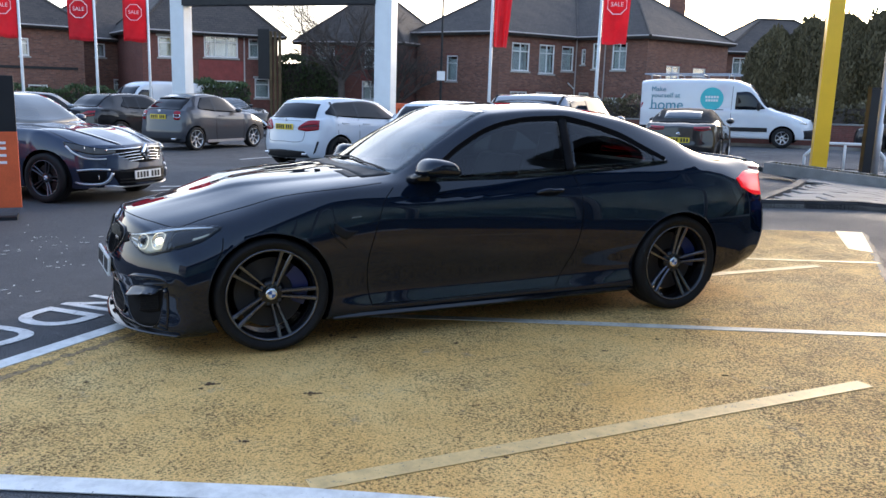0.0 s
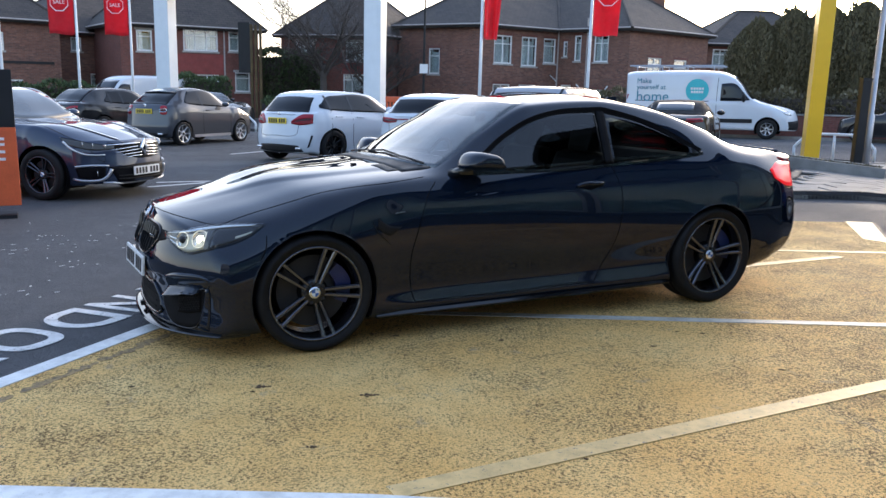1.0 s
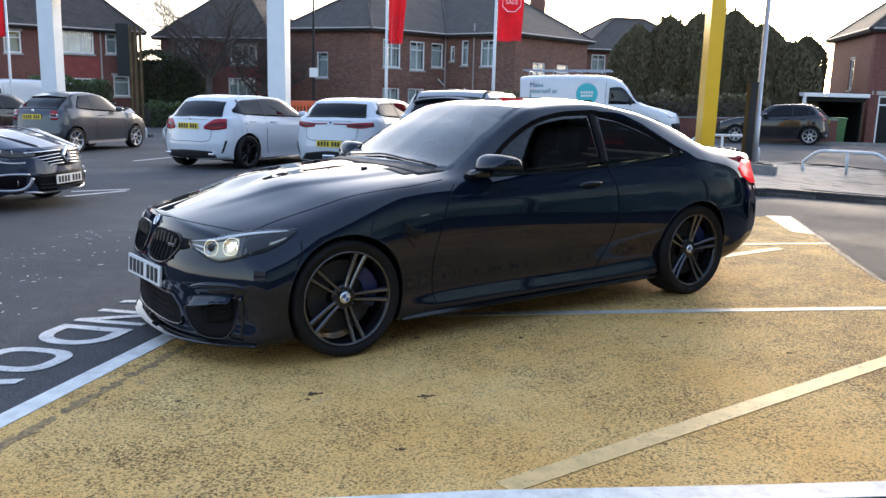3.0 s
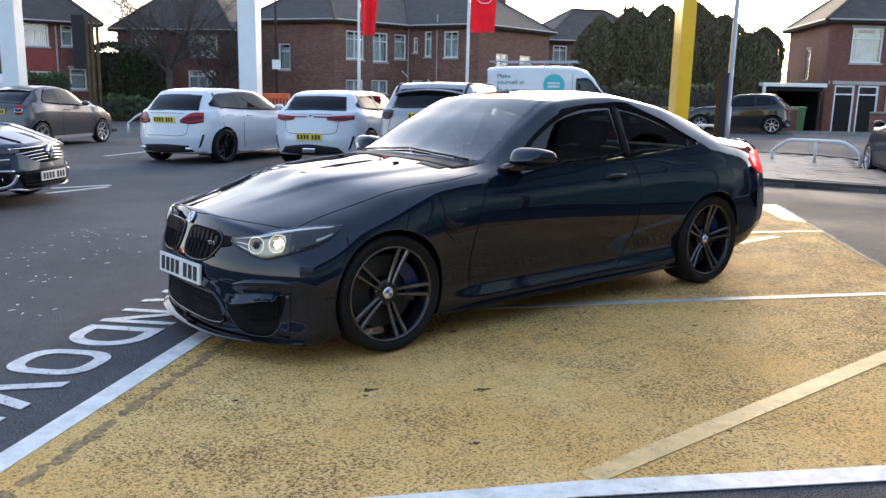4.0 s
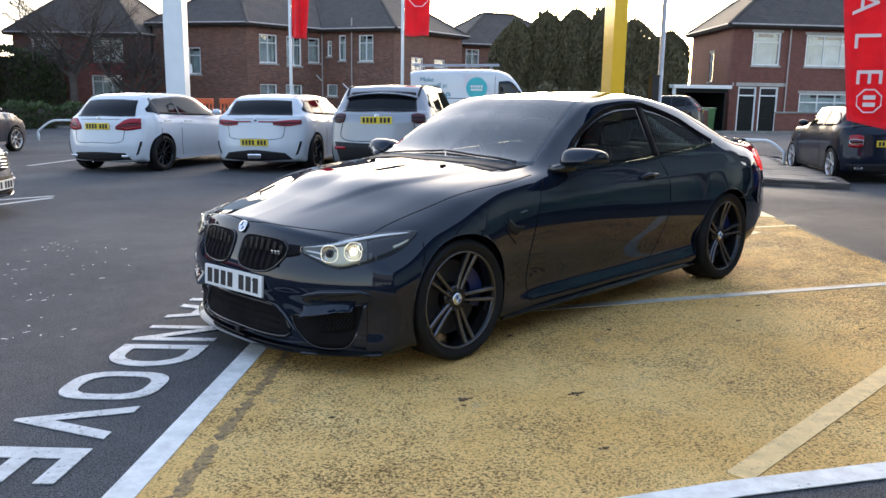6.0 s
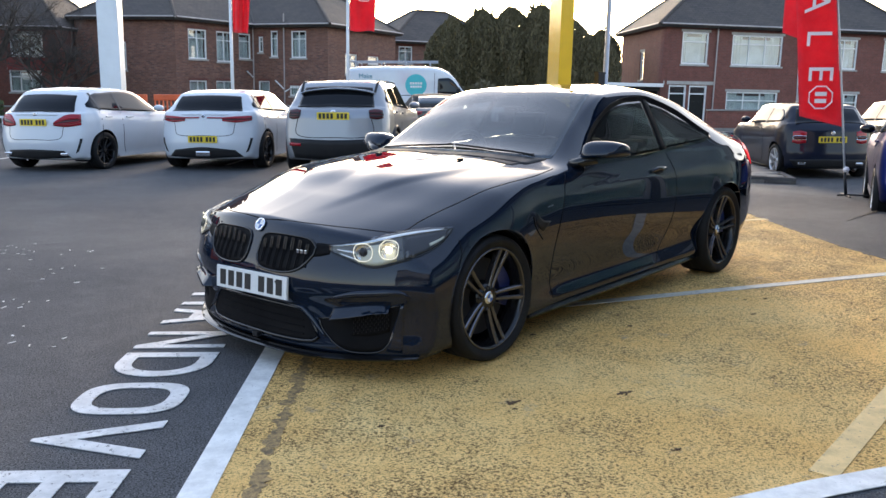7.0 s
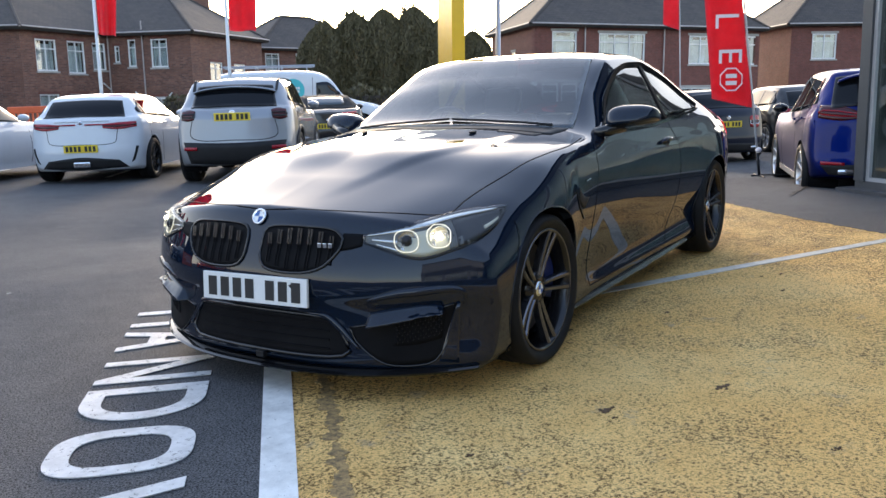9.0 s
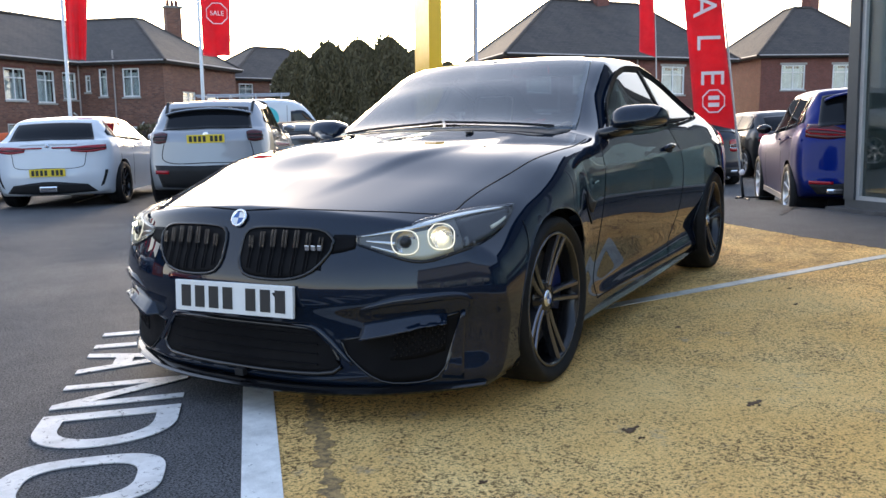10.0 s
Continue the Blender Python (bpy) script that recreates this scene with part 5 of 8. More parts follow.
# ---- the other cars ----
def road_car(name, label, m, colour, dims, cabin, wheels, rear=None, front=None, extras=None, detail=0.045, category="car"):
    """A parked car. dims: front overhang, wheelbase, rear overhang, half width, height. cabin: cowl x, cowl z, screen top x, roof end x,
    tail glass foot x and z, belt z at the front and the back, bonnet z at the nose, roof half width, sill z."""
    fo, wb, ro, w, h = dims
    cx, cz, sx, ex, gx, gz, bf, bb, nz, rw, sz = cabin
    car = thing(name, label, category, m)
    x1 = wb + ro
    gx = min(gx, x1 - 0.05)
    mid = (sx + ex) / 2
    X = [-fo, -fo * 0.5, 0.0, cx * 0.6, cx, (cx + sx) / 2, sx, mid, ex, (ex + gx) / 2, gx, (gx + x1) / 2 + 0.005, x1]
    dome = [nz, nz + (cz - nz) * .50, nz + (cz - nz) * .80, cz - .03, cz, (cz + h) / 2 + .035, h - .03, h, h - .035, (h + gz) / 2 + .02, gz, gz - .02, gz - .10 if gx < x1 - .3 else gz - .16]

    arc = (extras or {}).get("arc", 0.0)          # how far the roof falls away from its middle
    for i, k in ((5, .5), (6, 1), (8, 1.2), (9, .6)):
        dome[i] -= arc * k

    def belt(x):
        return bf + (bb - bf) * min(max((x - cx) / (ex - cx), 0), 1)
    bl = [min(d - .03, belt(x)) if x <= cx else belt(x) for x, d in zip(X, dome)]
    bl[-3:] = [min(bl[-3], gz - .02), min(bl[-2], gz - .04), min(bl[-1], gz - .2)]
    fl = [1.0 if abs(x) > .35 and abs(x - wb) > .35 else 1.025 for x in X]
    taper = [.90, .97, 1, 1, 1, 1, 1, 1, 1, .985, .97, .95, .90]
    wide = [w * a * b for a, b in zip(fl, taper)]
    cab = [i in range(5, 10) for i in range(13)]
    rail = [min(d - .05, b + (d - b) * .80) if c else b + (d - b) * .55 for d, b, c in zip(dome, bl, cab)]

    def roofy(i, frac):
        return (rw if cab[i] else w * .80) * frac * taper[i]
    s = sz
    up_tail = (extras or {}).get("lift", 0.0)          # how far the tail's underside rises

    def rise(i):
        return up_tail * (0, .5, 1)[min(max(i - 7, 0), 2)]
    lines = [
        ([y * .82 for y in wide], [s + (.02 if 0 < i < 11 else .05) + rise(i) for i in range(13)]),
        ([y * .945 for y in wide], [z + rise(i) for i, z in enumerate([s + .03] * 11 + [s + .06, s + .12])]),
        ([y * .97 for y in wide], [s + .14 + rise(i) for i in range(13)]),
        ([y * .995 for y in wide], [s + (b - s) * .45 for b in bl]),
        (wide, [s + (b - s) * .62 for b in bl]),
        ([y * .985 for y in wide], [s + (b - s) * .84 for b in bl]),
        ([y * .93 for y in wide], bl),
        ([roofy(i, 1.06) if cab[i] else wide[i] * .84 for i in range(13)], rail),
        ([roofy(i, .96) if cab[i] else wide[i] * .66 for i in range(13)], [b + (d - b) * (.93 if c else .8) for d, b, c in zip(dome, bl, cab)]),
        ([roofy(i, .55) if cab[i] else wide[i] * .36 for i in range(13)], [d - .012 for d in dome]),
        ([0.0] * 13, dome),
    ]
    wr, rim, ww, style = wheels
    face = [(s - .1, .06), (s + .05, .02), (s + .22, .0), (nz - .20, .02), (nz - .06, .06), (nz + .02, .10)]
    hi = max(dome[-1], s + .6)
    back = [(s - .05, .08), (s + .12, .02), (s + .30, .0), (s + .45, .02), (hi - .05, .05), (hi + .05, .06)]
    arches = [(0.0, wr, wr + .045), (wb, wr, wr + .045)]
    sk = Skin(X, lines, fo * (extras or {}).get("nose", .46), .25 if rear else .12, face, arches, step=detail, across=6, back=back)
    sk.body("body", colour, car)
    for ax, az, ar in arches:
        arch_liner(car, ax, az, ar, w - .02)
        for sgn in (-1, 1):
            wheel(car, ax, sgn * (w - ww / 2 + .012), az, style, wr, rim, ww)
            if extras and extras.get("clad"):
                pts = [sk.cast((ax + (ar + .025) * math.cos(t), sgn * w, az + (ar + .025) * math.sin(t)), (0, -sgn, 0), .002) for t in np.linspace(-.2, math.pi + .2, 22)]
                part("arch_cladding", tube_bm(pts, .030, 5), M_PLASTIC, car, smooth=True)
    part("underbody", box_bm(-fo * .6, wb + ro * .6, -w * .58, w * .58, s + .02, s + .3), M_MESH, car)
    # glass
    zt = h - .02
    sk.pane("windscreen", [(cx + .10, -rw * 1.15, cz), (cx - .02, 0, cz), (cx + .10, rw * 1.15, cz)], [(sx - .02, -rw * .88, zt), (sx - .08, 0, zt), (sx - .02, rw * .88, zt)], (.6, 0, -.8), M_SKYSCREEN, car, .004, 16, 8)
    b0, b1 = belt(cx + .3) + .025, belt(ex) + .035
    top0 = h - .115
    for sgn in (-1, 1):
        d = (0, -sgn, 0)
        q = [(cx + .22, b0), (mid - .15, (b0 + b1) / 2), (ex - .28, b1), (ex - .06, b1 + .035)]
        u = [(cx + .26, b0 + .02), (sx + .06, top0), (mid + .25, top0 + .005), (ex - .30, top0 - .035), (ex - .08, b1 + .085)]
        sk.pane("side_window", [(x, sgn * w * .9, z) for x, z in q], [(x, sgn * w * .9, z) for x, z in u], d, M_REARGLASS, car, .010, 30, 8, skirt=.02)
        for px in ((mid - .08,) if extras and extras.get("doors") == 3 else (mid - .12, ex - .28)):
            sk.seam("window_pillar", [(px, sgn * w * .9, belt(px) + .02), (px + .02, sgn * w * .85, top0)], d, M_GLOSSBLACK, car, .045, 8, .016)
            sk.seam("door_seam", [(px + .02, sgn * w, belt(px)), (px + .03, sgn * w, s + .3), (px - .02, sgn * w, s + .08)], d, M_MESH, car, .012, 8)
            p = [sk.cast((px - .28 + .2 * t, sgn * w, belt(px) - .09), d, .022) for t in np.linspace(0, 1, 5)]
            part("door_handle", tube_bm(p, .012, 6), colour, car)
        sk.seam("door_seam", [(cx + .12, sgn * w, belt(cx) - .02), (cx + .06, sgn * w, s + .25), (cx + .1, sgn * w, s + .08)], d, M_MESH, car, .012, 8)
        bm = bmesh.new()
        bmesh.ops.create_uvsphere(bm, u_segments=14, v_segments=8, radius=1)
        for v in bm.verts:
            v.co = (cx + .36 + .09 * v.co.x, sgn * (w + .06) + .10 * v.co.y, b0 + .07 + .065 * v.co.z)
        part("door_mirror", bm, extras.get("mirror", colour) if extras else colour, car, smooth=True)
        sk.seam("sill_strip", [(.42, sgn * w, s + .06), (wb - .42, sgn * w, s + .06)], d, extras.get("sill", M_PLASTIC) if extras else M_PLASTIC, car, .07, 8, .010)
    # tail
    r = dict(plate_z=.80, lamp=((.55, .72), (.86, .83)), lamp_side=.35, bumper=.30, glass=(.66, .60), lamp_mat=M_TAIL, yellow=M_PLATEYELLOW)
    r.update(rear or {})
    D = (-1, 0, 0)
    g0, g1 = r["glass"]
    if r.get("screen", True):
        nrm = Vector((h - gz, 0, gx - ex)).normalized()
        off = nrm * .3
        foot, brow = Vector((gx - .015, 0, gz + .035)) + off, Vector((ex + .045, 0, h - .055)) + off
        sk.pane("rear_window", [(foot.x - .03, -w * g0, foot.z), (foot.x, 0, foot.z - .01), (foot.x - .03, w * g0, foot.z)], [(brow.x - .02, -w * g1, brow.z - .01), (brow.x, 0, brow.z), (brow.x - .02, w * g1, brow.z - .01)], tuple(-nrm), M_REARGLASS, car, .012, 28, 16, skirt=.03)
        if not r.get("spoiler"):
            r["bare_roof"] = True
    if r.get("screen", True) and not r.get("bare_roof"):
        sp = bmesh.new()
        cols = []
        for y in np.linspace(-rw * .94, rw * .94, 13):
            a = sk.cast((ex - .03, y, h + .1), (0, 0, -1), .003)
            reach = .10 + .04 * (1 - (y / rw) ** 2)
            cols.append([sp.verts.new(a + Vector(o)) for o in ((0, 0, 0), (reach, 0, -.012), (reach + .006, 0, -.026), (.03, 0, -.050))])
        for a, b in zip(cols, cols[1:]):
            for j in range(4):
                sp.faces.new((a[j], a[(j + 1) % 4], b[(j + 1) % 4], b[j]))
        sp.faces.new(cols[0]), sp.faces.new(cols[-1][::-1])
        bmesh.ops.recalc_face_normals(sp, faces=sp.faces[:])
        part("roof_spoiler", sp, r.get("spoiler", colour), car)
    (la, lb), (ua, ub) = r["lamp"]
    for sgn in (-1, 1):
        dd = (-.9, -.44 * sgn, 0)
        lo = [(x1, sgn * w * la, lb - .01), (x1 - .05, sgn * w * (la + ua) / 2, lb - .03), (x1 - .16, sgn * w * ua, lb)]
        up = [(x1, sgn * w * la, lb + .05), (x1 - .05, sgn * w * (la + ua) / 2, ub), (x1 - .16, sgn * w * ua, ub + .01)]
        if r.get("tall"):
            lo = [(x1, sgn * w * la, lb), (x1 - .06, sgn * w * (la + ua) / 2, lb - .02), (x1 - .12, sgn * w * ua, lb)]
            up = [(x1, sgn * w * la, ub), (x1 - .06, sgn * w * (la + ua) / 2, ub + .02), (x1 - .12, sgn * w * ua, ub)]
        t = sk.pane("tail_light", lo, up, dd, r["lamp_mat"], car, .010, 12, 5, skirt=.03)
        mix = lambda f: [tuple(np.array(a) * (1 - f) + np.array(b) * f) for a, b in zip(lo, up)]
        sk.pane("lamp_core", mix(.30), mix(.62), dd, M_TAILDARK, t, .014, 10, 2, skirt=.02)
        if r.get("lamp_rim"):
            part("lamp_rim", tube_bm(sk.border[::2], r.get("rim_r", .012), 5, True), r["lamp_rim"], t)
    zb = r["bumper"]
    bw = r.get("bumper_wide", (.74, .84))
    sk.pane("lower_bumper", [(x1, -w * bw[0], s + .07 + up_tail), (x1, 0, s + .05 + up_tail), (x1, w * bw[0], s + .07 + up_tail)], [(x1, -w * bw[1], zb), (x1, 0, zb + r.get("dip", .02)), (x1, w * bw[1], zb)], D, M_PLASTIC, car, .008, 18, 4, skirt=.03)
    if r.get("gate"):
        # the tailgate's shut line, the fold under the glass and the bumper's upper edge
        gy, gt, gb = r["gate"]
        sk.seam("tailgate_seam", [(x1, -w * gy, gt), (x1, -w * gy * .96, (gt + gb) / 2), (x1, -w * gy * .86, gb), (x1, 0, gb - .015), (x1, w * gy * .86, gb), (x1, w * gy * .96, (gt + gb) / 2), (x1, w * gy, gt)], D, M_MESH, car, .009, 40, .002)
        p = [sk.cast((x1, y, gt + .03 - .02 * (y / w) ** 2), D, .004) for y in np.linspace(-w * .46, w * .46, 15)]
        part("tailgate_lip", tube_bm(p, .012, 6), colour, car, smooth=True)
        for sgn in (-1, 1):
            sk.pane("bumper_vent", [(x1 - .15, sgn * w * .90, zb - .02), (x1 - .12, sgn * w * .86, zb - .05)], [(x1 - .20, sgn * w * .96, zb + .20), (x1 - .17, sgn * w * .93, zb + .20)], (-.6, -.8 * sgn, 0), M_PLASTIC, car, .004, 5, 8, skirt=.01)
    if r.get("pipes", True):
        for sgn in ((-1, 1) if r.get("pipes", 2) == 2 else (0,)):
            p = sk.cast((x1, sgn * w * .62, s + .13), D, .006)
            part("exhaust_tip", box_bm(-.01, .05, -.07, .07, -.025, .025, .015), M_CHROME, car, m=Matrix.Translation(p))
    plate(car, sk, x1, 0, r["plate_z"], D, r["yellow"], .52, .115)
    b = sk.cast((x1, 0, r.get("badge", r["plate_z"] + .13)), D, .004)
    part("tail_badge", lathe_bm([(.001, .008), (.03, .008), (.042, .004), (.042, 0)], 4 if r.get("diamond") else 20, "Z"), r.get("badge_mat", M_CHROME), car, m=Matrix.Translation(b) @ pose(0, 0, 0, 0, 90, 0))
    for fn in (extras or {}).get("more", ()):
        fn(car, sk, x1, w, s, h)
    return car, sk


def placed(x, y, heading, back=0.0, side=0.0):
    """The pose of a car from the ground point of its front axle's middle; heading: degrees of its nose."""
    return pose(x, y, ground_z(x, y), 0, 0, heading + 180)


def from_wheel(x, y, heading, wheel_x, wheel_y):
    """The same from one wheel's contact point, given in the car's own x and y."""
    a = radians(heading + 180)
    return placed(x - wheel_x * math.cos(a) + wheel_y * math.sin(a), y - wheel_x * math.sin(a) - wheel_y * math.cos(a), heading)


P_WHITE = paint("white_car_paint", (0.57, 0.60, 0.63), 0.0, 0.35, 0.06)
P_GREY = paint("dark_grey_car_paint", (0.052, 0.057, 0.068), 0.5, 0.35, 0.0)
P_SILVER = paint("silver_car_paint", (0.26, 0.275, 0.295), 0.6, 0.35, 0.05)
P_SLATE = paint("slate_blue_car_paint", (0.019, 0.032, 0.062), 0.3, 0.4, 0.04)
P_NAVY = paint("dark_navy_car_paint", (0.002, 0.005, 0.016), 0.0, 0.3, 0.0, 0.5)
P_BLUE = paint("bright_blue_car_paint", (0.0003, 0.009, 0.10), 1.0, 0.35, 0.0, 0.35)
P_BLACK = paint("plain_black_car_paint", (0.006, 0.006, 0.007), 0.0, 0.3, 0.15)
P_RED = paint("orange_red_car_paint", (0.62, 0.07, 0.02), 0.2, 0.3, 0.05)
M_SOFTTOP = plain("black_canvas", (0.012, 0.012, 0.013), 0.85, bump=0.3)
CITY = "parked cars on the forecourt"


# white hatchback with red lamps
tagged(road_car("hatchback_car", "white five-door hatchback parked nose to the road, red tail lights", from_wheel(-2.78, 16.85, 54.5, 2.70, .86), P_WHITE, (.86, 2.70, .74, .89, 1.43),
         (.72, 1.0, 1.45, 3.02, 3.28, 1.01, .93, 1.01, .72, .60, .17), (.325, .235, .22, "black"),
         dict(plate_z=.83, lamp=((.47, .785), (.93, .955)), bumper=.36, glass=(.70, .60), gate=(.62, .93, .56), bumper_wide=(.70, .60), badge=.96, lamp_rim=M_TAIL), None, dict(sill=P_WHITE, arc=.02), .032)[0], group=CITY)

# white sports hatchback with a diamond badge
def sport_bits(car, sk, x1, w, s, h):
    for sgn in (-1, 1):
        p = [sk.cast((x1 - .02, sgn * w * u, .905 - .01 * u), (-1, 0, 0), .012) for u in (.08, .3, .55, .8)]
        part("lamp_bar", tube_bm(p, .012, 5), M_TAIL, car)
    p = sk.cast((x1, 0, .30), (-1, 0, 0), .012)
    part("exhaust_surround", box_bm(-.02, .03, -.13, .13, -.045, .045, .02), M_CHROME, car, m=Matrix.Translation(p))


tagged(road_car("hatchback_car", "white sports hatchback parked nose to the road, diamond tail badge", from_wheel(-.06, 16.12, 61, 2.67, .88), P_WHITE, (.87, 2.67, .78, .90, 1.40),
         (.72, 1.0, 1.45, 3.02, 3.30, 1.03, .93, 1.01, .72, .60, .17), (.33, .24, .23, "black"),
         dict(plate_z=.54, lamp=((.42, .86), (.95, .93)), bumper=.36, dip=.05, glass=(.70, .60), gate=(.62, .93, .62), bumper_wide=(.74, .60), badge=.93, diamond=True, pipes=False), None, dict(sill=P_WHITE, arc=.02, more=(sport_bits,)), .032)[0], group=CITY)


# silver compact SUV
def suv_bits(car, sk, x1, w, s, h):
    for sgn in (-1, 1):
        sk.pane("reflector", [(x1, sgn * w * .62, .50), (x1 - .03, sgn * w * .86, .50)], [(x1, sgn * w * .62, .545), (x1 - .03, sgn * w * .86, .55)], (-1, -.2 * sgn, 0), M_TAIL, car, .02, 6, 2, skirt=.02)
        sk.seam("roof_rail", [(1.3, sgn * .62, h), (2.2, sgn * .63, h), (3.0, sgn * .60, h)], (0, 0, -1), M_PLASTIC, car, .04, 10, .02)
    sk.seam("tailgate_seam", [(x1, -w * .66, .98), (x1, -w * .68, .68), (x1, 0, .64), (x1, w * .68, .68), (x1, w * .66, .98)], (-1, 0, 0), M_MESH, car, .012, 26, .002)


tagged(road_car("suv_car", "silver compact off-roader parked nose to the road, dark lower bumper", from_wheel(.20, 15.0, 62, 2.66, -.86), P_SILVER, (.86, 2.66, .82, .89, 1.55),
         (.62, 1.08, 1.32, 3.02, 3.33, 1.12, 1.00, 1.12, .86, .64, .24), (.36, .25, .24, "silver"),
         dict(plate_z=.97, lamp=((.72, .94), (.94, 1.06)), lamp_mat=M_TAILDARK, lamp_rim=M_LAMPDARK, bumper=.62, dip=-.02, glass=(.70, .62), badge=1.03, pipes=False, tall=True, spoiler=P_SILVER), None, dict(clad=True, more=(suv_bits,)))[0], group=CITY)

# small grey three-door
tagged(road_car("city_car", "dark grey small three-door hatchback with silver multi-spoke wheels", from_wheel(-7.37, 21.50, 67, 2.30, .76), P_GREY, (.72, 2.30, .58, .80, 1.47),
         (.36, 1.02, .98, 2.20, 2.76, 1.06, .92, 1.00, .78, .50, .17), (.30, .225, .19, "silver"),
         dict(plate_z=.86, lamp=((.66, .80), (.82, .99)), tall=True, rim_r=.008, lamp_rim=M_CHROME, lamp_mat=M_TAIL, bumper=.32, glass=(.72, .62), badge=1.0, spoiler=M_GLOSSBLACK), None, dict(doors=3, sill=M_SILVER, arc=.045))[0], group=CITY)

# dark small three-door with round lamps, and the car beside it
tagged(road_car("city_car", "dark navy small three-door hatchback with chrome-rimmed round tail lights", from_wheel(9.44, 13.67, 66.3, 2.50, -.79), P_NAVY, (.72, 2.50, .62, .86, 1.42),
         (.52, 1.0, 1.02, 2.66, 3.02, 1.06, .95, 1.02, .82, .60, .16), (.315, .235, .20, "silver"),
         dict(plate_z=.74, lamp=((.60, .68), (.84, .88)), tall=True, lamp_rim=M_CHROME, rim_r=.006, bumper=.36, glass=(.74, .64), badge=.86), None, dict(doors=3))[0], group=CITY)
tagged(road_car("estate_car", "black hatchback parked behind the navy small car", from_wheel(12.7, 14.1, 62, 2.6, -.85), P_BLACK, (.85, 2.6, .75, .88, 1.46),
         (.70, 1.0, 1.4, 2.9, 3.22, 1.02, .94, 1.01, .74, .60, .17), (.32, .23, .2, "silver"), dict(plate_z=.85, lamp=((.62, .80), (.92, .95))))[0], group=CITY)


# bright blue crossover by the showroom
def cross_bits(car, sk, x1, w, s, h):
    for sgn in (-1, 1):
        # a lit blade running inwards from each lamp, a fog strip and the bumper's bright tail pipe
        sk.pane("lamp_bar", [(x1, sgn * w * .22, 1.075), (x1 - .02, sgn * w * .50, 1.060)], [(x1, sgn * w * .22, 1.085), (x1 - .02, sgn * w * .50, 1.085)], (-1, 0, 0), M_TAIL, car, .012, 6, 2, skirt=.02)
        sk.pane("fog_strip", [(x1, sgn * w * .60, .500), (x1 - .05, sgn * w * .88, .505)], [(x1, sgn * w * .60, .530), (x1 - .05, sgn * w * .88, .540)], (-1, -.3 * sgn, 0), M_TAIL, car, .012, 6, 2, skirt=.02)
        p = sk.cast((x1, sgn * w * .56, .43), (-1, 0, 0), .010)
        part("exhaust_tip", box_bm(-.01, .04, -.09, .09, -.030, .030, .022), M_CHROME, car, m=Matrix.Translation(p))
        # the haunch over the rear wheel
        p = [sk.cast((x, sgn * w, z), (0, -sgn, 0), .001) for x, z in ((1.95, .93), (2.35, 1.0), (2.75, 1.02), (3.10, .995))]
        part("haunch_crease", tube_bm([tuple(q) for q in smooth_line([tuple(q) for q in p], 14)], .012, 6), P_BLUE, car, smooth=True)


tagged(road_car("crossover_car", "bright blue crossover with dark rear glass beside the showroom", from_wheel(5.90, 8.30, 43.1, 2.64, -.84), P_BLUE, (.86, 2.64, .76, .90, 1.60),
         (.66, 1.08, 1.34, 3.00, 3.32, 1.17, 1.0, 1.12, .84, .62, .21), (.355, .265, .23, "silver"),
         dict(plate_z=.68, lamp=((.46, 1.03), (.94, 1.16)), lamp_mat=M_TAILDARK, lamp_rim=M_TAIL, rim_r=.009, bumper=.50, glass=(.74, .66), badge=.98, diamond=True, pipes=False, spoiler=P_BLUE), None,
         dict(lift=.11, mirror=M_GLOSSBLACK, sill=M_SILVER, more=(cross_bits,)))[0], group=CITY)

# dark hatchback at the far kerb, black saloon behind the small grey car, and one more behind
tagged(road_car("hatchback_car", "black hatchback parked across the road by the car shelter", from_wheel(12.9, 28.4, 146, 0.0, -.80), P_BLACK, (.78, 2.42, .58, .84, 1.40),
         (.60, .98, 1.25, 2.62, 2.9, 1.01, .89, .98, .75, .57, .17), (.31, .225, .2, "silver"), dict(plate_z=.80, lamp=((.70, .85), (.92, 1.08)), tall=True), None, None, .08)[0], group=CITY)
tagged(road_car("saloon_car", "black saloon with red tail lights parked on the forecourt", from_wheel(-10.4, 23.8, 62, 2.8, .88), P_BLACK, (.84, 2.8, 1.0, .90, 1.44),
         (.82, .98, 1.6, 2.75, 3.45, 1.05, .92, .98, .72, .60, .17), (.325, .235, .22, "silver"), dict(plate_z=.75, lamp=((.52, .80), (.90, .92)), screen=True), None, None, .08)[0], group=CITY)
tagged(road_car("hatchback_car", "pale silver hatchback parked behind the dark cars", from_wheel(-12.6, 22.4, 60, 2.6, .86), P_SILVER, (.85, 2.6, .75, .88, 1.45),
         (.70, 1.0, 1.4, 2.9, 3.22, 1.02, .94, 1.01, .74, .60, .17), (.32, .23, .2, "silver"), dict(plate_z=.8, lamp=((.6, .82), (.9, .95))), None, None, .08)[0], group=CITY)
tagged(road_car("saloon_car", "black saloon parked across the road by a hedge", placed(-10.2, 36.2, -38), P_BLACK, (.84, 2.7, .95, .88, 1.42),
         (.82, .98, 1.6, 2.75, 3.4, 1.05, .92, .98, .72, .60, .17), (.32, .235, .22, "silver"), dict(plate_z=.75, lamp=((.52, .80), (.90, .92))), None, None, .10)[0], group=CITY)


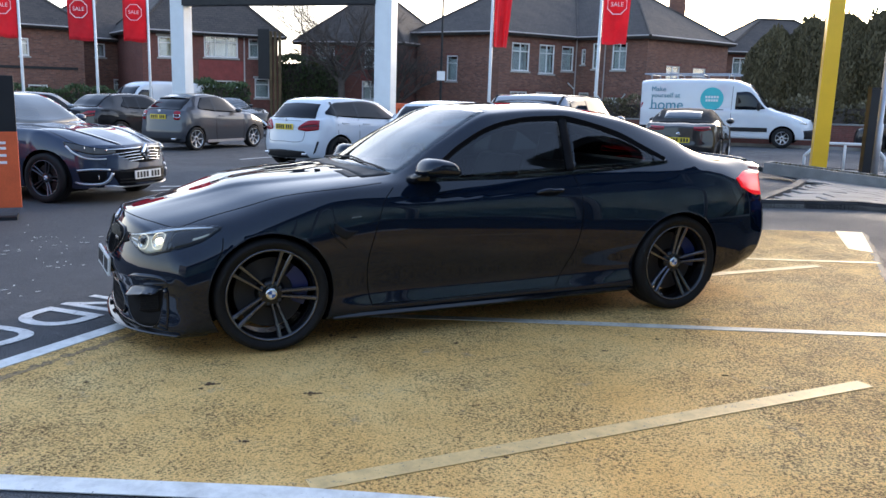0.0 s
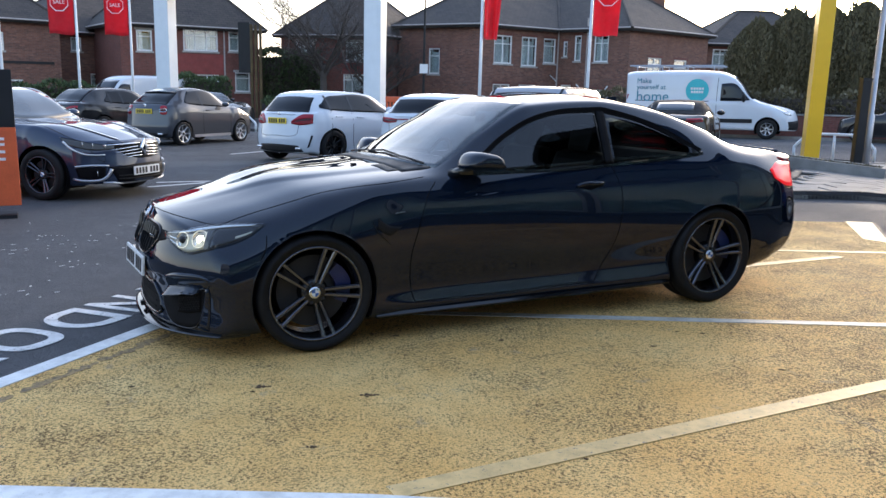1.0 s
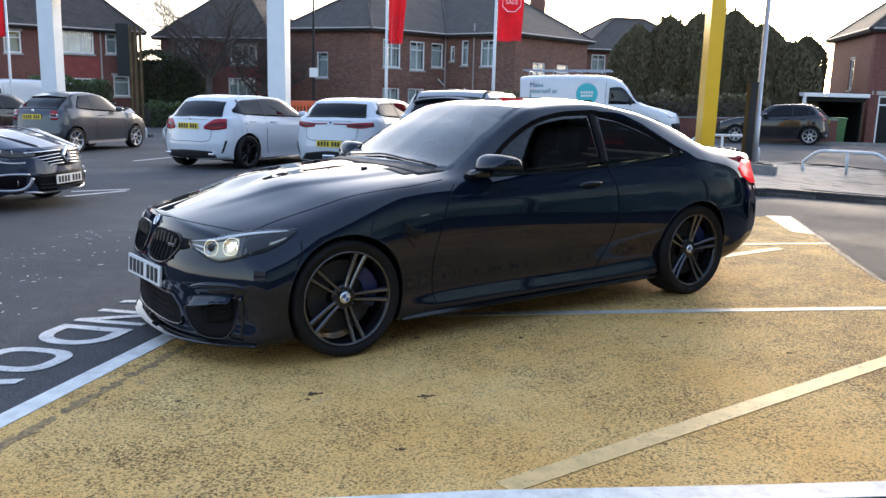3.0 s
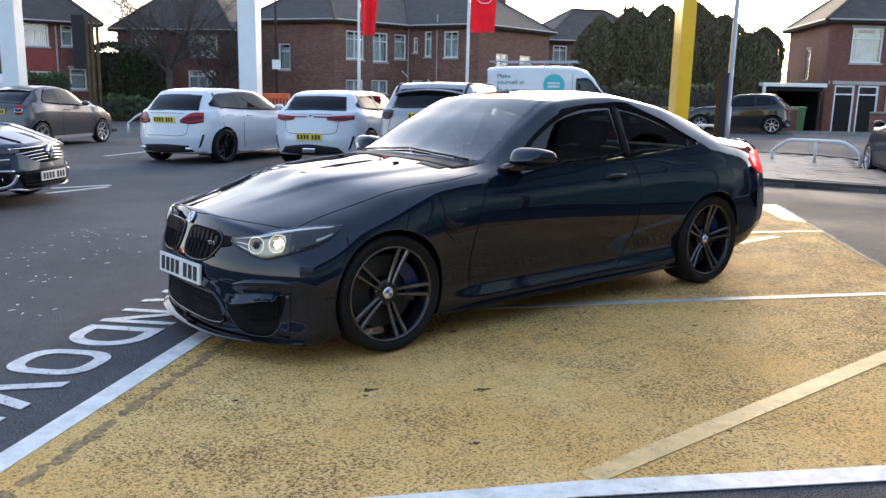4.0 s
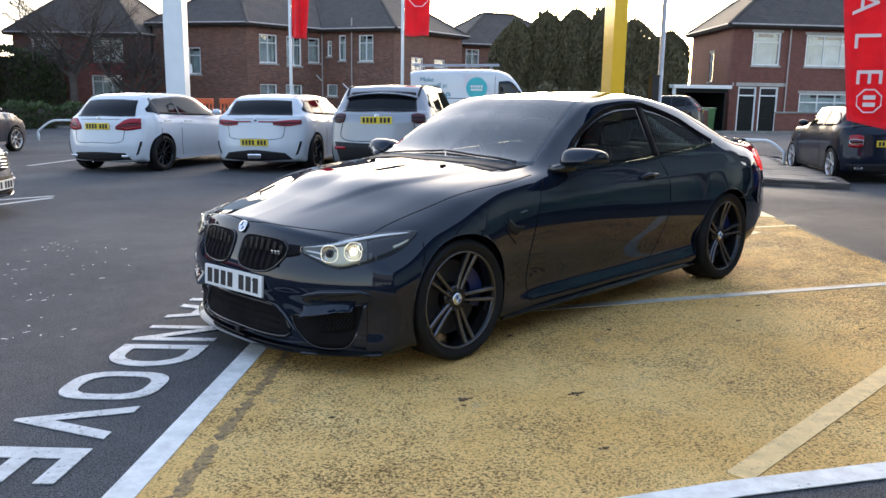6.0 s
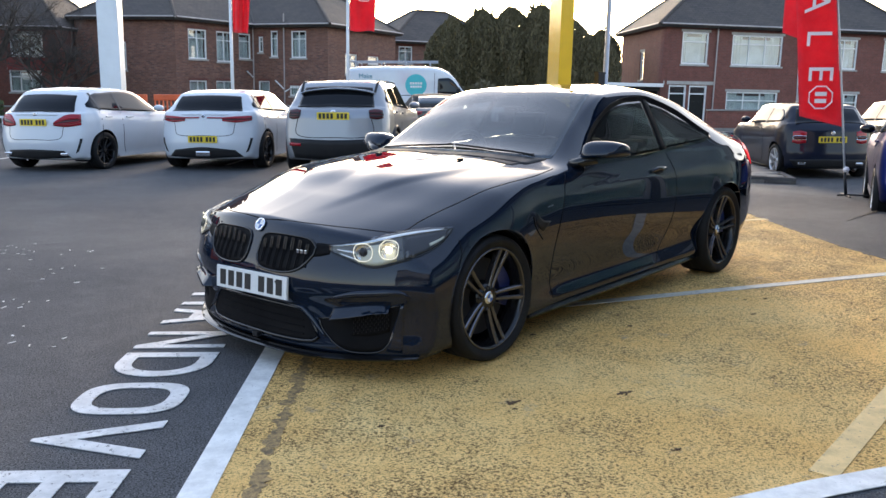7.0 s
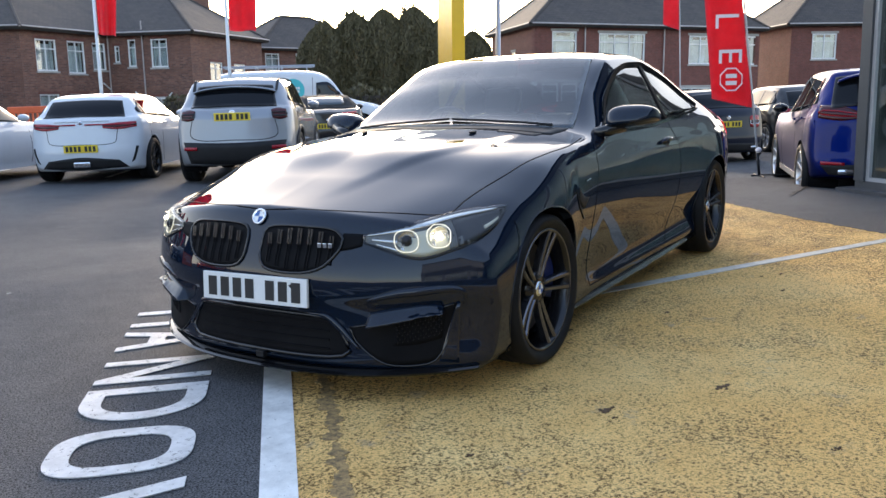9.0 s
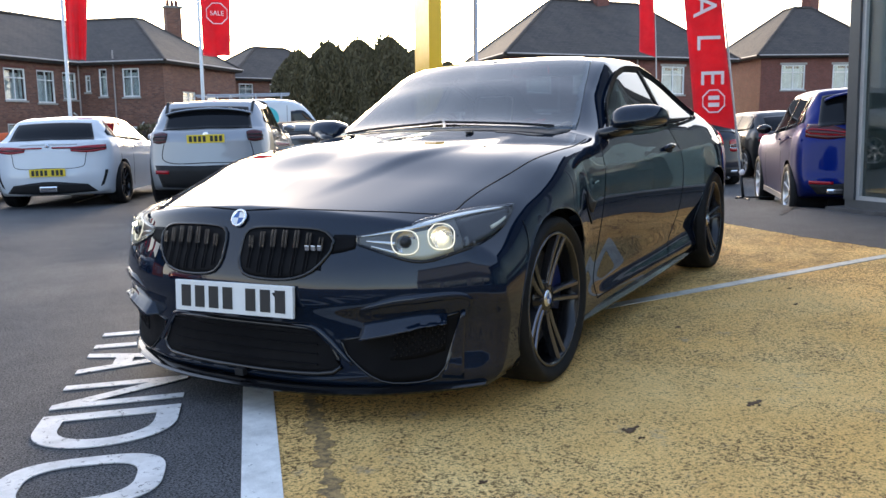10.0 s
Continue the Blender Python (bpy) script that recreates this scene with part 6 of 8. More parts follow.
# black convertible with its roof up
def hood_bits(car, sk, x1, w, s, h):
    sk.pane("soft_top", [(.95, -.60, 1.25), (1.9, -.78, .98), (2.95, -.66, .98)], [(.95, .60, 1.25), (1.9, .78, .98), (2.95, .66, .98)], (0, 0, -1), M_SOFTTOP, car, .012, 22, 14, skirt=.03)
    sk.pane("rear_window", [(2.75, -.42, 1.08), (2.78, 0, 1.08), (2.75, .42, 1.08)], [(2.42, -.40, 1.25), (2.42, 0, 1.27), (2.42, .40, 1.25)], (-.8, 0, -.6), M_SKYSCREEN, car, .02, 10, 4)


tagged(road_car("convertible_car", "black convertible with its canvas roof up, red tail lights", from_wheel(5.55, 19.87, 70, 2.5, .83), P_BLACK, (.80, 2.5, .88, .87, 1.32),
         (.72, .96, 1.25, 2.25, 2.95, 1.02, .92, .97, .70, .56, .16), (.32, .235, .22, "silver"), dict(plate_z=.62, lamp=((.42, .86), (.80, .92)), screen=False), None, dict(doors=3, more=(hood_bits,)))[0], group=CITY)


# slate-blue hatchback facing us
def grin(car, sk, x1, w, s, h):
    """The slate hatchback's face: winged chrome bars round a diamond, hooked running lights, deep lower corners."""
    F = (1, 0, 0)
    x0 = -.9
    g = sk.pane("grille", [(x0, -.30, .555), (x0, -.15, .525), (x0, 0, .518), (x0, .15, .525), (x0, .30, .555)], [(x0, -.50, .690), (x0, -.2, .715), (x0, 0, .720), (x0, .2, .715), (x0, .50, .690)], F, M_MESH, car, .004, 24, 8)
    for k, z in enumerate((.708, .668, .630, .592, .556)):
        reach = .56 - .062 * k
        for sgn in (-1, 1):
            p = [sk.cast((x0, sgn * y, z - .035 * (y / .5) ** 2 * (1 if k else .3)), F, .010) for y in np.linspace(.05, reach, 9)]
            part("grille_bar", tube_bm(p, [(.013 if k == 0 else .0085) * (1 - .5 * q / 8) for q in range(9)], 5), M_CHROME, g, smooth=True)
    p = sk.cast((x0, 0, .650), F, .02)
    badge = part("front_badge", lathe_bm([(.040, .004), (.050, .026), (.078, .020), (.084, 0)], 4, "Z"), M_CHROME, car, m=Matrix.Translation(p) @ pose(0, 0, 0, 0, -90, 0) @ Matrix.Diagonal((1.40, .92, 1, 1)))
    part("badge_shadow", lathe_bm([(.001, .003), (.050, .003), (.052, -.01)], 4, "Z"), M_MESH, badge)
    sk.pane("lower_intake", [(x0, -.44, .235), (x0, 0, .215), (x0, .44, .235)], [(x0, -.55, .425), (x0, 0, .452), (x0, .55, .425)], F, M_MESH, car, .004, 20, 6)
    for z in (.27, .31, .41):
        p = [sk.cast((x0, y, z), F, .008) for y in np.linspace(-.44, .44, 11)]
        part("intake_bar", tube_bm(p, .008, 5), M_SATIN, car)
    p = [sk.cast((x0, y, .212 + .02 * (y / .6) ** 2), F, .014) for y in np.linspace(-.60, .60, 13)]
    part("chin_strip", tube_bm(p, .014, 5), M_SILVER, car, smooth=True)
    for sgn in (-1, 1):
        d = (.8, -.6 * sgn, 0)
        lo = [(-.84, sgn * .50, .655), (-.74, sgn * .64, .640), (-.60, sgn * .76, .655), (-.40, sgn * .86, .715)]
        hi = [(-.84, sgn * .50, .690), (-.73, sgn * .65, .712), (-.58, sgn * .77, .745), (-.34, sgn * .875, .800)]
        lamp = sk.pane("headlight", lo, hi, d, M_LAMPHOUSE, car, .006, 20, 6)
        part("lamp_edge", tube_bm(sk.border[::2], .005, 5, True), M_GLOSSBLACK, lamp)
        # the running light hooks under the lamp's outer end and back inwards
        hook = smooth_line([(-.38, sgn * .87, .745), (-.46, sgn * .84, .660), (-.57, sgn * .775, .598), (-.68, sgn * .69, .580), (-.76, sgn * .60, .582)], 18)
        part("running_light", tube_bm([sk.cast(q, d, .008) for q in hook], [.013 - .006 * q / 17 for q in range(18)], 6), M_UPVC, lamp, smooth=True)
        for k in (.22, .50, .72):
            c = sk.cast((-.84 + .42 * k, sgn * (.50 + .34 * k), .672 + .055 * k), d, .010)
            part("lamp_bowl", lathe_bm([(.001, .004), (.018, .010), (.026, .006), (.030, 0)], 14, "Z"), M_LAMPCHROME, lamp, m=Matrix.Translation(c) @ pose(0, 0, 0, 0, -90, sgn * 37))
        fog = sk.pane("fog_pocket", [(-.74, sgn * .60, .285), (-.64, sgn * .72, .275), (-.52, sgn * .82, .300)], [(-.76, sgn * .60, .420), (-.64, sgn * .73, .425), (-.50, sgn * .84, .420)], d, M_MESH, car, .004, 12, 5)
        p = [sk.cast(q, d, .012) for q in smooth_line([(-.78, sgn * .57, .440), (-.66, sgn * .71, .450), (-.50, sgn * .84, .438)], 10)]
        part("fog_brow", tube_bm(p, .015, 6), M_SILVER, fog, smooth=True)
        p = [sk.cast(q, d, .012) for q in smooth_line([(-.80, sgn * .545, .400), (-.76, sgn * .58, .310), (-.70, sgn * .65, .262), (-.56, sgn * .79, .262), (-.48, sgn * .85, .285)], 16)]
        part("fog_sweep", tube_bm(p, [.024 - .012 * q / 15 for q in range(16)], 6), M_SILVER, fog, smooth=True)
        c = sk.cast((-.68, sgn * .67, .350), d, .010)
        part("fog_glass", lathe_bm([(.001, .01), (.03, .006), (.034, 0)], 14, "Z"), M_LAMPCHROME, fog, m=Matrix.Translation(c) @ pose(0, 0, 0, 0, -90, sgn * 37))
        sk.seam("bonnet_seam", [(-.86, sgn * .42, .74), (-.60, sgn * .68, .80), (-.2, sgn * .76, .90), (.5, sgn * .78, .98)], (0, 0, -1), M_MESH, car, .010, 20, .002)
        sk.seam("bonnet_crease", [(-.80, sgn * .30, .80), (-.2, sgn * .42, .90), (.5, sgn * .52, 1.0)], (0, 0, -1), P_SLATE, car, .05, 16, .010)
    plate(car, sk, x0, 0, .360, F, M_PLATEWHITE, .52, .111)


tagged(road_car("hatchback_car", "slate-blue hatchback with a chrome grille facing the bay", from_wheel(-5.50, 10.75, -16, 0.0, .80), P_SLATE, (.90, 2.67, .80, .91, 1.45),
         (.72, 1.01, 1.48, 3.02, 3.34, 1.03, .94, 1.01, .76, .61, .17), (.325, .235, .22, "coupe"), dict(plate_z=.55, lamp=((.42, .86), (.95, .93))), None, dict(nose=.58, more=(grin,)), .032)[0], group=CITY)

# nose of an orange-red car, and the board beside it
def red_nose(car, sk, x1, w, s, h):
    F = (1, 0, 0)
    sk.pane("lower_intake", [(-.9, -.6, .22), (-.9, 0, .2), (-.9, .6, .22)], [(-.9, -.62, .44), (-.9, 0, .46), (-.9, .62, .44)], F, M_MESH, car, .004, 14, 5)
    for sgn in (-1, 1):
        lamp = sk.pane("headlight", [(-.80, sgn * .48, .63), (-.68, sgn * .66, .61), (-.45, sgn * .82, .68)], [(-.80, sgn * .48, .70), (-.66, sgn * .68, .745), (-.42, sgn * .84, .78)], (.8, -.6 * sgn, 0), M_LAMPCHROME, car, .006, 14, 5)
        p = [sk.cast((-.76, sgn * .60, .30), (.8, -.6 * sgn, 0), .01), sk.cast((-.62, sgn * .76, .34), (.8, -.6 * sgn, 0), .01)]
        part("intake_blade", tube_bm(p, .02, 5), M_GLOSSBLACK, car)


tagged(road_car("hatchback_car", "orange-red hatchback facing the bay behind a display board", from_wheel(-7.0, 9.2, -18, 0.0, -.80), P_RED, (.86, 2.6, .75, .90, 1.44),
         (.72, 1.0, 1.45, 2.95, 3.25, 1.02, .93, 1.01, .75, .60, .17), (.32, .23, .22, "black"), dict(plate_z=.8, lamp=((.6, .82), (.9, .95))), None, dict(more=(red_nose,)))[0], group=CITY)


# ---- vans ----
def panel_van(name, label, m, colour, scale=1.0, livery=False, rack=True):
    van = thing(name, label, "van", m)
    X = [-.98, -.6, 0, .35, .62, .95, 1.25, 1.7, 2.6, 3.4, 4.2, 4.7, 4.98]
    top = [.98, 1.10, 1.22, 1.32, 1.50, 1.95, 2.20, 2.34, 2.38, 2.38, 2.37, 2.35, 2.31]
    W = [.90, .97, 1.0, 1.0, 1.0, 1.0, 1.0, 1.0, 1.0, 1.0, 1.0, 1.0, .98]
    sl = .28
    belt_z = [.86, .98, 1.08, 1.15, 1.22, 1.25, 1.28, 1.3, 1.3, 1.3, 1.3, 1.3, 1.3]
    up = [b + (t - b) * .72 for b, t in zip(belt_z, top)]
    lines = [
        ([y * .85 for y in W], [sl + .02] * 13), ([y * .96 for y in W], [sl + .04] * 13), ([y * .985 for y in W], [sl + .25] * 13), (W, [.72] * 13), (W, [b - .12 for b in belt_z]),
        ([y * .99 for y in W], [b - .03 for b in belt_z]), ([y * .975 for y in W], [b + .02 for b in belt_z]),
        ([y * f for y, f in zip(W, [.9, .9, .9, .9, .9, .90, .915, .93, .93, .93, .93, .93, .92])], up),
        ([y * f for y, f in zip(W, [.75, .75, .75, .78, .8, .84, .86, .875, .875, .875, .875, .875, .86])], [t - .10 for t in top]),
        ([y * .45 for y in W], [t - .01 for t in top]), ([0.0] * 13, top)]
    face = [(.2, .05), (.45, 0), (.7, .02), (.98, .12)]
    ar = [(0, .35, .42), (3.5, .35, .42)]
    sk = Skin(X, lines, .34, .04, face, ar, step=.08, across=4)
    sk.body("body", colour, van)
    for ax, az, r in ar:
        arch_liner(van, ax, az, r, .98)
        for s in (-1, 1):
            wheel(van, ax, s * .87, az, "silver", .35, .22, .22)
    part("underbody", box_bm(-.6, 4.6, -.6, .6, .3, .6), M_MESH, van)
    sk.pane("windscreen", [(.55, -.80, 1.4), (.42, 0, 1.4), (.55, .80, 1.4)], [(1.2, -.74, 2.08), (1.1, 0, 2.12), (1.2, .74, 2.08)], (.8, 0, -.6), M_VANGLASS, van, .005, 14, 6)
    for s in (-1, 1):
        d = (0, -s, 0)
        sk.pane("cab_window", [(x, s, z) for x, z in ((.62, 1.34), (1.0, 1.30), (1.62, 1.30))], [(x, s, z) for x, z in ((.78, 1.52), (1.15, 1.90), (1.60, 1.90))], d, M_VANGLASS, van, .005, 14, 5)
        sk.seam("door_seam", [(1.72, s, 2.1), (1.74, s, 1.2), (1.70, s, .45)], d, M_MESH, van, .015, 10)
        sk.seam("side_rub_strip", [(.5, s, .62), (2.0, s, .62), (3.0, s, .62)], d, M_PLASTIC, van, .14, 10, .015)
        sk.seam("side_rub_strip", [(4.0, s, .62), (4.9, s, .62)], d, M_PLASTIC, van, .14, 6, .015)
        sk.seam("slide_rail", [(2.0, s, 1.28), (4.6, s, 1.28)], d, M_MESH, van, .03, 8, .004)
        lamp = sk.pane("headlight", [(-.72, s * .66, .82), (-.55, s * .88, .86)], [(-.70, s * .68, 1.0), (-.40, s * .92, 1.14)], (.75, -.66 * s, 0), M_LAMPCHROME, van, .006, 8, 5)
        bm = bmesh.new()
        bmesh.ops.create_uvsphere(bm, u_segments=12, v_segments=8, radius=1)
        for v in bm.verts:
            v.co = (.82 + .07 * v.co.x, s * 1.17 + .12 * v.co.y, 1.42 + .16 * v.co.z)
        part("door_mirror", bm, M_PLASTIC, van, smooth=True)
        sk.pane("tail_light", [(4.9, s * .90, .9), (4.9, s * .97, .9)], [(4.9, s * .90, 1.5), (4.9, s * .95, 1.5)], (-1, 0, 0), M_TAIL, van, .01, 4, 6)
    sk.pane("front_bumper", [(-.9, -.8, .34), (-.95, 0, .32), (-.9, .8, .34)], [(-.9, -.84, .62), (-.95, 0, .66), (-.9, .84, .62)], (1, 0, 0), M_PLASTIC, van, .015, 14, 4, skirt=.03)
    if livery:
        s = 1
        wall = lambda x, z, lift: sk.cast((x, s, z), (0, -1, 0), lift)
        bm = bmesh.new()
        c = wall(2.42, 1.62, .008)
        ring = [bm.verts.new(wall(2.42 + .40 * math.cos(t), 1.66 + .40 * math.sin(t), .008)) for t in np.linspace(0, 2 * math.pi, 36, endpoint=False)]
        bm.faces.new(ring)
        part("round_emblem", bm, M_TEAL, van)
        for z, a in ((1.72, .24), (1.60, .22)):
            for i in range(5):
                x = 2.42 - a + 2 * a * (i + .5) / 5
                q = [wall(x + dx, z + dz, .014) for dx, dz in ((-.035, -.04), (.035, -.04), (.035, .04), (-.035, .04))]
                bm = bmesh.new()
                bm.faces.new([bm.verts.new(p) for p in q])
                part("emblem_bar", bm, M_PLATEWHITE, van)
        y_at = wall(3.9, 1.6, .012).y
        # the words read from the van's right side, where its nose lies to the right
        for text, size, x, z in (("Make", .17, 4.30, 1.98), ("yourself at", .17, 4.04, 1.76), ("home", .36, 3.98, 1.42)):
            me = text_mesh("livery_text", text, M_TEALTEXT, size, .004)
            lean = math.atan2(wall(x, 1.3, 0).y - wall(x, 2.0, 0).y, 0.7)
            ob = put("livery_text", me, van, "dark teal lettering", Matrix.Translation(wall(x, z, .016)) @ pose(0, 0, 0, 90, 0, 180) @ pose(0, 0, 0, -math.degrees(lean), 0, 0))
    if rack:
        for x in (1.9, 2.8, 3.7, 4.6):
            part("rack_bar", tube_bm([(x, -.82, 2.36), (x, -.80, 2.50), (x, .80, 2.50), (x, .82, 2.36)], .018, 6), M_GREYSTEEL, van)
        for y in (-.72, -.28, .2, .66):
            part("ladder_rail", tube_bm([(1.6, y, 2.53), (4.9, y, 2.53)], .03, 6), M_GREYSTEEL, van)
    return van


panel_van("panel_van", "white panel van with teal lettering and a roof rack", from_wheel(10.35, 29.75, -22, 0.0, .95), P_WHITE, 1.0, True)
panel_van("panel_van", "white panel van parked on the far road", placed(-15.6, 34.6, 236) @ Matrix.Diagonal((.84, .84, .84, 1)), P_WHITE, 1.0, False, False)


# ---- houses across the road ----
def offset_outline(poly, dist):
    """The outline moved inwards (dist > 0); poly runs anticlockwise."""
    out, n = [], len(poly)
    for i in range(n):
        a, b, c = Vector(poly[i - 1]), Vector(poly[i]), Vector(poly[(i + 1) % n])
        d1, d2 = (b - a).normalized(), (c - b).normalized()
        n1, n2 = Vector((-d1.y, d1.x)), Vector((-d2.y, d2.x))
        k = 1 + n1.dot(n2)
        out.append(b + (n1 + n2) * (dist / max(k, 0.35)))
    return out


def window(parent, m, w, h, style="two", depth=0.07, curtain=True):
    """A white-framed window whose outer face looks along -y, its lower left corner at the origin."""
    win = new("window")
    win.parent, win.matrix_local = parent, m
    f = 0.07
    bm = bmesh.new()
    for x0, x1, z0, z1 in ((0, w, 0, f), (0, w, h - f, h), (0, f, f, h - f), (w - f, w, f, h - f)):
        box_bm(x0, x1, depth - .03, depth + .04, z0, z1, bm=bm)
    cells = {"one": [(f, w - f)], "two": [(f, w * .5 - .025), (w * .5 + .025, w - f)], "three": [(f, w * .34 - .02), (w * .34 + .02, w * .66 - .02), (w * .66 + .02, w - f)]}[style]
    for (a, b), (c, d) in zip(cells, cells[1:]):
        box_bm(b, c, depth - .025, depth + .035, f, h - f, bm=bm)
    light = h * .70 if h > .8 else None
    if light:
        for a, b in cells:
            box_bm(a, b, depth - .027, depth + .035, light - .025, light + .025, bm=bm)
    part("window_frame", bm, M_UPVC, win)
    part("window_sill", box_bm(-.06, w + .06, -.06, depth + .02, -.09, -.005, .01), M_SILL, win)
    for a, b in cells:
        for z0, z1 in (((f, light - .025), (light + .025, h - f)) if light else ((f, h - f),)):
            part("pane", box_bm(a, b, depth + .012, depth + .02, z0, z1), M_PANE, win)
    if curtain:
        part("net_curtain", box_bm(f, w - f, depth + .16, depth + .165, f, h * .86), M_NET, win)
        for x0, x1 in ((f, w * .24), (w * .78, w - f)):
            bm = bmesh.new()
            n = 7
            cols = [[bm.verts.new((x0 + (x1 - x0) * i / n, depth + .10 + .03 * (i % 2), z)) for z in (f, h - f)] for i in range(n + 1)]
            for a, b in zip(cols, cols[1:]):
                bm.faces.new((a[0], b[0], b[1], a[1]))
            part("curtain", bm, M_CURTAIN, win)
    return win


def door(parent, m, w, h):
    d = new("front_door")
    d.parent, d.matrix_local = parent, m
    bm = bmesh.new()
    for x0, x1, z0, z1 in ((0, .08, 0, h), (w - .08, w, 0, h), (.08, w - .08, h - .08, h), (.08, w - .08, h * .80, h * .80 + .06)):
        box_bm(x0, x1, .04, .12, z0, z1, bm=bm)
    part("door_frame", bm, M_UPVC, d)
    leaf = part("door_leaf", box_bm(.08, w - .08, .08, .13, 0, h * .80), M_DARKWOOD, d)
    for x in (.16, w / 2 + .03):
        for z in (.15, .85):
            part("door_panel", box_bm(x, x + w / 2 - .2, .07, .085, z, z + .55, .01), M_DARKWOOD, leaf)
    part("fanlight", box_bm(.08, w - .08, .09, .10, h * .80 + .06, h - .08), M_PANE, d)
    return d


def wall_bm(length, z0, z1, holes, thick=0.28):
    """A wall along x with its outer face at y = 0; holes: x, z, width, height."""
    xs = sorted({0.0, length, *[v for x, z, w, h in holes for v in (x, x + w)]})
    zs = sorted({z0, z1, *[v for x, z, w, h in holes for v in (z, z + h)]})
    bm = bmesh.new()

    def solid(i, j):
        if not (0 <= i < len(xs) - 1 and 0 <= j < len(zs) - 1):
            return False
        cx, cz = (xs[i] + xs[i + 1]) / 2, (zs[j] + zs[j + 1]) / 2
        return not any(x < cx < x + w and z < cz < z + h for x, z, w, h in holes)
    cache = {}

    def v(x, y, z):
        key = (round(x, 4), y, round(z, 4))
        if key not in cache:
            cache[key] = bm.verts.new((x, y, z))
        return cache[key]
    for i in range(len(xs) - 1):
        for j in range(len(zs) - 1):
            if not solid(i, j):
                continue
            a, b, c, d = xs[i], xs[i + 1], zs[j], zs[j + 1]
            bm.faces.new((v(a, 0, c), v(b, 0, c), v(b, 0, d), v(a, 0, d)))
            bm.faces.new((v(a, thick, c), v(a, thick, d), v(b, thick, d), v(b, thick, c)))
            for (di, dj), q in (((-1, 0), ((a, c), (a, d))), ((1, 0), ((b, d), (b, c))), ((0, -1), ((b, c), (a, c))), ((0, 1), ((a, d), (b, d)))):
                if not solid(i + di, j + dj):
                    (xa, za), (xb, zb) = q
                    bm.faces.new((v(xa, 0, za), v(xb, 0, zb), v(xb, thick, zb), v(xa, thick, za)))
    return bm


def waste_pipe(ob, m, points, radius=.035):
    """A thin painted pipe on a wall's face, given along the wall and in height."""
    part("waste_pipe", tube_bm([(x, -.06, z) for x, z in points], radius, 6), M_UPVC, ob, m=m)


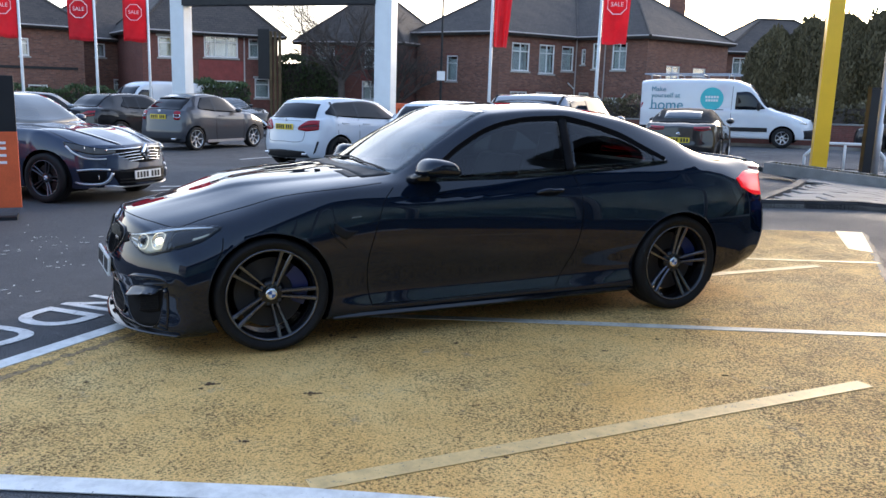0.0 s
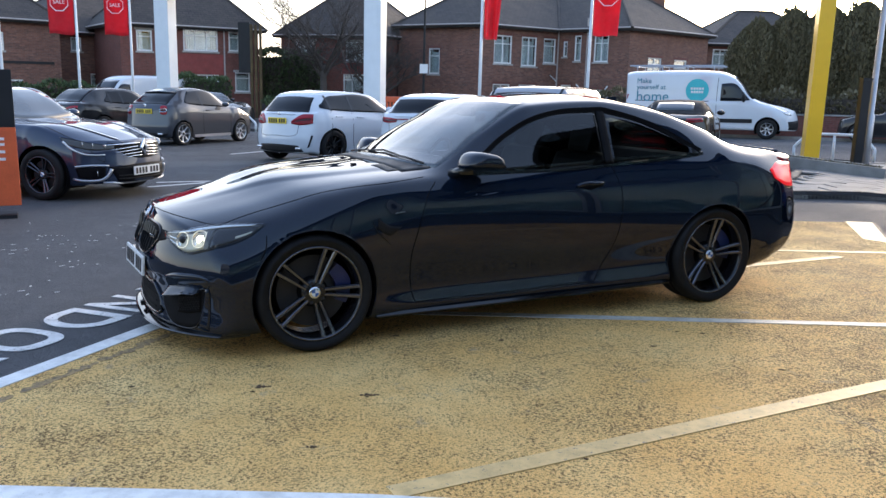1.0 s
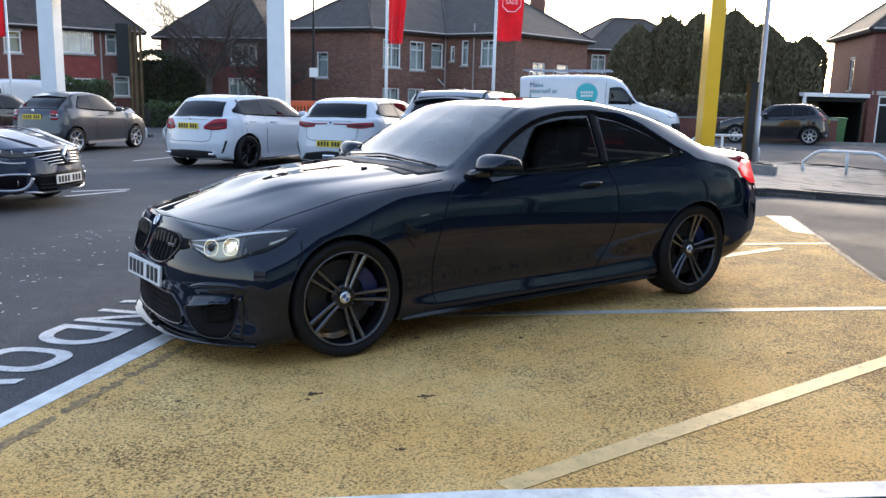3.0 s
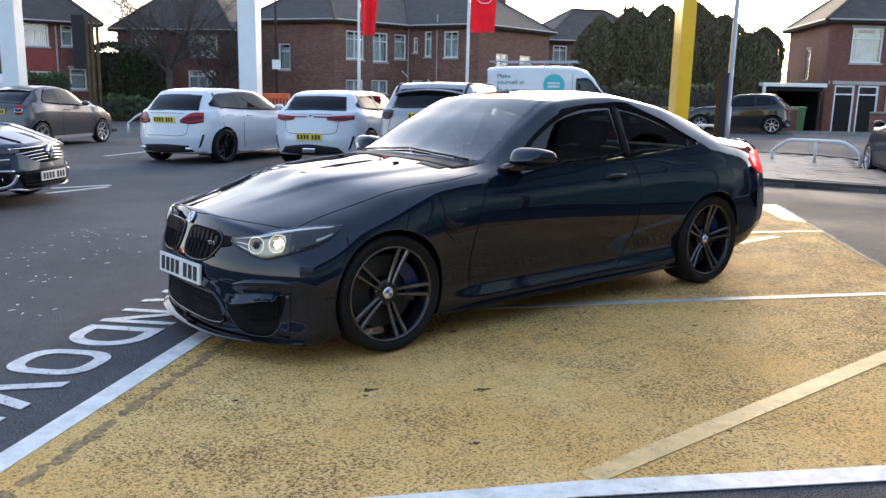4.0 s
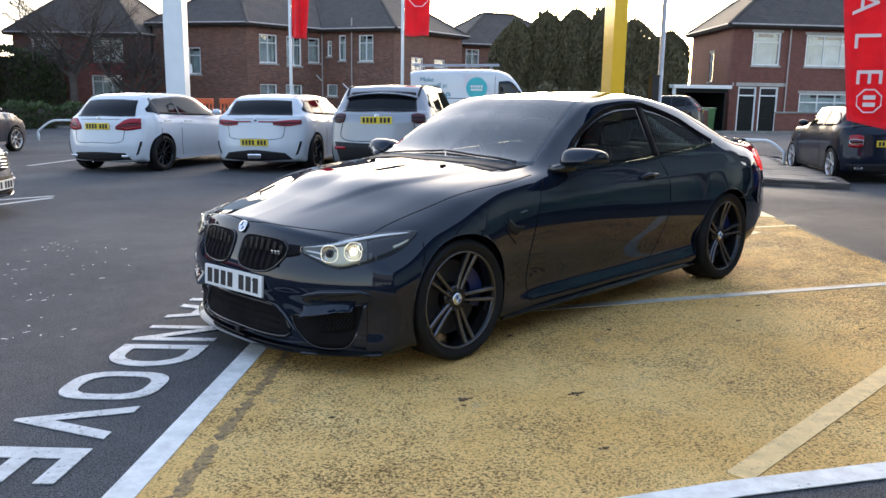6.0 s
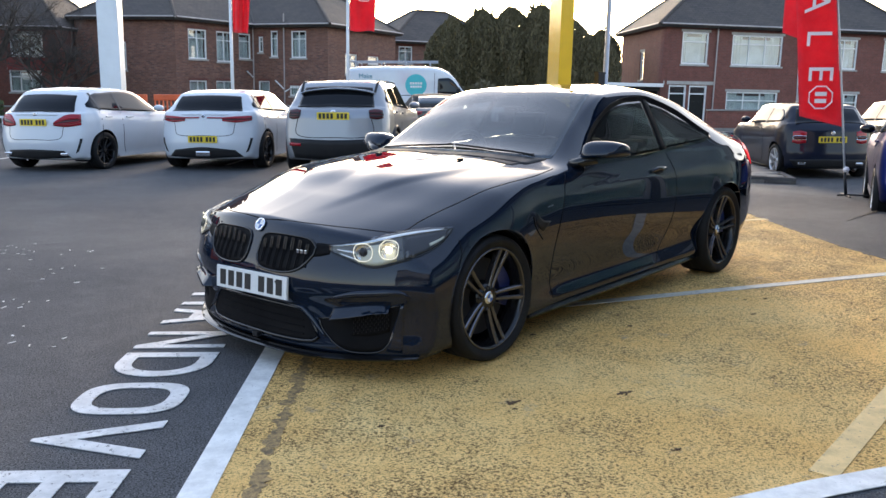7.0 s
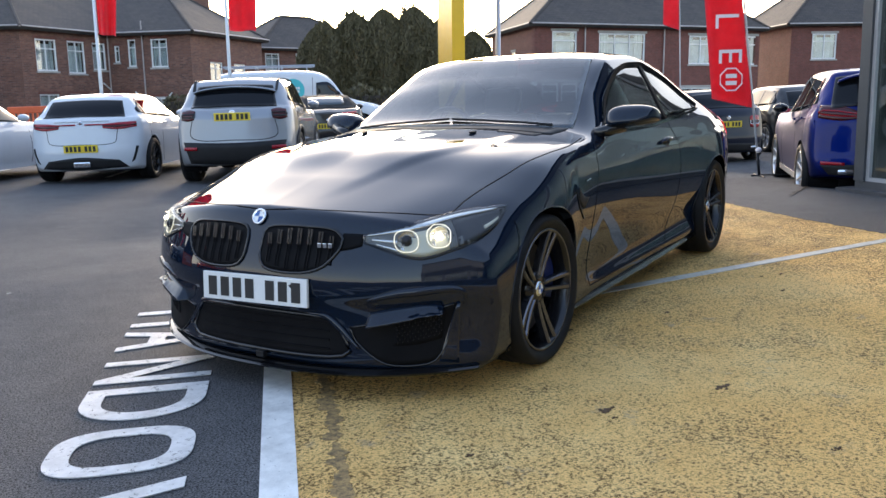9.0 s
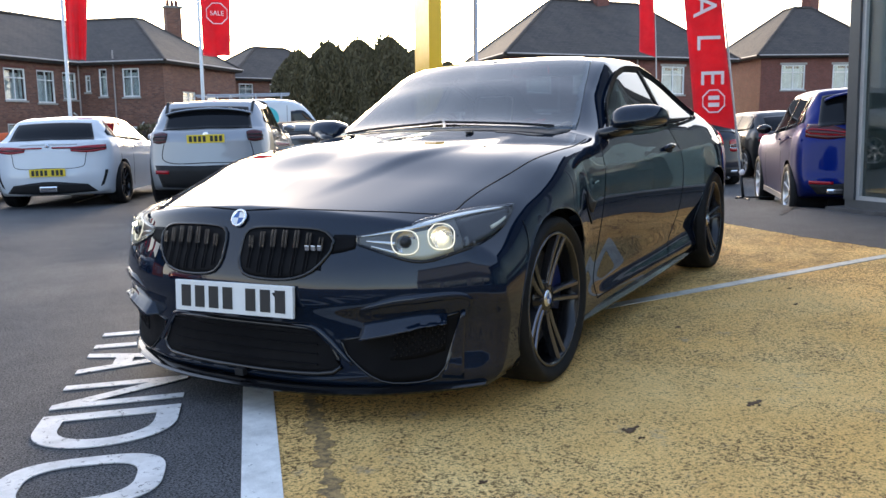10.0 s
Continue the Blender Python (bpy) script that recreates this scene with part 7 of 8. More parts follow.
def house(name, label, outline, eave, openings, brick, rise=2.8, inset=4.2, base=-0.45, chimneys=(), doors=None, bands=None, pipes=None, wastes=None):
    """A house over an anticlockwise outline; openings: for each wall number a list of (along, sill z, width, height, style)."""
    doors, bands, pipes = doors or {}, bands or {}, pipes or {}
    ob = thing(name, label, "house", upright(outline[0][0], outline[0][1]))
    o = Vector(outline[0])
    pts = [Vector(p) - o for p in outline]
    n = len(pts)
    for i in range(n):
        a, b = pts[i], pts[(i + 1) % n]
        L = (b - a).length
        m = Matrix.Translation((a.x, a.y, 0)) @ pose(0, 0, 0, 0, 0, math.degrees(math.atan2(b.y - a.y, b.x - a.x)))
        wins, drs = openings.get(i, []), doors.get(i, [])
        wins = [q for q in wins if q[0] > 0.05 and q[0] + q[2] < L - 0.05]
        part("wall", wall_bm(L, base, eave, [(x, z, w, h) for x, z, w, h, *_ in wins] + [(x, z, w, h) for x, z, w, h in drs]), brick, ob, m=m)
        for x, z, w, h, style in wins:
            window(ob, m @ Matrix.Translation((x, 0, z)), w, h, style)
            part("lintel", box_bm(x - .08, x + w + .08, -.012, .05, z + h + .004, z + h + .12), M_BRICK_RED if brick is M_BRICK else M_SILL, ob, m=m)
        for x, z, w, h in drs:
            door(ob, m @ Matrix.Translation((x, 0, z)), w, h)
        for x0, x1, z0, z1, mat_ in bands.get(i, []):
            part("render_panel", box_bm(x0, x1, -.03, .02, z0, z1), mat_, ob, m=m)
        for x, z0, z1 in pipes.get(i, []):
            part("drainpipe", tube_bm([(x, -.07, z0), (x, -.07, z1)], .04, 6), M_PIPE, ob, m=m)
        for line in (wastes or {}).get(i, []):
            waste_pipe(ob, m, line)
        part("gutter", tube_bm([(-.3, -.34, eave + .02), (L + .3, -.34, eave + .02)], .055, 6), M_PIPE, ob, m=m)
    eaves, ridge = offset_outline(pts, -.36), offset_outline(pts, inset)
    for i in range(n):
        a, b, c, d = eaves[i], eaves[(i + 1) % n], ridge[(i + 1) % n], ridge[i]
        along = (b - a).normalized()
        up = Vector((-along.y, along.x))
        slope = math.atan2(rise, inset + .36)
        m = Matrix.Translation((a.x, a.y, eave - .05)) @ pose(0, 0, 0, 0, 0, math.degrees(math.atan2(along.y, along.x))) @ pose(0, 0, 0, math.degrees(slope), 0, 0)
        inv = m.inverted()
        loc = [inv @ Vector((p.x, p.y, z)) for p, z in ((a, eave - .05), (b, eave - .05), (c, eave - .05 + rise), (d, eave - .05 + rise))]
        bm = bmesh.new()
        top = [bm.verts.new((p.x, p.y, .05)) for p in loc]
        low = [bm.verts.new((p.x, p.y, -.10)) for p in loc]
        bm.faces.new(top), bm.faces.new(low[::-1])
        for k in range(4):
            bm.faces.new((low[k], low[(k + 1) % 4], top[(k + 1) % 4], top[k]))
        part("roof_slope", bm, M_ROOF, ob, m=m)
        q0, q1 = Vector((a.x, a.y, eave)), Vector((d.x, d.y, eave + rise))
        part("hip_ridge", tube_bm([q0, q1], .09, 6), M_ROOF, ob)
        r0, r1 = Vector((d.x, d.y, eave + rise)), Vector((c.x, c.y, eave + rise))
        part("ridge_tile", tube_bm([r0, r1], .10, 6), M_ROOF, ob)
    bm = bmesh.new()
    top = [bm.verts.new((p.x, p.y, eave + rise - .06)) for p in ridge]
    for t in tessellate_polygon([[Vector((p.x, p.y, 0)) for p in ridge]]):
        bm.faces.new([top[i] for i in t])
    part("roof_top", bm, M_ROOF, ob)
    for x, y, z0, hgt in chimneys:
        c = Vector((x, y)) - o
        ch = part("chimney", box_bm(c.x - .45, c.x + .45, c.y - .3, c.y + .3, z0, z0 + hgt), brick, ob)
        part("chimney_cap", box_bm(c.x - .52, c.x + .52, c.y - .37, c.y + .37, z0 + hgt, z0 + hgt + .12), M_CONCRETE, ch)
        for k in (-.25, 0, .25):
            part("chimney_pot", lathe_bm([(.09, 0), (.11, .08), (.085, .38), (.07, .38)], 12, "Z"), M_BRICK_RED, ch, m=Matrix.Translation((c.x + k, c.y, z0 + hgt + .12)))
    return ob


house("flat_block", "two-storey sooty red brick flats with hipped roof behind a hedge", [(-3.96, 47.70), (0.59, 44.48), (4.91, 47.93), (8.20, 44.52), (13.65, 49.66), (10.54, 57.92), (-0.97, 57.97)], 5.0,
      {0: [(2.10, 2.46, .75, 1.36, "one")], 1: [(.84, 3.08, 1.26, 1.46, "two"), (2.78, 3.0, 1.12, 1.54, "two"), (4.42, 3.2, .92, 1.33, "one"), (.84, 1.30, 1.2, .72, "two"), (2.68, 1.28, 1.24, .74, "two")],
       2: [(.35, 3.58, .30, .83, "one"), (1.14, 3.35, .46, 1.36, "one"), (2.46, 3.3, .95, 1.40, "two"), (.30, 1.4, .72, .66, "one"), (2.33, 1.30, 1.0, .55, "two")],
       3: [(1.73, 2.5, 1.27, 1.1, "two"), (4.2, 3.12, 1.26, .45, "one")]}, M_BRICK, rise=2.65, inset=4.0,
      chimneys=((-0.01, 50.71, 7.0, 1.7), (11.58, 54.37, 6.9, 2.0)), pipes={1: [(5.45, -.3, 4.95)], 2: [(2.05, -.3, 5.6)]},
      wastes={1: [[(4.95, 2.55), (5.40, 2.25)]], 2: [[(1.45, 2.10), (2.05, 1.62)], [(2.05, 1.50), (2.45, 1.72), (3.30, 1.76), (3.55, 2.05)], [(3.3, 1.30), (4.5, 1.32)]]})
house("terrace_house", "lower brick terrace with wide white windows beside the flats", [(14.14, 51.44), (22.29, 52.35), (21.60, 58.89), (13.56, 58.28)], 4.45,
      {0: [(.35, 3.12, .95, 1.05, "two"), (2.42, 3.2, .6, 1.0, "one"), (4.2, 3.1, 1.4, 1.05, "two")]}, M_BRICK, rise=2.2, inset=3.0)
house("semi_detached_house", "red brick semi-detached house with two dark front doors", [(21.94, 34.55), (35.35, 32.21), (37.73, 40.10), (24.71, 42.13)], 4.5,
      {0: [(.95, 2.70, 1.38, 1.50, "one"), (3.58, 2.70, 2.72, 1.44, "three"), (9.0, 2.65, 1.5, 1.45, "two"), (12.0, 2.62, 1.43, 1.5, "two"), (3.48, .05, 2.80, 1.40, "three"), (8.6, .05, 2.2, 1.4, "three")],
       3: [(4.0, 1.95, .75, 1.42, "one")]}, M_BRICK_RED, rise=3.3, inset=3.9, doors={0: [(.42, -.45, .92, 2.16), (1.48, -.45, .94, 2.16)]},
      bands={0: [(.1, 2.75, 1.74, 1.90, M_SILL)]}, chimneys=((30.17, 37.06, 7.4, 1.7),), pipes={0: [(2.75, -.4, 4.5), (7.4, -.4, 4.5)]})
house("semi_detached_house", "dark red brick house with a steep hipped roof", [(38.57, 32.66), (45.19, 28.74), (49.52, 35.54), (42.72, 39.87)], 4.6,
      {0: [(1.2, 2.7, 1.4, 1.4, "two"), (4.2, 2.7, 1.6, 1.4, "two")]}, M_BRICK_RED, rise=3.1, inset=3.4, chimneys=((44.63, 33.77, 7.2, 1.5),))
house("semi_detached_house", "brick house with a red-painted panel under its bay window", [(-16.89, 41.01), (-11.11, 44.74), (-14.81, 51.12), (-21.02, 46.91)], 4.5,
      {0: [(.75, 3.25, .75, 1.0, "one"), (3.0, 3.35, 1.75, 1.08, "three"), (5.3, 3.40, 1.05, .98, "two"), (3.0, 1.0, 1.75, 1.2, "three"), (5.6, 1.35, .8, 1.0, "one")]}, M_BRICK_RED, rise=3.4, inset=3.2,
      bands={0: [(2.7, 5.0, 2.2, 3.2, M_RENDER_RED)]}, pipes={0: [(5.05, 0, 4.4)]})
house("semi_detached_house", "brick house with red-painted panel half hidden by a bare tree", [(-10.81, 48.83), (-4.73, 46.33), (-2.35, 52.03), (-8.60, 55.33)], 4.5,
      {0: [(1.0, 3.2, 1.3, 1.0, "two"), (4.25, 3.16, 1.6, 1.02, "three"), (4.1, 1.40, 1.6, 1.05, "three"), (1.0, 1.2, 1.3, 1.1, "two")]}, M_BRICK_RED, rise=3.0, inset=3.0,
      bands={0: [(4.05, 5.9, 2.45, 3.06, M_RENDER_RED)]}, chimneys=((-6.42, 50.72, 6.6, 1.5),))
house("terrace_house", "brown brick house with a slate roof and small windows", [(-21.75, 44.14), (-17.48, 49.75), (-22.63, 55.00), (-27.94, 48.74)], 4.3,
      {0: [(1.0, 3.35, .6, .72, "one"), (2.4, 3.35, .5, .72, "one"), (4.2, 3.35, .6, .72, "one"), (2.0, 1.2, 1.2, 1.0, "two")]}, M_BRICK, rise=2.5, inset=3.0, chimneys=((-22.89, 49.50, 6.2, 1.4),))
house("terrace_house", "sooty brick house with a flat porch roof", [(-26.53, 36.16), (-20.44, 42.28), (-25.01, 47.10), (-31.29, 41.39)], 4.6,
      {0: [(3.5, 3.0, .5, 1.1, "one"), (5.6, 3.15, .45, .85, "one"), (1.2, 3.0, 1.1, 1.1, "two")]}, M_BRICK, rise=2.8, inset=3.2, doors={0: [(5.9, -.4, .9, 2.2)]},
      bands={0: [(4.0, 8.3, 2.55, 2.68, M_DARKSTEEL)]})


# car shelter beside the brick semi, the far pavement and garden walls
def far(u, s):
    p = ROAD_AT + ROAD_DIR * u + ROAD_OUT * s
    return p.x, p.y


shelter = thing("car_shelter", "open car shelter with a white flat roof beside the house", "carport", upright(20.08, 33.34, -.42, -9.7))
part("shelter_roof", box_bm(-1.75, 1.0, 0, 4.5, 2.02, 2.18, .02), M_UPVC, shelter)
# near-black back and side panels hold the deep shade under the roof
part("shelter_back", box_bm(-1.75, 1.0, 4.3, 4.5, 0, 2.0), M_DARKWOOD, shelter)
part("shelter_side", box_bm(.90, .98, .5, 4.28, 0, 2.0), M_DARKWOOD, shelter)
part("roof_beam", box_bm(-1.70, .95, .25, .35, 1.84, 2.015), M_DARKWOOD, shelter)
for x in (-1.65,):
    part("shelter_post", box_bm(x - .06, x + .06, .1, .22, 0, 2.03), M_UPVC, shelter)
pave = thing("far_pavement", "grey pavement with a kerb across the road", "pavement", kind="structure")
verts, faces = [], []
for u in range(-70, 71, 5):
    for s, dz in ((9.4, 0.0), (9.4, .11), (11.6, .11), (11.6, 0.0)):
        x, y = far(u, s)
        verts.append((x, y, ground_z(x, y) + dz))
for i in range(28):
    for k in range(3):
        a = 4 * i + k
        faces.append((a, a + 4, a + 5, a + 1))
put("pavement_strip", mesh_of("pavement_strip", verts, faces, M_CONCRETE), pave)
kerb_pts = [far(u, -0.1) for u in (-13.0, -0.5, 4.0, 9.4)]
front_kerb = thing("forecourt_kerb", "low dark kerb along the forecourt's road edge", "kerb", kind="structure")
kerb_run(kerb_pts[:2], front_kerb, .10, .15, 1.2)
kerb_run(kerb_pts[2:], front_kerb, .10, .15, 1.2)


def low_wall(points, h, label):
    w = thing("garden_wall", label, "garden wall")
    for a, b in zip(points, points[1:]):
        a, b = Vector(a), Vector(b)
        z = min(ground_z(*a), ground_z(*b))
        m = Matrix.Translation((a.x, a.y, z)) @ pose(0, 0, 0, 0, 0, math.degrees(math.atan2(b.y - a.y, b.x - a.x)))
        L = (b - a).length
        part("wall_run", box_bm(0, L, -.11, .11, -.1, h), M_BRICK_RED, w, m=m)
        part("wall_coping", box_bm(-.02, L + .02, -.15, .15, h, h + .06, .01), M_CONCRETE, w, m=m)


low_wall([far(-10, 12), far(4, 12)], .85, "low red brick garden wall along the pavement")
low_wall([far(5.5, 12), far(21, 12)], .9, "low red brick garden wall below the hedge")
low_wall([far(23.5, 11.9), far(29, 11.9)], .8, "low brown garden wall beside the conifers")


# ---- plants ----
def sprays(name, spots, size, material, parent, seed, up=0.3):
    """Many small leafy cards at the given places, with outward directions."""
    r = random.Random(seed)
    verts, faces = [], []
    for p, nrm in spots:
        t = Vector((r.gauss(0, 1), r.gauss(0, 1), r.gauss(0, 1) + up)).normalized()
        d = (nrm * .8 + t * .7 + Vector((0, 0, up))).normalized()
        s = d.cross(Vector((r.gauss(0, 1), r.gauss(0, 1), r.gauss(0, 1)))).normalized()
        k = size * r.uniform(.6, 1.5)
        b = len(verts)
        verts += [p - s * k * .28, p + s * k * .28, p + d * k * .75 + s * k * .22, p + d * k * 1.1, p + d * k * .6 - s * k * .30]
        faces.append((b, b + 1, b + 2, b + 3, b + 4))
    return put(name, mesh_of(name, verts, faces, material), parent)


def hedge(points, h, deep, label, seed, density=230, leaves=None):
    r = random.Random(seed)
    ob = thing("hedge", label, "hedge")
    core = bmesh.new()
    spots = []
    for a, b in zip(points, points[1:]):
        a, b = Vector(a), Vector(b)
        L, d = (b - a).length, (b - a).normalized()
        nrm = Vector((-d.y, d.x))
        z = min(ground_z(*a), ground_z(*b)) - .05
        q = [a - nrm * deep * .40, b - nrm * deep * .40, b + nrm * deep * .40, a + nrm * deep * .40]
        slab_bm([tuple(v) for v in q], z, z + h * .93, core)
        for i in range(int(L * (h * 2 + deep) * density)):
            u, t = r.random() * L, r.random() * (2 * h + deep)
            bulge = .10 * math.sin(u * 2.1 + seed) + .07 * math.sin(u * 5.3)
            if t < h or t > h + deep:
                side = -1 if t < h else 1
                zz = t if t < h else t - h - deep
                p = a + d * u + nrm * side * (deep / 2 + bulge * .5 + r.gauss(0, .05))
                spots.append((Vector((p.x, p.y, z + zz * (1 + bulge * .4))), Vector((nrm.x * side, nrm.y * side, .2))))
            else:
                p = a + d * u + nrm * (t - h - deep / 2)
                spots.append((Vector((p.x, p.y, z + h + bulge + r.gauss(0, .05))), Vector((0, 0, 1))))
    part("hedge_core", core, M_BARK, ob)
    sprays("hedge_leaves", spots, .115, leaves or M_HEDGE, ob, seed)
    return ob


def conifer(x, y, h, rad, seed):
    r = random.Random(seed)
    z0 = ground_z(x, y)
    ob = thing("conifer_tree", "tall dark green columnar conifer in a dense row", "tree", upright(x, y, z0), "conifers in a row")
    part("trunk", tube_bm([(0, 0, -.1), (0, 0, h * .5), (0, 0, h * .93)], [.14, .09, .02], 8), M_BARK, ob, smooth=True)
    spots = []
    tips = [(r.uniform(0, 2 * math.pi), r.uniform(.15, .62) * rad, h * r.uniform(.86, .97)) for _ in range(4)] + [(0, 0, h * .97)]
    for i in range(22000):
        zz = r.random() ** .85
        prof = min(1.0, .80 + .5 * zz) * (1 - max(0, (zz - .66) / .36) ** 2.4)
        a = r.uniform(0, 2 * math.pi)
        lump = 1 + .13 * math.sin(3 * a + 5 * zz + seed) + .09 * math.sin(7 * a - 9 * zz)
        q = rad * max(prof, .05) * lump * (.78 + .26 * r.random() ** .5)
        p = Vector((q * math.cos(a), q * math.sin(a), zz * h * .97))
        spots.append((p, Vector((math.cos(a) * .5, math.sin(a) * .5, .8))))
    for a, d, top in tips:
        for k in range(170):
            u = r.random()
            w = .42 * (1 - u) + .02
            p = Vector((d * math.cos(a) + r.gauss(0, w * .5), d * math.sin(a) + r.gauss(0, w * .5), top * (.80 + .24 * u)))
            spots.append((p, Vector((0, 0, 1))))
    sprays("crown", spots, .090, M_CONIFER, ob, seed, up=1.5)
    bm = lathe_bm([(.02, h * .93), (rad * .50, h * .82), (rad * .80, h * .62), (rad * .78, h * .25), (rad * .6, .05)], 14, "Z")
    for v in bm.verts:
        v.co.x, v.co.y = v.co.x * r.uniform(.85, 1.1), v.co.y * r.uniform(.85, 1.1)
    part("inner_foliage", bm, M_CONIFER, ob)
    return ob


for i, (x, y, h, w) in enumerate(((12.49, 37.90, 5.2, 1.05), (13.77, 37.44, 5.6, 1.1), (14.94, 36.79, 5.7, 1.15), (16.22, 36.23, 5.8, 1.1), (17.39, 35.67, 5.2, 1.15), (18.57, 35.11, 4.4, 1.0), (14.53, 38.61, 5.4, 1.1), (16.98, 37.49, 5.7, 1.1), (21.5, 39.3, 5.0, 1.0))):
    conifer(x, y, h, w, 40 + i)


def bare_tree(x, y, h, seed, label):
    r = random.Random(seed)
    ob = thing("bare_tree", label, "tree", upright(x, y, ground_z(x, y)))
    trunk = tube_bm([(0, 0, -.1), (.05, .03, h * .16), (.02, .08, h * .30)], [.24, .18, .15], 9)
    part("trunk", trunk, M_BARK, ob, smooth=True)
    crown = bmesh.new()

    def grow(p, d, length, rad, level):
        pts, rr, q, dd = [p], [rad], p.copy(), d.copy()
        n = 4
        for i in range(n):
            dd = (dd + Vector((r.gauss(0, .16), r.gauss(0, .16), r.gauss(.05, .10)))).normalized()
            q = q + dd * length / n
            pts.append(q.copy()), rr.append(rad * (1 - .55 * (i + 1) / n))
        tube_bm(pts, rr, 6 if level < 2 else (4 if level < 4 else 3), bm=crown)
        if level < 5:
            for k in range(5 if level < 2 else 4 if level < 4 else 3):
                i = r.randint(1, n)
                side = Vector((r.gauss(0, 1), r.gauss(0, 1), r.gauss(.25, .6))).normalized()
                grow(pts[i], (dd * .55 + side * .75).normalized(), length * r.uniform(.52, .78), rr[i] * .68, level + 1)
    for k in range(6):
        a = 2 * math.pi * k / 6 + r.uniform(-.3, .3)
        grow(Vector((.02, .08, h * r.uniform(.20, .30))), Vector((math.cos(a), math.sin(a), r.uniform(.8, 1.5))).normalized(), h * .34, .085, 0)
    part("crown", crown, M_BARK, ob)
    return ob


bare_tree(-7.40, 42.76, 9.6, 3, "leafless spreading garden tree with many fine twigs")
bare_tree(-4.73, 44.13, 6.0, 9, "leafless garden tree with dense dark twigs")
hedge([far(6.5, 13), far(13, 13), far(18.6, 13)], 1.75, .8, "clipped dark olive hedge before the brick flats", 11, 140, M_CONIFER)
hedge([(-13.95, 37.56), (-11.10, 39.05)], 2.0, 1.2, "tall dark green garden hedge across the road", 12)
hedge([(-9.73, 39.97), (-6.87, 41.23)], 1.0, 1.0, "low dark straggly garden shrubs", 13)
hedge([(-20.56, 35.38), (-15.00, 38.61)], 1.6, 1.0, "green garden hedge along the far pavement", 14)

hedge([(-12.1, 45.9), (-8.6, 47.8)], 3.9, 1.8, "tall dark overgrown shrubs between the houses", 17)


# ---- posts, flags and other street things ----
gantry = thing("portal_frame", "white steel portal with a dark cross beam on the forecourt", "portal", upright(-5.6, 23.1, 0, math.degrees(math.atan2(-2.1, 6.12))))
for x in (-3.24, 3.24):
    part("portal_post", box_bm(x - .235, x + .235, -.18, .18, 0, 4.75, .012), M_WHITE, gantry)
    part("post_foot", box_bm(x - .32, x + .32, -.27, .27, 0, .03), M_GREYSTEEL, gantry)
part("cross_beam", box_bm(-3.02, 3.02, -.24, .16, 3.83, 4.70, .012), M_DARKSTEEL, gantry)


def stop_emblem(parent, c, sx, sz, out, size):
    """An eight-sided outline with the word inside."""
    ring = [c + (sx * math.cos(t) + sz * math.sin(t)) * size for t in np.linspace(math.pi / 8, 2 * math.pi + math.pi / 8, 8, endpoint=False)]
    part("emblem_outline", tube_bm(ring, size * .05, 5, True), M_FLAGWHITE, parent)
    me = text_mesh("sale_text", "SALE", M_FLAGWHITE, size * .42, .002)
    put("sale_text", me, parent, "white lettering", Matrix(((sx.x, sz.x, out.x, c.x + out.x * .012), (sx.y, sz.y, out.y, c.y + out.y * .012), (sx.z, sz.z, out.z, c.z + out.z * .012), (0, 0, 0, 1))))


def pole_flag(x, y, top, bottom, wide, turn, seed, furl=0.0):
    """A white pole with a hanging red flag; turn: degrees of the flag's plane."""
    ob = thing("flagpole", "white flagpole with a hanging red sale flag", "flag", upright(x, y, ground_z(x, y)), "red sale flags")
    part("pole", tube_bm([(0, 0, 0), (0, 0, 2), (0, 0, top + .25)], [.045, .04, .03], 10), M_WHITE, ob, smooth=True)
    part("pole_finial", lathe_bm([(.001, .06), (.04, .03), (.045, 0), (.03, -.02)], 12, "Z"), M_WHITE, ob, m=Matrix.Translation((0, 0, top + .27)))
    d = Vector((math.cos(radians(turn)), math.sin(radians(turn)), 0))
    nrm = Vector((-d.y, d.x, 0))
    n, k = 14, 12
    bm = bmesh.new()
    grid = []
    for i in range(n + 1):
        row = []
        for j in range(k + 1):
            u, v = i / n, j / k
            wave = .045 * math.sin(5.5 * u + 2.2 * v + seed) * u + furl * .16 * math.sin(11 * u + seed) * (.4 + .6 * v)
            p = d * (.05 + wide * u * (1 - furl * .55 * v)) + nrm * wave + Vector((0, 0, top - (top - bottom) * v - .10 * u * furl - .02 * math.sin(6 * u)))
            row.append(bm.verts.new(p))
        grid.append(row)
    for a, b in zip(grid, grid[1:]):
        for j in range(k):
            bm.faces.new((a[j], b[j], b[j + 1], a[j + 1]))
    bmesh.ops.solidify(bm, geom=bm.faces[:], thickness=.006)
    cloth = part("flag_cloth", bm, M_FLAG, ob, "hanging red cloth", smooth=True)
    if furl < .5:
        out = nrm if nrm.y < 0 else -nrm
        sx = d if d.cross(Vector((0, 0, 1))).dot(out) > 0 else -d
        c = d * (.05 + wide * .5) + Vector((0, 0, top - (top - bottom) * .50)) + out * .10
        stop_emblem(cloth, c, sx, Vector((0, 0, 1)), out, wide * .36)
    return ob


pole_flag(.17, 22.05, 4.60, 2.78, .50, -12, 1.0, .55)
pole_flag(2.76, 20.92, 4.60, 2.80, .66, -14, 2.4, .2)
pole_flag(-10.75, 26.9, 4.85, 3.05, .72, 186, 0.4)
pole_flag(-11.60, 25.04, 4.75, 2.95, .74, 186, 3.1)
pole_flag(-13.39, 24.12, 4.75, 2.95, .72, 186, 5.0)


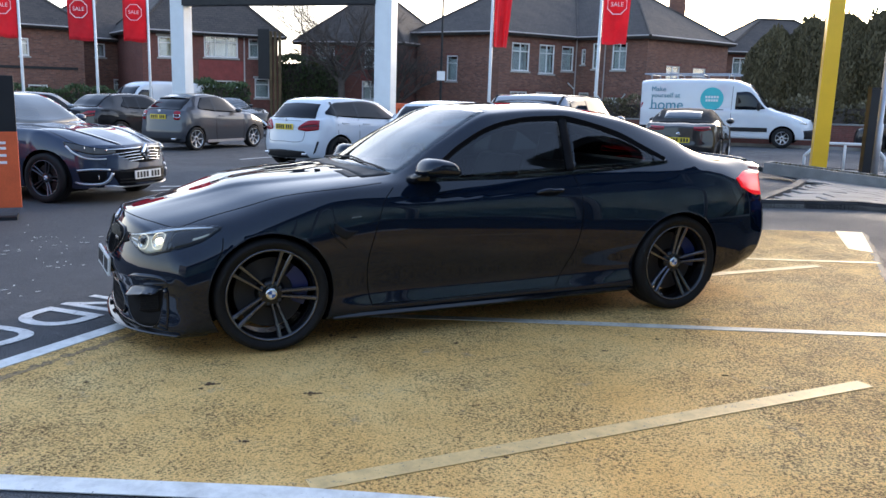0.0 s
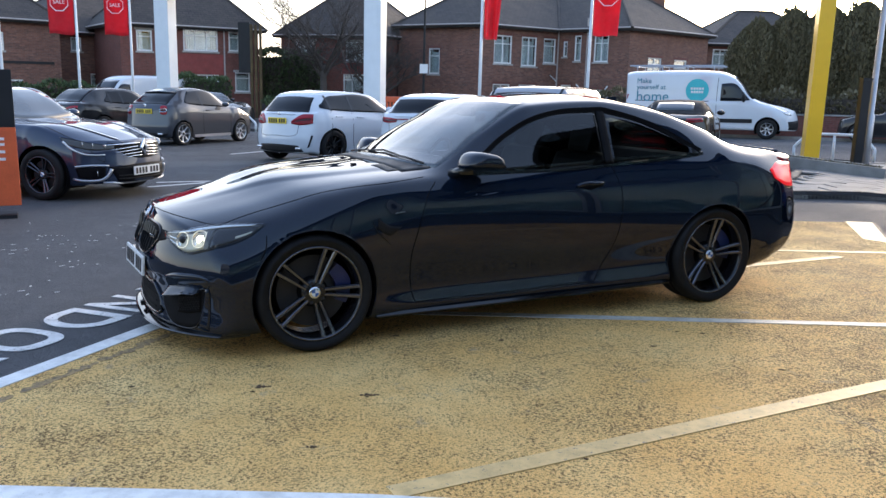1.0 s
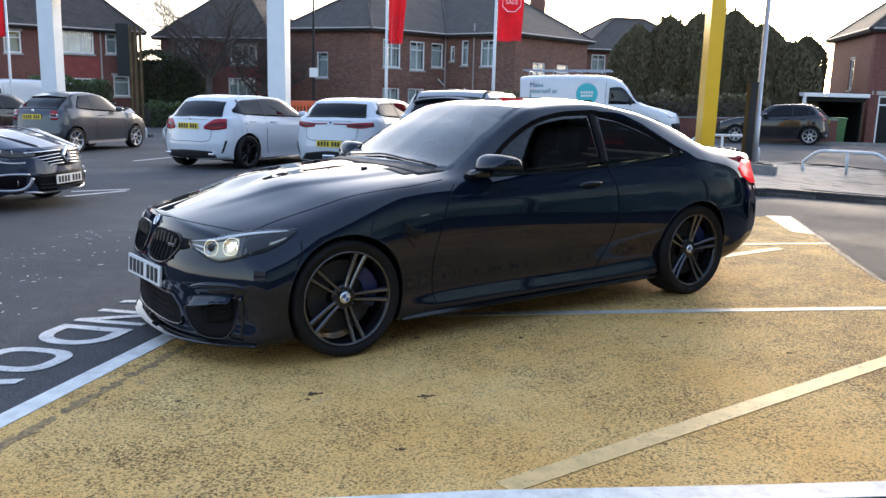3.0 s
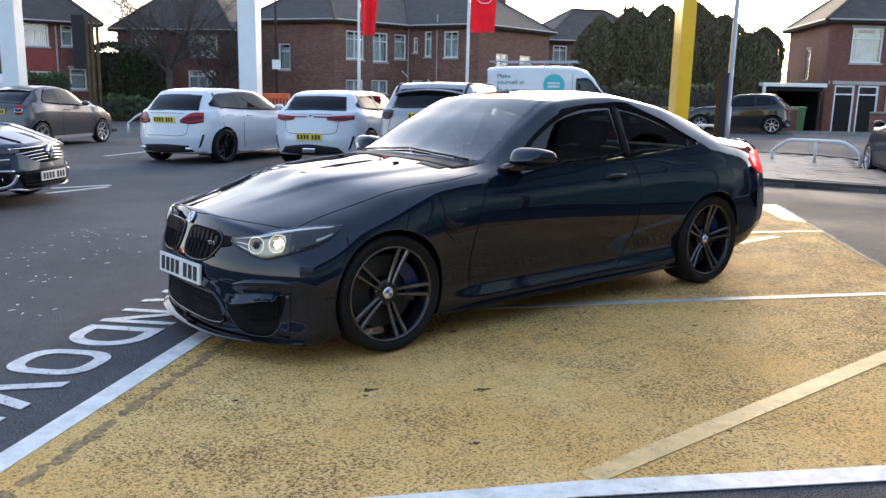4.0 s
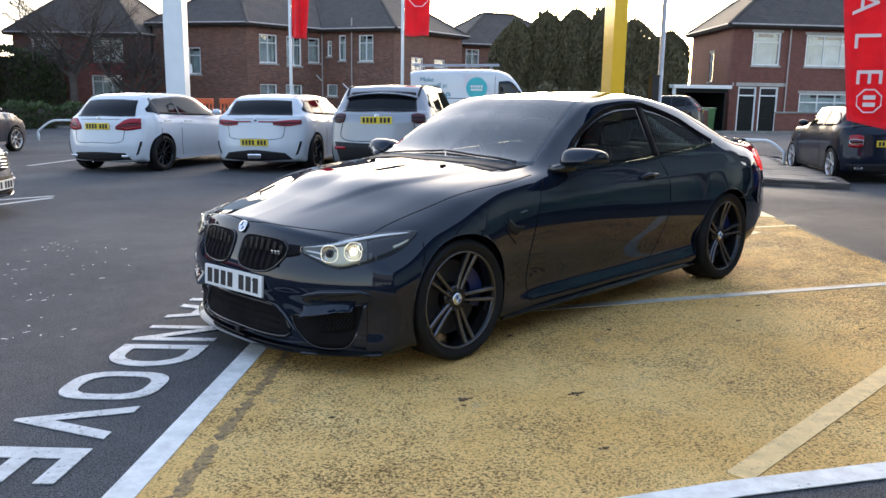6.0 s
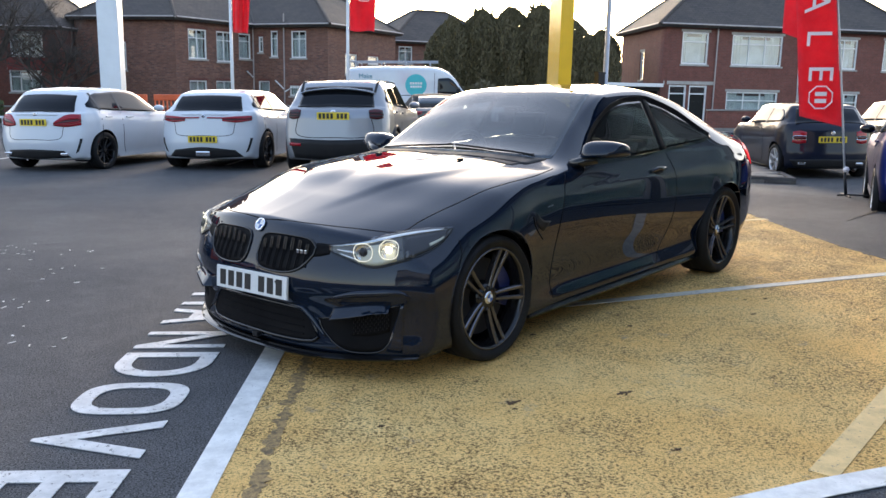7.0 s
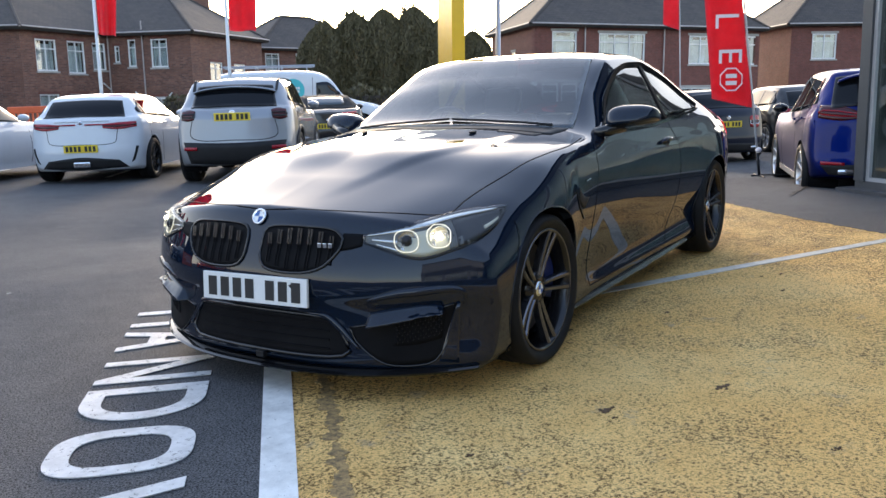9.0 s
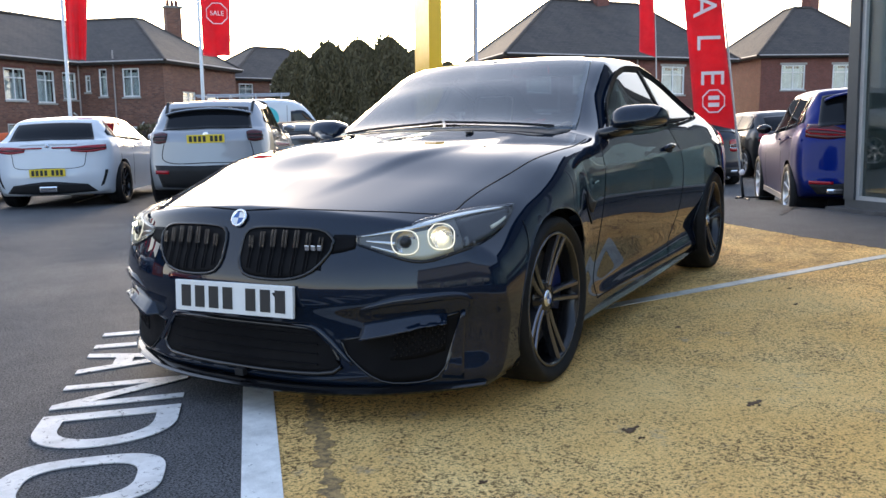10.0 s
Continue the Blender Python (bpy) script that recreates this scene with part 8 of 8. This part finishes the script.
def feather_flag(x, y, h, label, lean=-7.0, turn=-32.0, low=1.02, wide=.60, text=True):
    ob = thing("feather_flag", label, "flag", pose(x, y, ground_z(x, y), 0, 0, turn), "feather flags")
    t = math.tan(radians(lean))
    pole = [(t * z + (-.28 * max(0, z / h - .75) ** 2 * 8), 0, z) for z in np.linspace(.03, h, 16)]
    part("flag_pole", tube_bm(pole, [.016] * 10 + [.012] * 6, 8), M_GREYSTEEL, ob, smooth=True)
    foot = part("flag_foot", tube_bm([(-.12, 0, .02), (0, 0, .03), (.45, 0, .02)], .014, 6), M_DARKSTEEL, ob)
    part("foot_bar", tube_bm([(0, -.22, .02), (0, .22, .02)], .014, 6), M_DARKSTEEL, foot)
    part("pole_socket", tube_bm([(0, 0, .02), (t * .36, 0, .36)], .022, 8), M_DARKSTEEL, ob, smooth=True)
    knot = bmesh.new()
    bmesh.ops.create_icosphere(knot, subdivisions=2, radius=.045)
    part("tie_knot", knot, M_FLAGWHITE, ob, "white cord knot", smooth=True, m=Matrix.Translation((t * .40 + .02, -.01, .40)))
    bm = bmesh.new()
    rows = []
    n = 22
    for i in range(n + 1):
        v = i / n
        z = low + (h - low) * v
        px = np.interp(z, [p[2] for p in pole], [p[0] for p in pole])
        w = wide * (1 - .12 * v) * (1 - max(0, (v - .82) / .18) ** 2 * .8)
        rows.append([bm.verts.new((px - .012 - w * u, .03 * math.sin(3 * u + 4 * v), z + .15 * (1 - v) ** 4 * u)) for u in np.linspace(0, 1, 7)])
    for a, b in zip(rows, rows[1:]):
        for j in range(6):
            bm.faces.new((a[j], a[j + 1], b[j + 1], b[j]))
    bmesh.ops.solidify(bm, geom=bm.faces[:], thickness=.005)
    cloth = part("flag_cloth", bm, M_FLAG, ob, "taut red cloth", smooth=True)
    if text:
        for k, ch in enumerate("SALE"):
            z = h - .62 - .50 * k
            px = np.interp(z, [p[2] for p in pole], [p[0] for p in pole])
            put("sale_letter", text_mesh("sale_letter", ch, M_FLAGWHITE, .34, .003), cloth, "white lettering", Matrix.Translation((px - .30, -.045, z)) @ pose(0, 0, 0, 90, 0, 0) @ pose(0, 0, 0, 0, 0, -90))
        z = low + .42
        px = np.interp(z, [p[2] for p in pole], [p[0] for p in pole])
        ring = [Vector((px - .30 + .17 * math.cos(a), -.04, z + .17 * math.sin(a))) for a in np.linspace(math.pi / 8, 2 * math.pi + math.pi / 8, 8, endpoint=False)]
        part("emblem_outline", tube_bm(ring, .012, 5, True), M_FLAGWHITE, cloth)
        for dz in (-.05, .05):
            part("emblem_bar", box_bm(px - .38, px - .22, -.047, -.040, z + dz - .03, z + dz + .03), M_FLAGWHITE, cloth)
    return ob


feather_flag(7.33, 10.06, 3.9, "red feather flag lettered SALE on a slim pole")
feather_flag(13.38, 17.22, 5.2, "second red feather flag on a pole behind the parked cars", lean=-1.5, turn=-30, low=2.9, wide=.42, text=False)

totem = thing("totem_sign", "tall yellow sign totem standing on the paved island", "sign", upright(7.22, 18.25, ground_z(7.6, 18.3) + .10, 90 - 19))
part("totem_body", box_bm(-.05, 1.45, -.15, .15, .05, 6.4, .01), M_YELLOW, totem)
part("totem_foot", box_bm(-.12, 1.52, -.22, .22, -.02, .13, .01), M_CONCRETE, totem)
column = thing("lamp_column", "tall grey steel lamp column", "lamp post", upright(8.42, 18.38, ground_z(8.42, 18.38) + .10))
part("column_shaft", tube_bm([(0, 0, 0), (0, 0, 1.2), (0, 0, 1.22), (0, 0, 7.5)], [.085, .085, .062, .045], 12), M_GREYSTEEL, column, smooth=True)
part("lantern", box_bm(-.12, .5, -.12, .12, 7.45, 7.6, .03), M_GREYSTEEL, column)
bollard = thing("dark_signpost", "short black square post beside the lamp column", "post", upright(8.15, 18.2, ground_z(8.15, 18.2) + .10))
part("post_shaft", box_bm(-.09, .09, -.09, .09, 0, 1.9, .008), M_DARKSTEEL, bollard)
part("post_cap", box_bm(-.10, .10, -.10, .10, 1.9, 1.94), M_DARKSTEEL, bollard)
tall = thing("street_pole", "thin dark street pole with a small white sign", "pole", upright(-2.3, 42.6, -.4))
part("pole_shaft", tube_bm([(0, 0, 0), (0, 0, 9)], [.07, .04], 8), M_DARKSTEEL, tall)
part("pole_sign", box_bm(-.2, .2, -.09, -.07, 2.75, 3.2), M_UPVC, tall)
timber = thing("timber_posts", "dark board with three tall timber posts", "posts", upright(-11.3, 43.6, -.3))
part("dark_board", box_bm(-.55, .05, -.06, .06, 2.6, 5.1), M_DARKSTEEL, timber)
for x in (.12, .34, .58):
    part("timber_post", box_bm(x - .06, x + .06, -.08, .08, 0, 5.0), plain("weathered_timber", (.13, .085, .035), .8, vary=.3) if x == .12 else bpy.data.materials["weathered_timber"], timber)


def hoop(points, h, label):
    ob = thing("hoop_barrier", label, "barrier", group="white hoop barriers")
    a, b = Vector(points[0]), Vector(points[1])
    z = ground_z(*a) + (.10 if label.startswith("white tubular hoop on") else 0)
    d = (b - a)
    pts = [(a.x, a.y, z - .02), (a.x, a.y, z + h * .45)]
    for t in np.linspace(0, 1, 23):
        e = min(t, 1 - t)
        p = a + d * t
        pts.append((p.x, p.y, z + h * (.45 + .55 * min(1.0, math.sin(min(e / .24, 1.0) * math.pi / 2)))))
    pts += [(b.x, b.y, z + h * .45), (b.x, b.y, z - .02)]
    part("hoop_tube", tube_bm(pts, .035, 10), M_WHITE, ob, smooth=True)
    c = a + d * .5
    part("hoop_leg", tube_bm([(c.x, c.y, z - .02), (c.x, c.y, z + h)], .032, 10), M_WHITE, ob, smooth=True)


hoop([(9.4, 17.95), (10.45, 16.3)], .50, "white tubular hoop on the paved island")
hoop([(8.0, 21.2), (9.5, 20.2)], .60, "white tubular hoop on the paved island")
hoop([(-6.75, 28.7), (-4.2, 27.3)], .62, "white tubular hoop at the forecourt edge")
hoop([(-9.8, 30.3), (-7.4, 29.1)], .62, "white tubular hoop at the forecourt edge")

planter = thing("planter_trough", "long weathered concrete planter with low dry plants", "planter", pose(6.85, 16.85, ground_z(6.85, 16.85) + .10, 0, 4.5, -31.5))
bm = bmesh.new()
for x0, x1, y0, y1, z0, z1 in ((-1.15, 1.15, -.3, -.22, 0, .22), (-1.15, 1.15, .22, .3, 0, .22), (-1.15, -1.07, -.22, .22, 0, .22), (1.07, 1.15, -.22, .22, 0, .22), (-1.07, 1.07, -.22, .22, 0, .17)):
    box_bm(x0, x1, y0, y1, z0, z1, bm=bm)
part("trough", bm, M_CONCRETE, planter)
rs = random.Random(8)
tagged(sprays("low_plants", [(Vector((rs.uniform(-1.05, 1.05), rs.uniform(-.2, .2), .17)), Vector((0, 0, 1))) for _ in range(320)], .05, leaf_material("dry_plants", (.05, .045, .02), (.13, .10, .05)), planter, 4), kind="stuff")

board = thing("display_board", "dark and orange display board standing beside the cars", "sign", pose(-5.12, 9.40, 0, 0, 0, 28))
part("board_top", box_bm(-.85, 0, -.03, .03, .98, 1.60, .005), M_DARKSTEEL, board)
part("board_panel", box_bm(-.85, 0, -.03, .03, .12, .98, .005), M_ORANGE, board)
for z in (.84, .78, .70, .62, .52, .44):
    part("print_bar", box_bm(-.75, -.12 - .2 * (z < .6), -.034, -.031, z, z + .03), M_FLAGWHITE, board)
part("board_foot", box_bm(-.80, -.05, -.22, .22, 0, .04), M_DARKSTEEL, board)

# orange mesh barriers at the road edge
for k, (x, y) in enumerate(((-2.25, 27.0), (-.75, 26.2))):
    b = thing("plastic_barrier", "orange plastic roadworks barrier at the forecourt edge", "barrier", pose(x, y, 0, 0, 0, -28) @ Matrix.Diagonal((1, 1, 1.27, 1)), "orange barriers")
    part("barrier_rail", box_bm(-.75, .75, -.03, .03, .86, 1.0, .02), M_ORANGE, b)
    part("barrier_rail", box_bm(-.75, .75, -.03, .03, .20, .34, .02), M_ORANGE, b)
    for i in range(13):
        xx = -.72 + i * .12
        part("barrier_bar", box_bm(xx - .018, xx + .018, -.02, .02, .34, .86), M_ORANGE, b)
    for xx in (-.6, .6):
        part("barrier_foot", box_bm(xx - .08, xx + .08, -.25, .25, 0, .20, .02), M_ORANGE, b)

bin_ = thing("wheelie_bin", "green plastic wheeled bin by the car shelter", "bin", pose(18.0, 30.45, ground_z(18.0, 30.45), 0, 0, -20))
bm = box_bm(-.28, .28, -.33, .33, .06, 1.0, .03)
for v in bm.verts:
    if v.co.z < .5:
        v.co.x *= .82
        v.co.y *= .82
part("bin_body", bm, M_GREENBIN, bin_)
part("bin_lid", box_bm(-.31, .31, -.37, .35, 1.0, 1.07, .03), M_GREENBIN, bin_)
for s in (-1, 1):
    part("bin_wheel", lathe_bm([(.001, -.02), (.1, -.02), (.1, .02), (.001, .02)], 14), M_TYRE, bin_, m=Matrix.Translation((s * .22, .30, .1)) @ pose(0, 0, 0, 0, 0, 90))

# ---- showroom corner ----
room = thing("showroom", "glazed grey showroom corner beside the bay", "building", pose(5.50, 7.36, 0, 0, 0, 253.5), kind="structure")
M_ROOMGLASS = thin_glass("showroom_glass", (.80, .88, .87), .10)
M_ROOMFRAME = plain("dark_grey_aluminium", (.075, .080, .085), .4, metal=.3)
M_ROOMTRIM = plain("silver_aluminium_bead", (.40, .41, .42), .4, metal=.4)
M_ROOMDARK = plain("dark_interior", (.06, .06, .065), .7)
part("showroom_step", box_bm(-.14, 14, -.16, 1.3, -.3, .035), M_KERB, room)
part("sill_rail", box_bm(0, 14, -.03, .09, .035, .12), M_ROOMFRAME, room)
part("head_rail", box_bm(0, 14, -.03, .09, 3.6, 4.6), M_ROOMFRAME, room)
for i in range(8):
    x = 2.0 * i
    wide = .14 if i == 0 else .07
    part("mullion", box_bm(x, x + wide, -.05, .10, .12, 3.6), M_ROOMFRAME, room)
    if i < 7:
        p = part("pane", box_bm(x + wide, x + 2.0, .02, .035, .12, 3.6), M_ROOMGLASS, room)
        p.visible_shadow = False
        for bx in (x + wide, x + 1.95):
            part("glazing_bead", box_bm(bx, bx + .05, -.02, .018, .12, 3.6), M_ROOMTRIM, room)
        part("glazing_bead", box_bm(x + wide + .05, x + 1.95, -.02, .018, .12, .16), M_ROOMTRIM, room)
part("end_wall", box_bm(0, .1, .12, 1.3, .035, 4.6), M_ROOMFRAME, room, m=pose(0, 0, 0, 0, 0, -14))
# column and added white backing stand near the glass to brighten the interior
part("inner_column", box_bm(.62, .92, .12, .36, .05, 3.6, .01), M_UPVC, room)
part("inner_wall", box_bm(.6, 14, .95, 1.1, .05, 4.5), M_UPVC, room)
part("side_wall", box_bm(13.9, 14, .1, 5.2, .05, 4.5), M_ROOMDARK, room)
part("showroom_floor", box_bm(.2, 13.9, .1, 5.0, .02, .05), M_CONCRETE, room)
part("showroom_roof", box_bm(-.2, 14.2, -.3, 5.3, 4.6, 4.75), M_DARKSTEEL, room)

# unseen plain building added behind the viewer; its size shapes the cars' reflections
yard = thing("unseen_yard_building", "plain grey unseen building added behind the viewer to shape reflections", "building", pose(-11, -10.1, 0, 0, 0, 3), kind="structure")
M_CLADDING = plain("grey_blue_cladding", (.20, .24, .29), .55, vary=.08)
part("building_wall", box_bm(0, 18, -6, 0, 0, 7.0), M_CLADDING, yard)
part("building_parapet", box_bm(-.1, 18.1, -6.1, .1, 7.0, 7.3, .02), M_ROOMFRAME, yard)
for i in range(5):
    part("glass_bay", box_bm(.6 + 3.05 * i, 3.2 + 3.05 * i, .004, .05, .3, 3.1), M_PANE, yard)
part("building_fascia", box_bm(0, 18, .0, .12, 3.3, 4.3), M_ROOMFRAME, yard)


# ---- laid pieces: slabs of the island ----
slab = slab_bm([(-.297, -.222), (.297, -.222), (.297, .222), (-.297, .222)], 0, .028)
bmesh.ops.bevel(slab, geom=[e for e in slab.edges if all(v.co.z > .02 for v in e.verts)], offset=.006, segments=1, affect="EDGES")
slab_me = bpy.data.meshes.new("paving_slab")
slab.to_mesh(slab_me), slab.free()
slab_me.materials.append(M_SLAB)
rs = random.Random(21)
turn = math.atan2(0.2, 4.29)
du, dv = Vector((math.cos(turn), math.sin(turn))), Vector((-math.sin(turn), math.cos(turn)))
for j in range(24):
    for i in range(-2, 15):
        p = Vector((4.1, 12.0)) + du * (i * .605 + (.30 if j % 2 else 0)) + dv * (j * .455 + .25)
        if inside(tuple(p), ISLAND, .25):
            fall = math.degrees(math.atan(ground_z(p.x - .3, p.y) - ground_z(p.x + .3, p.y)) / .6)
            put("paving_slab", slab_me, island, "", Matrix.Translation((p.x, p.y, .086 + ground_z(*p) + rs.uniform(-.002, .003))) @ pose(0, 0, 0, 0, fall, 0) @ pose(0, 0, 0, rs.gauss(0, .25), rs.gauss(0, .25), math.degrees(turn) + rs.gauss(0, .3)))
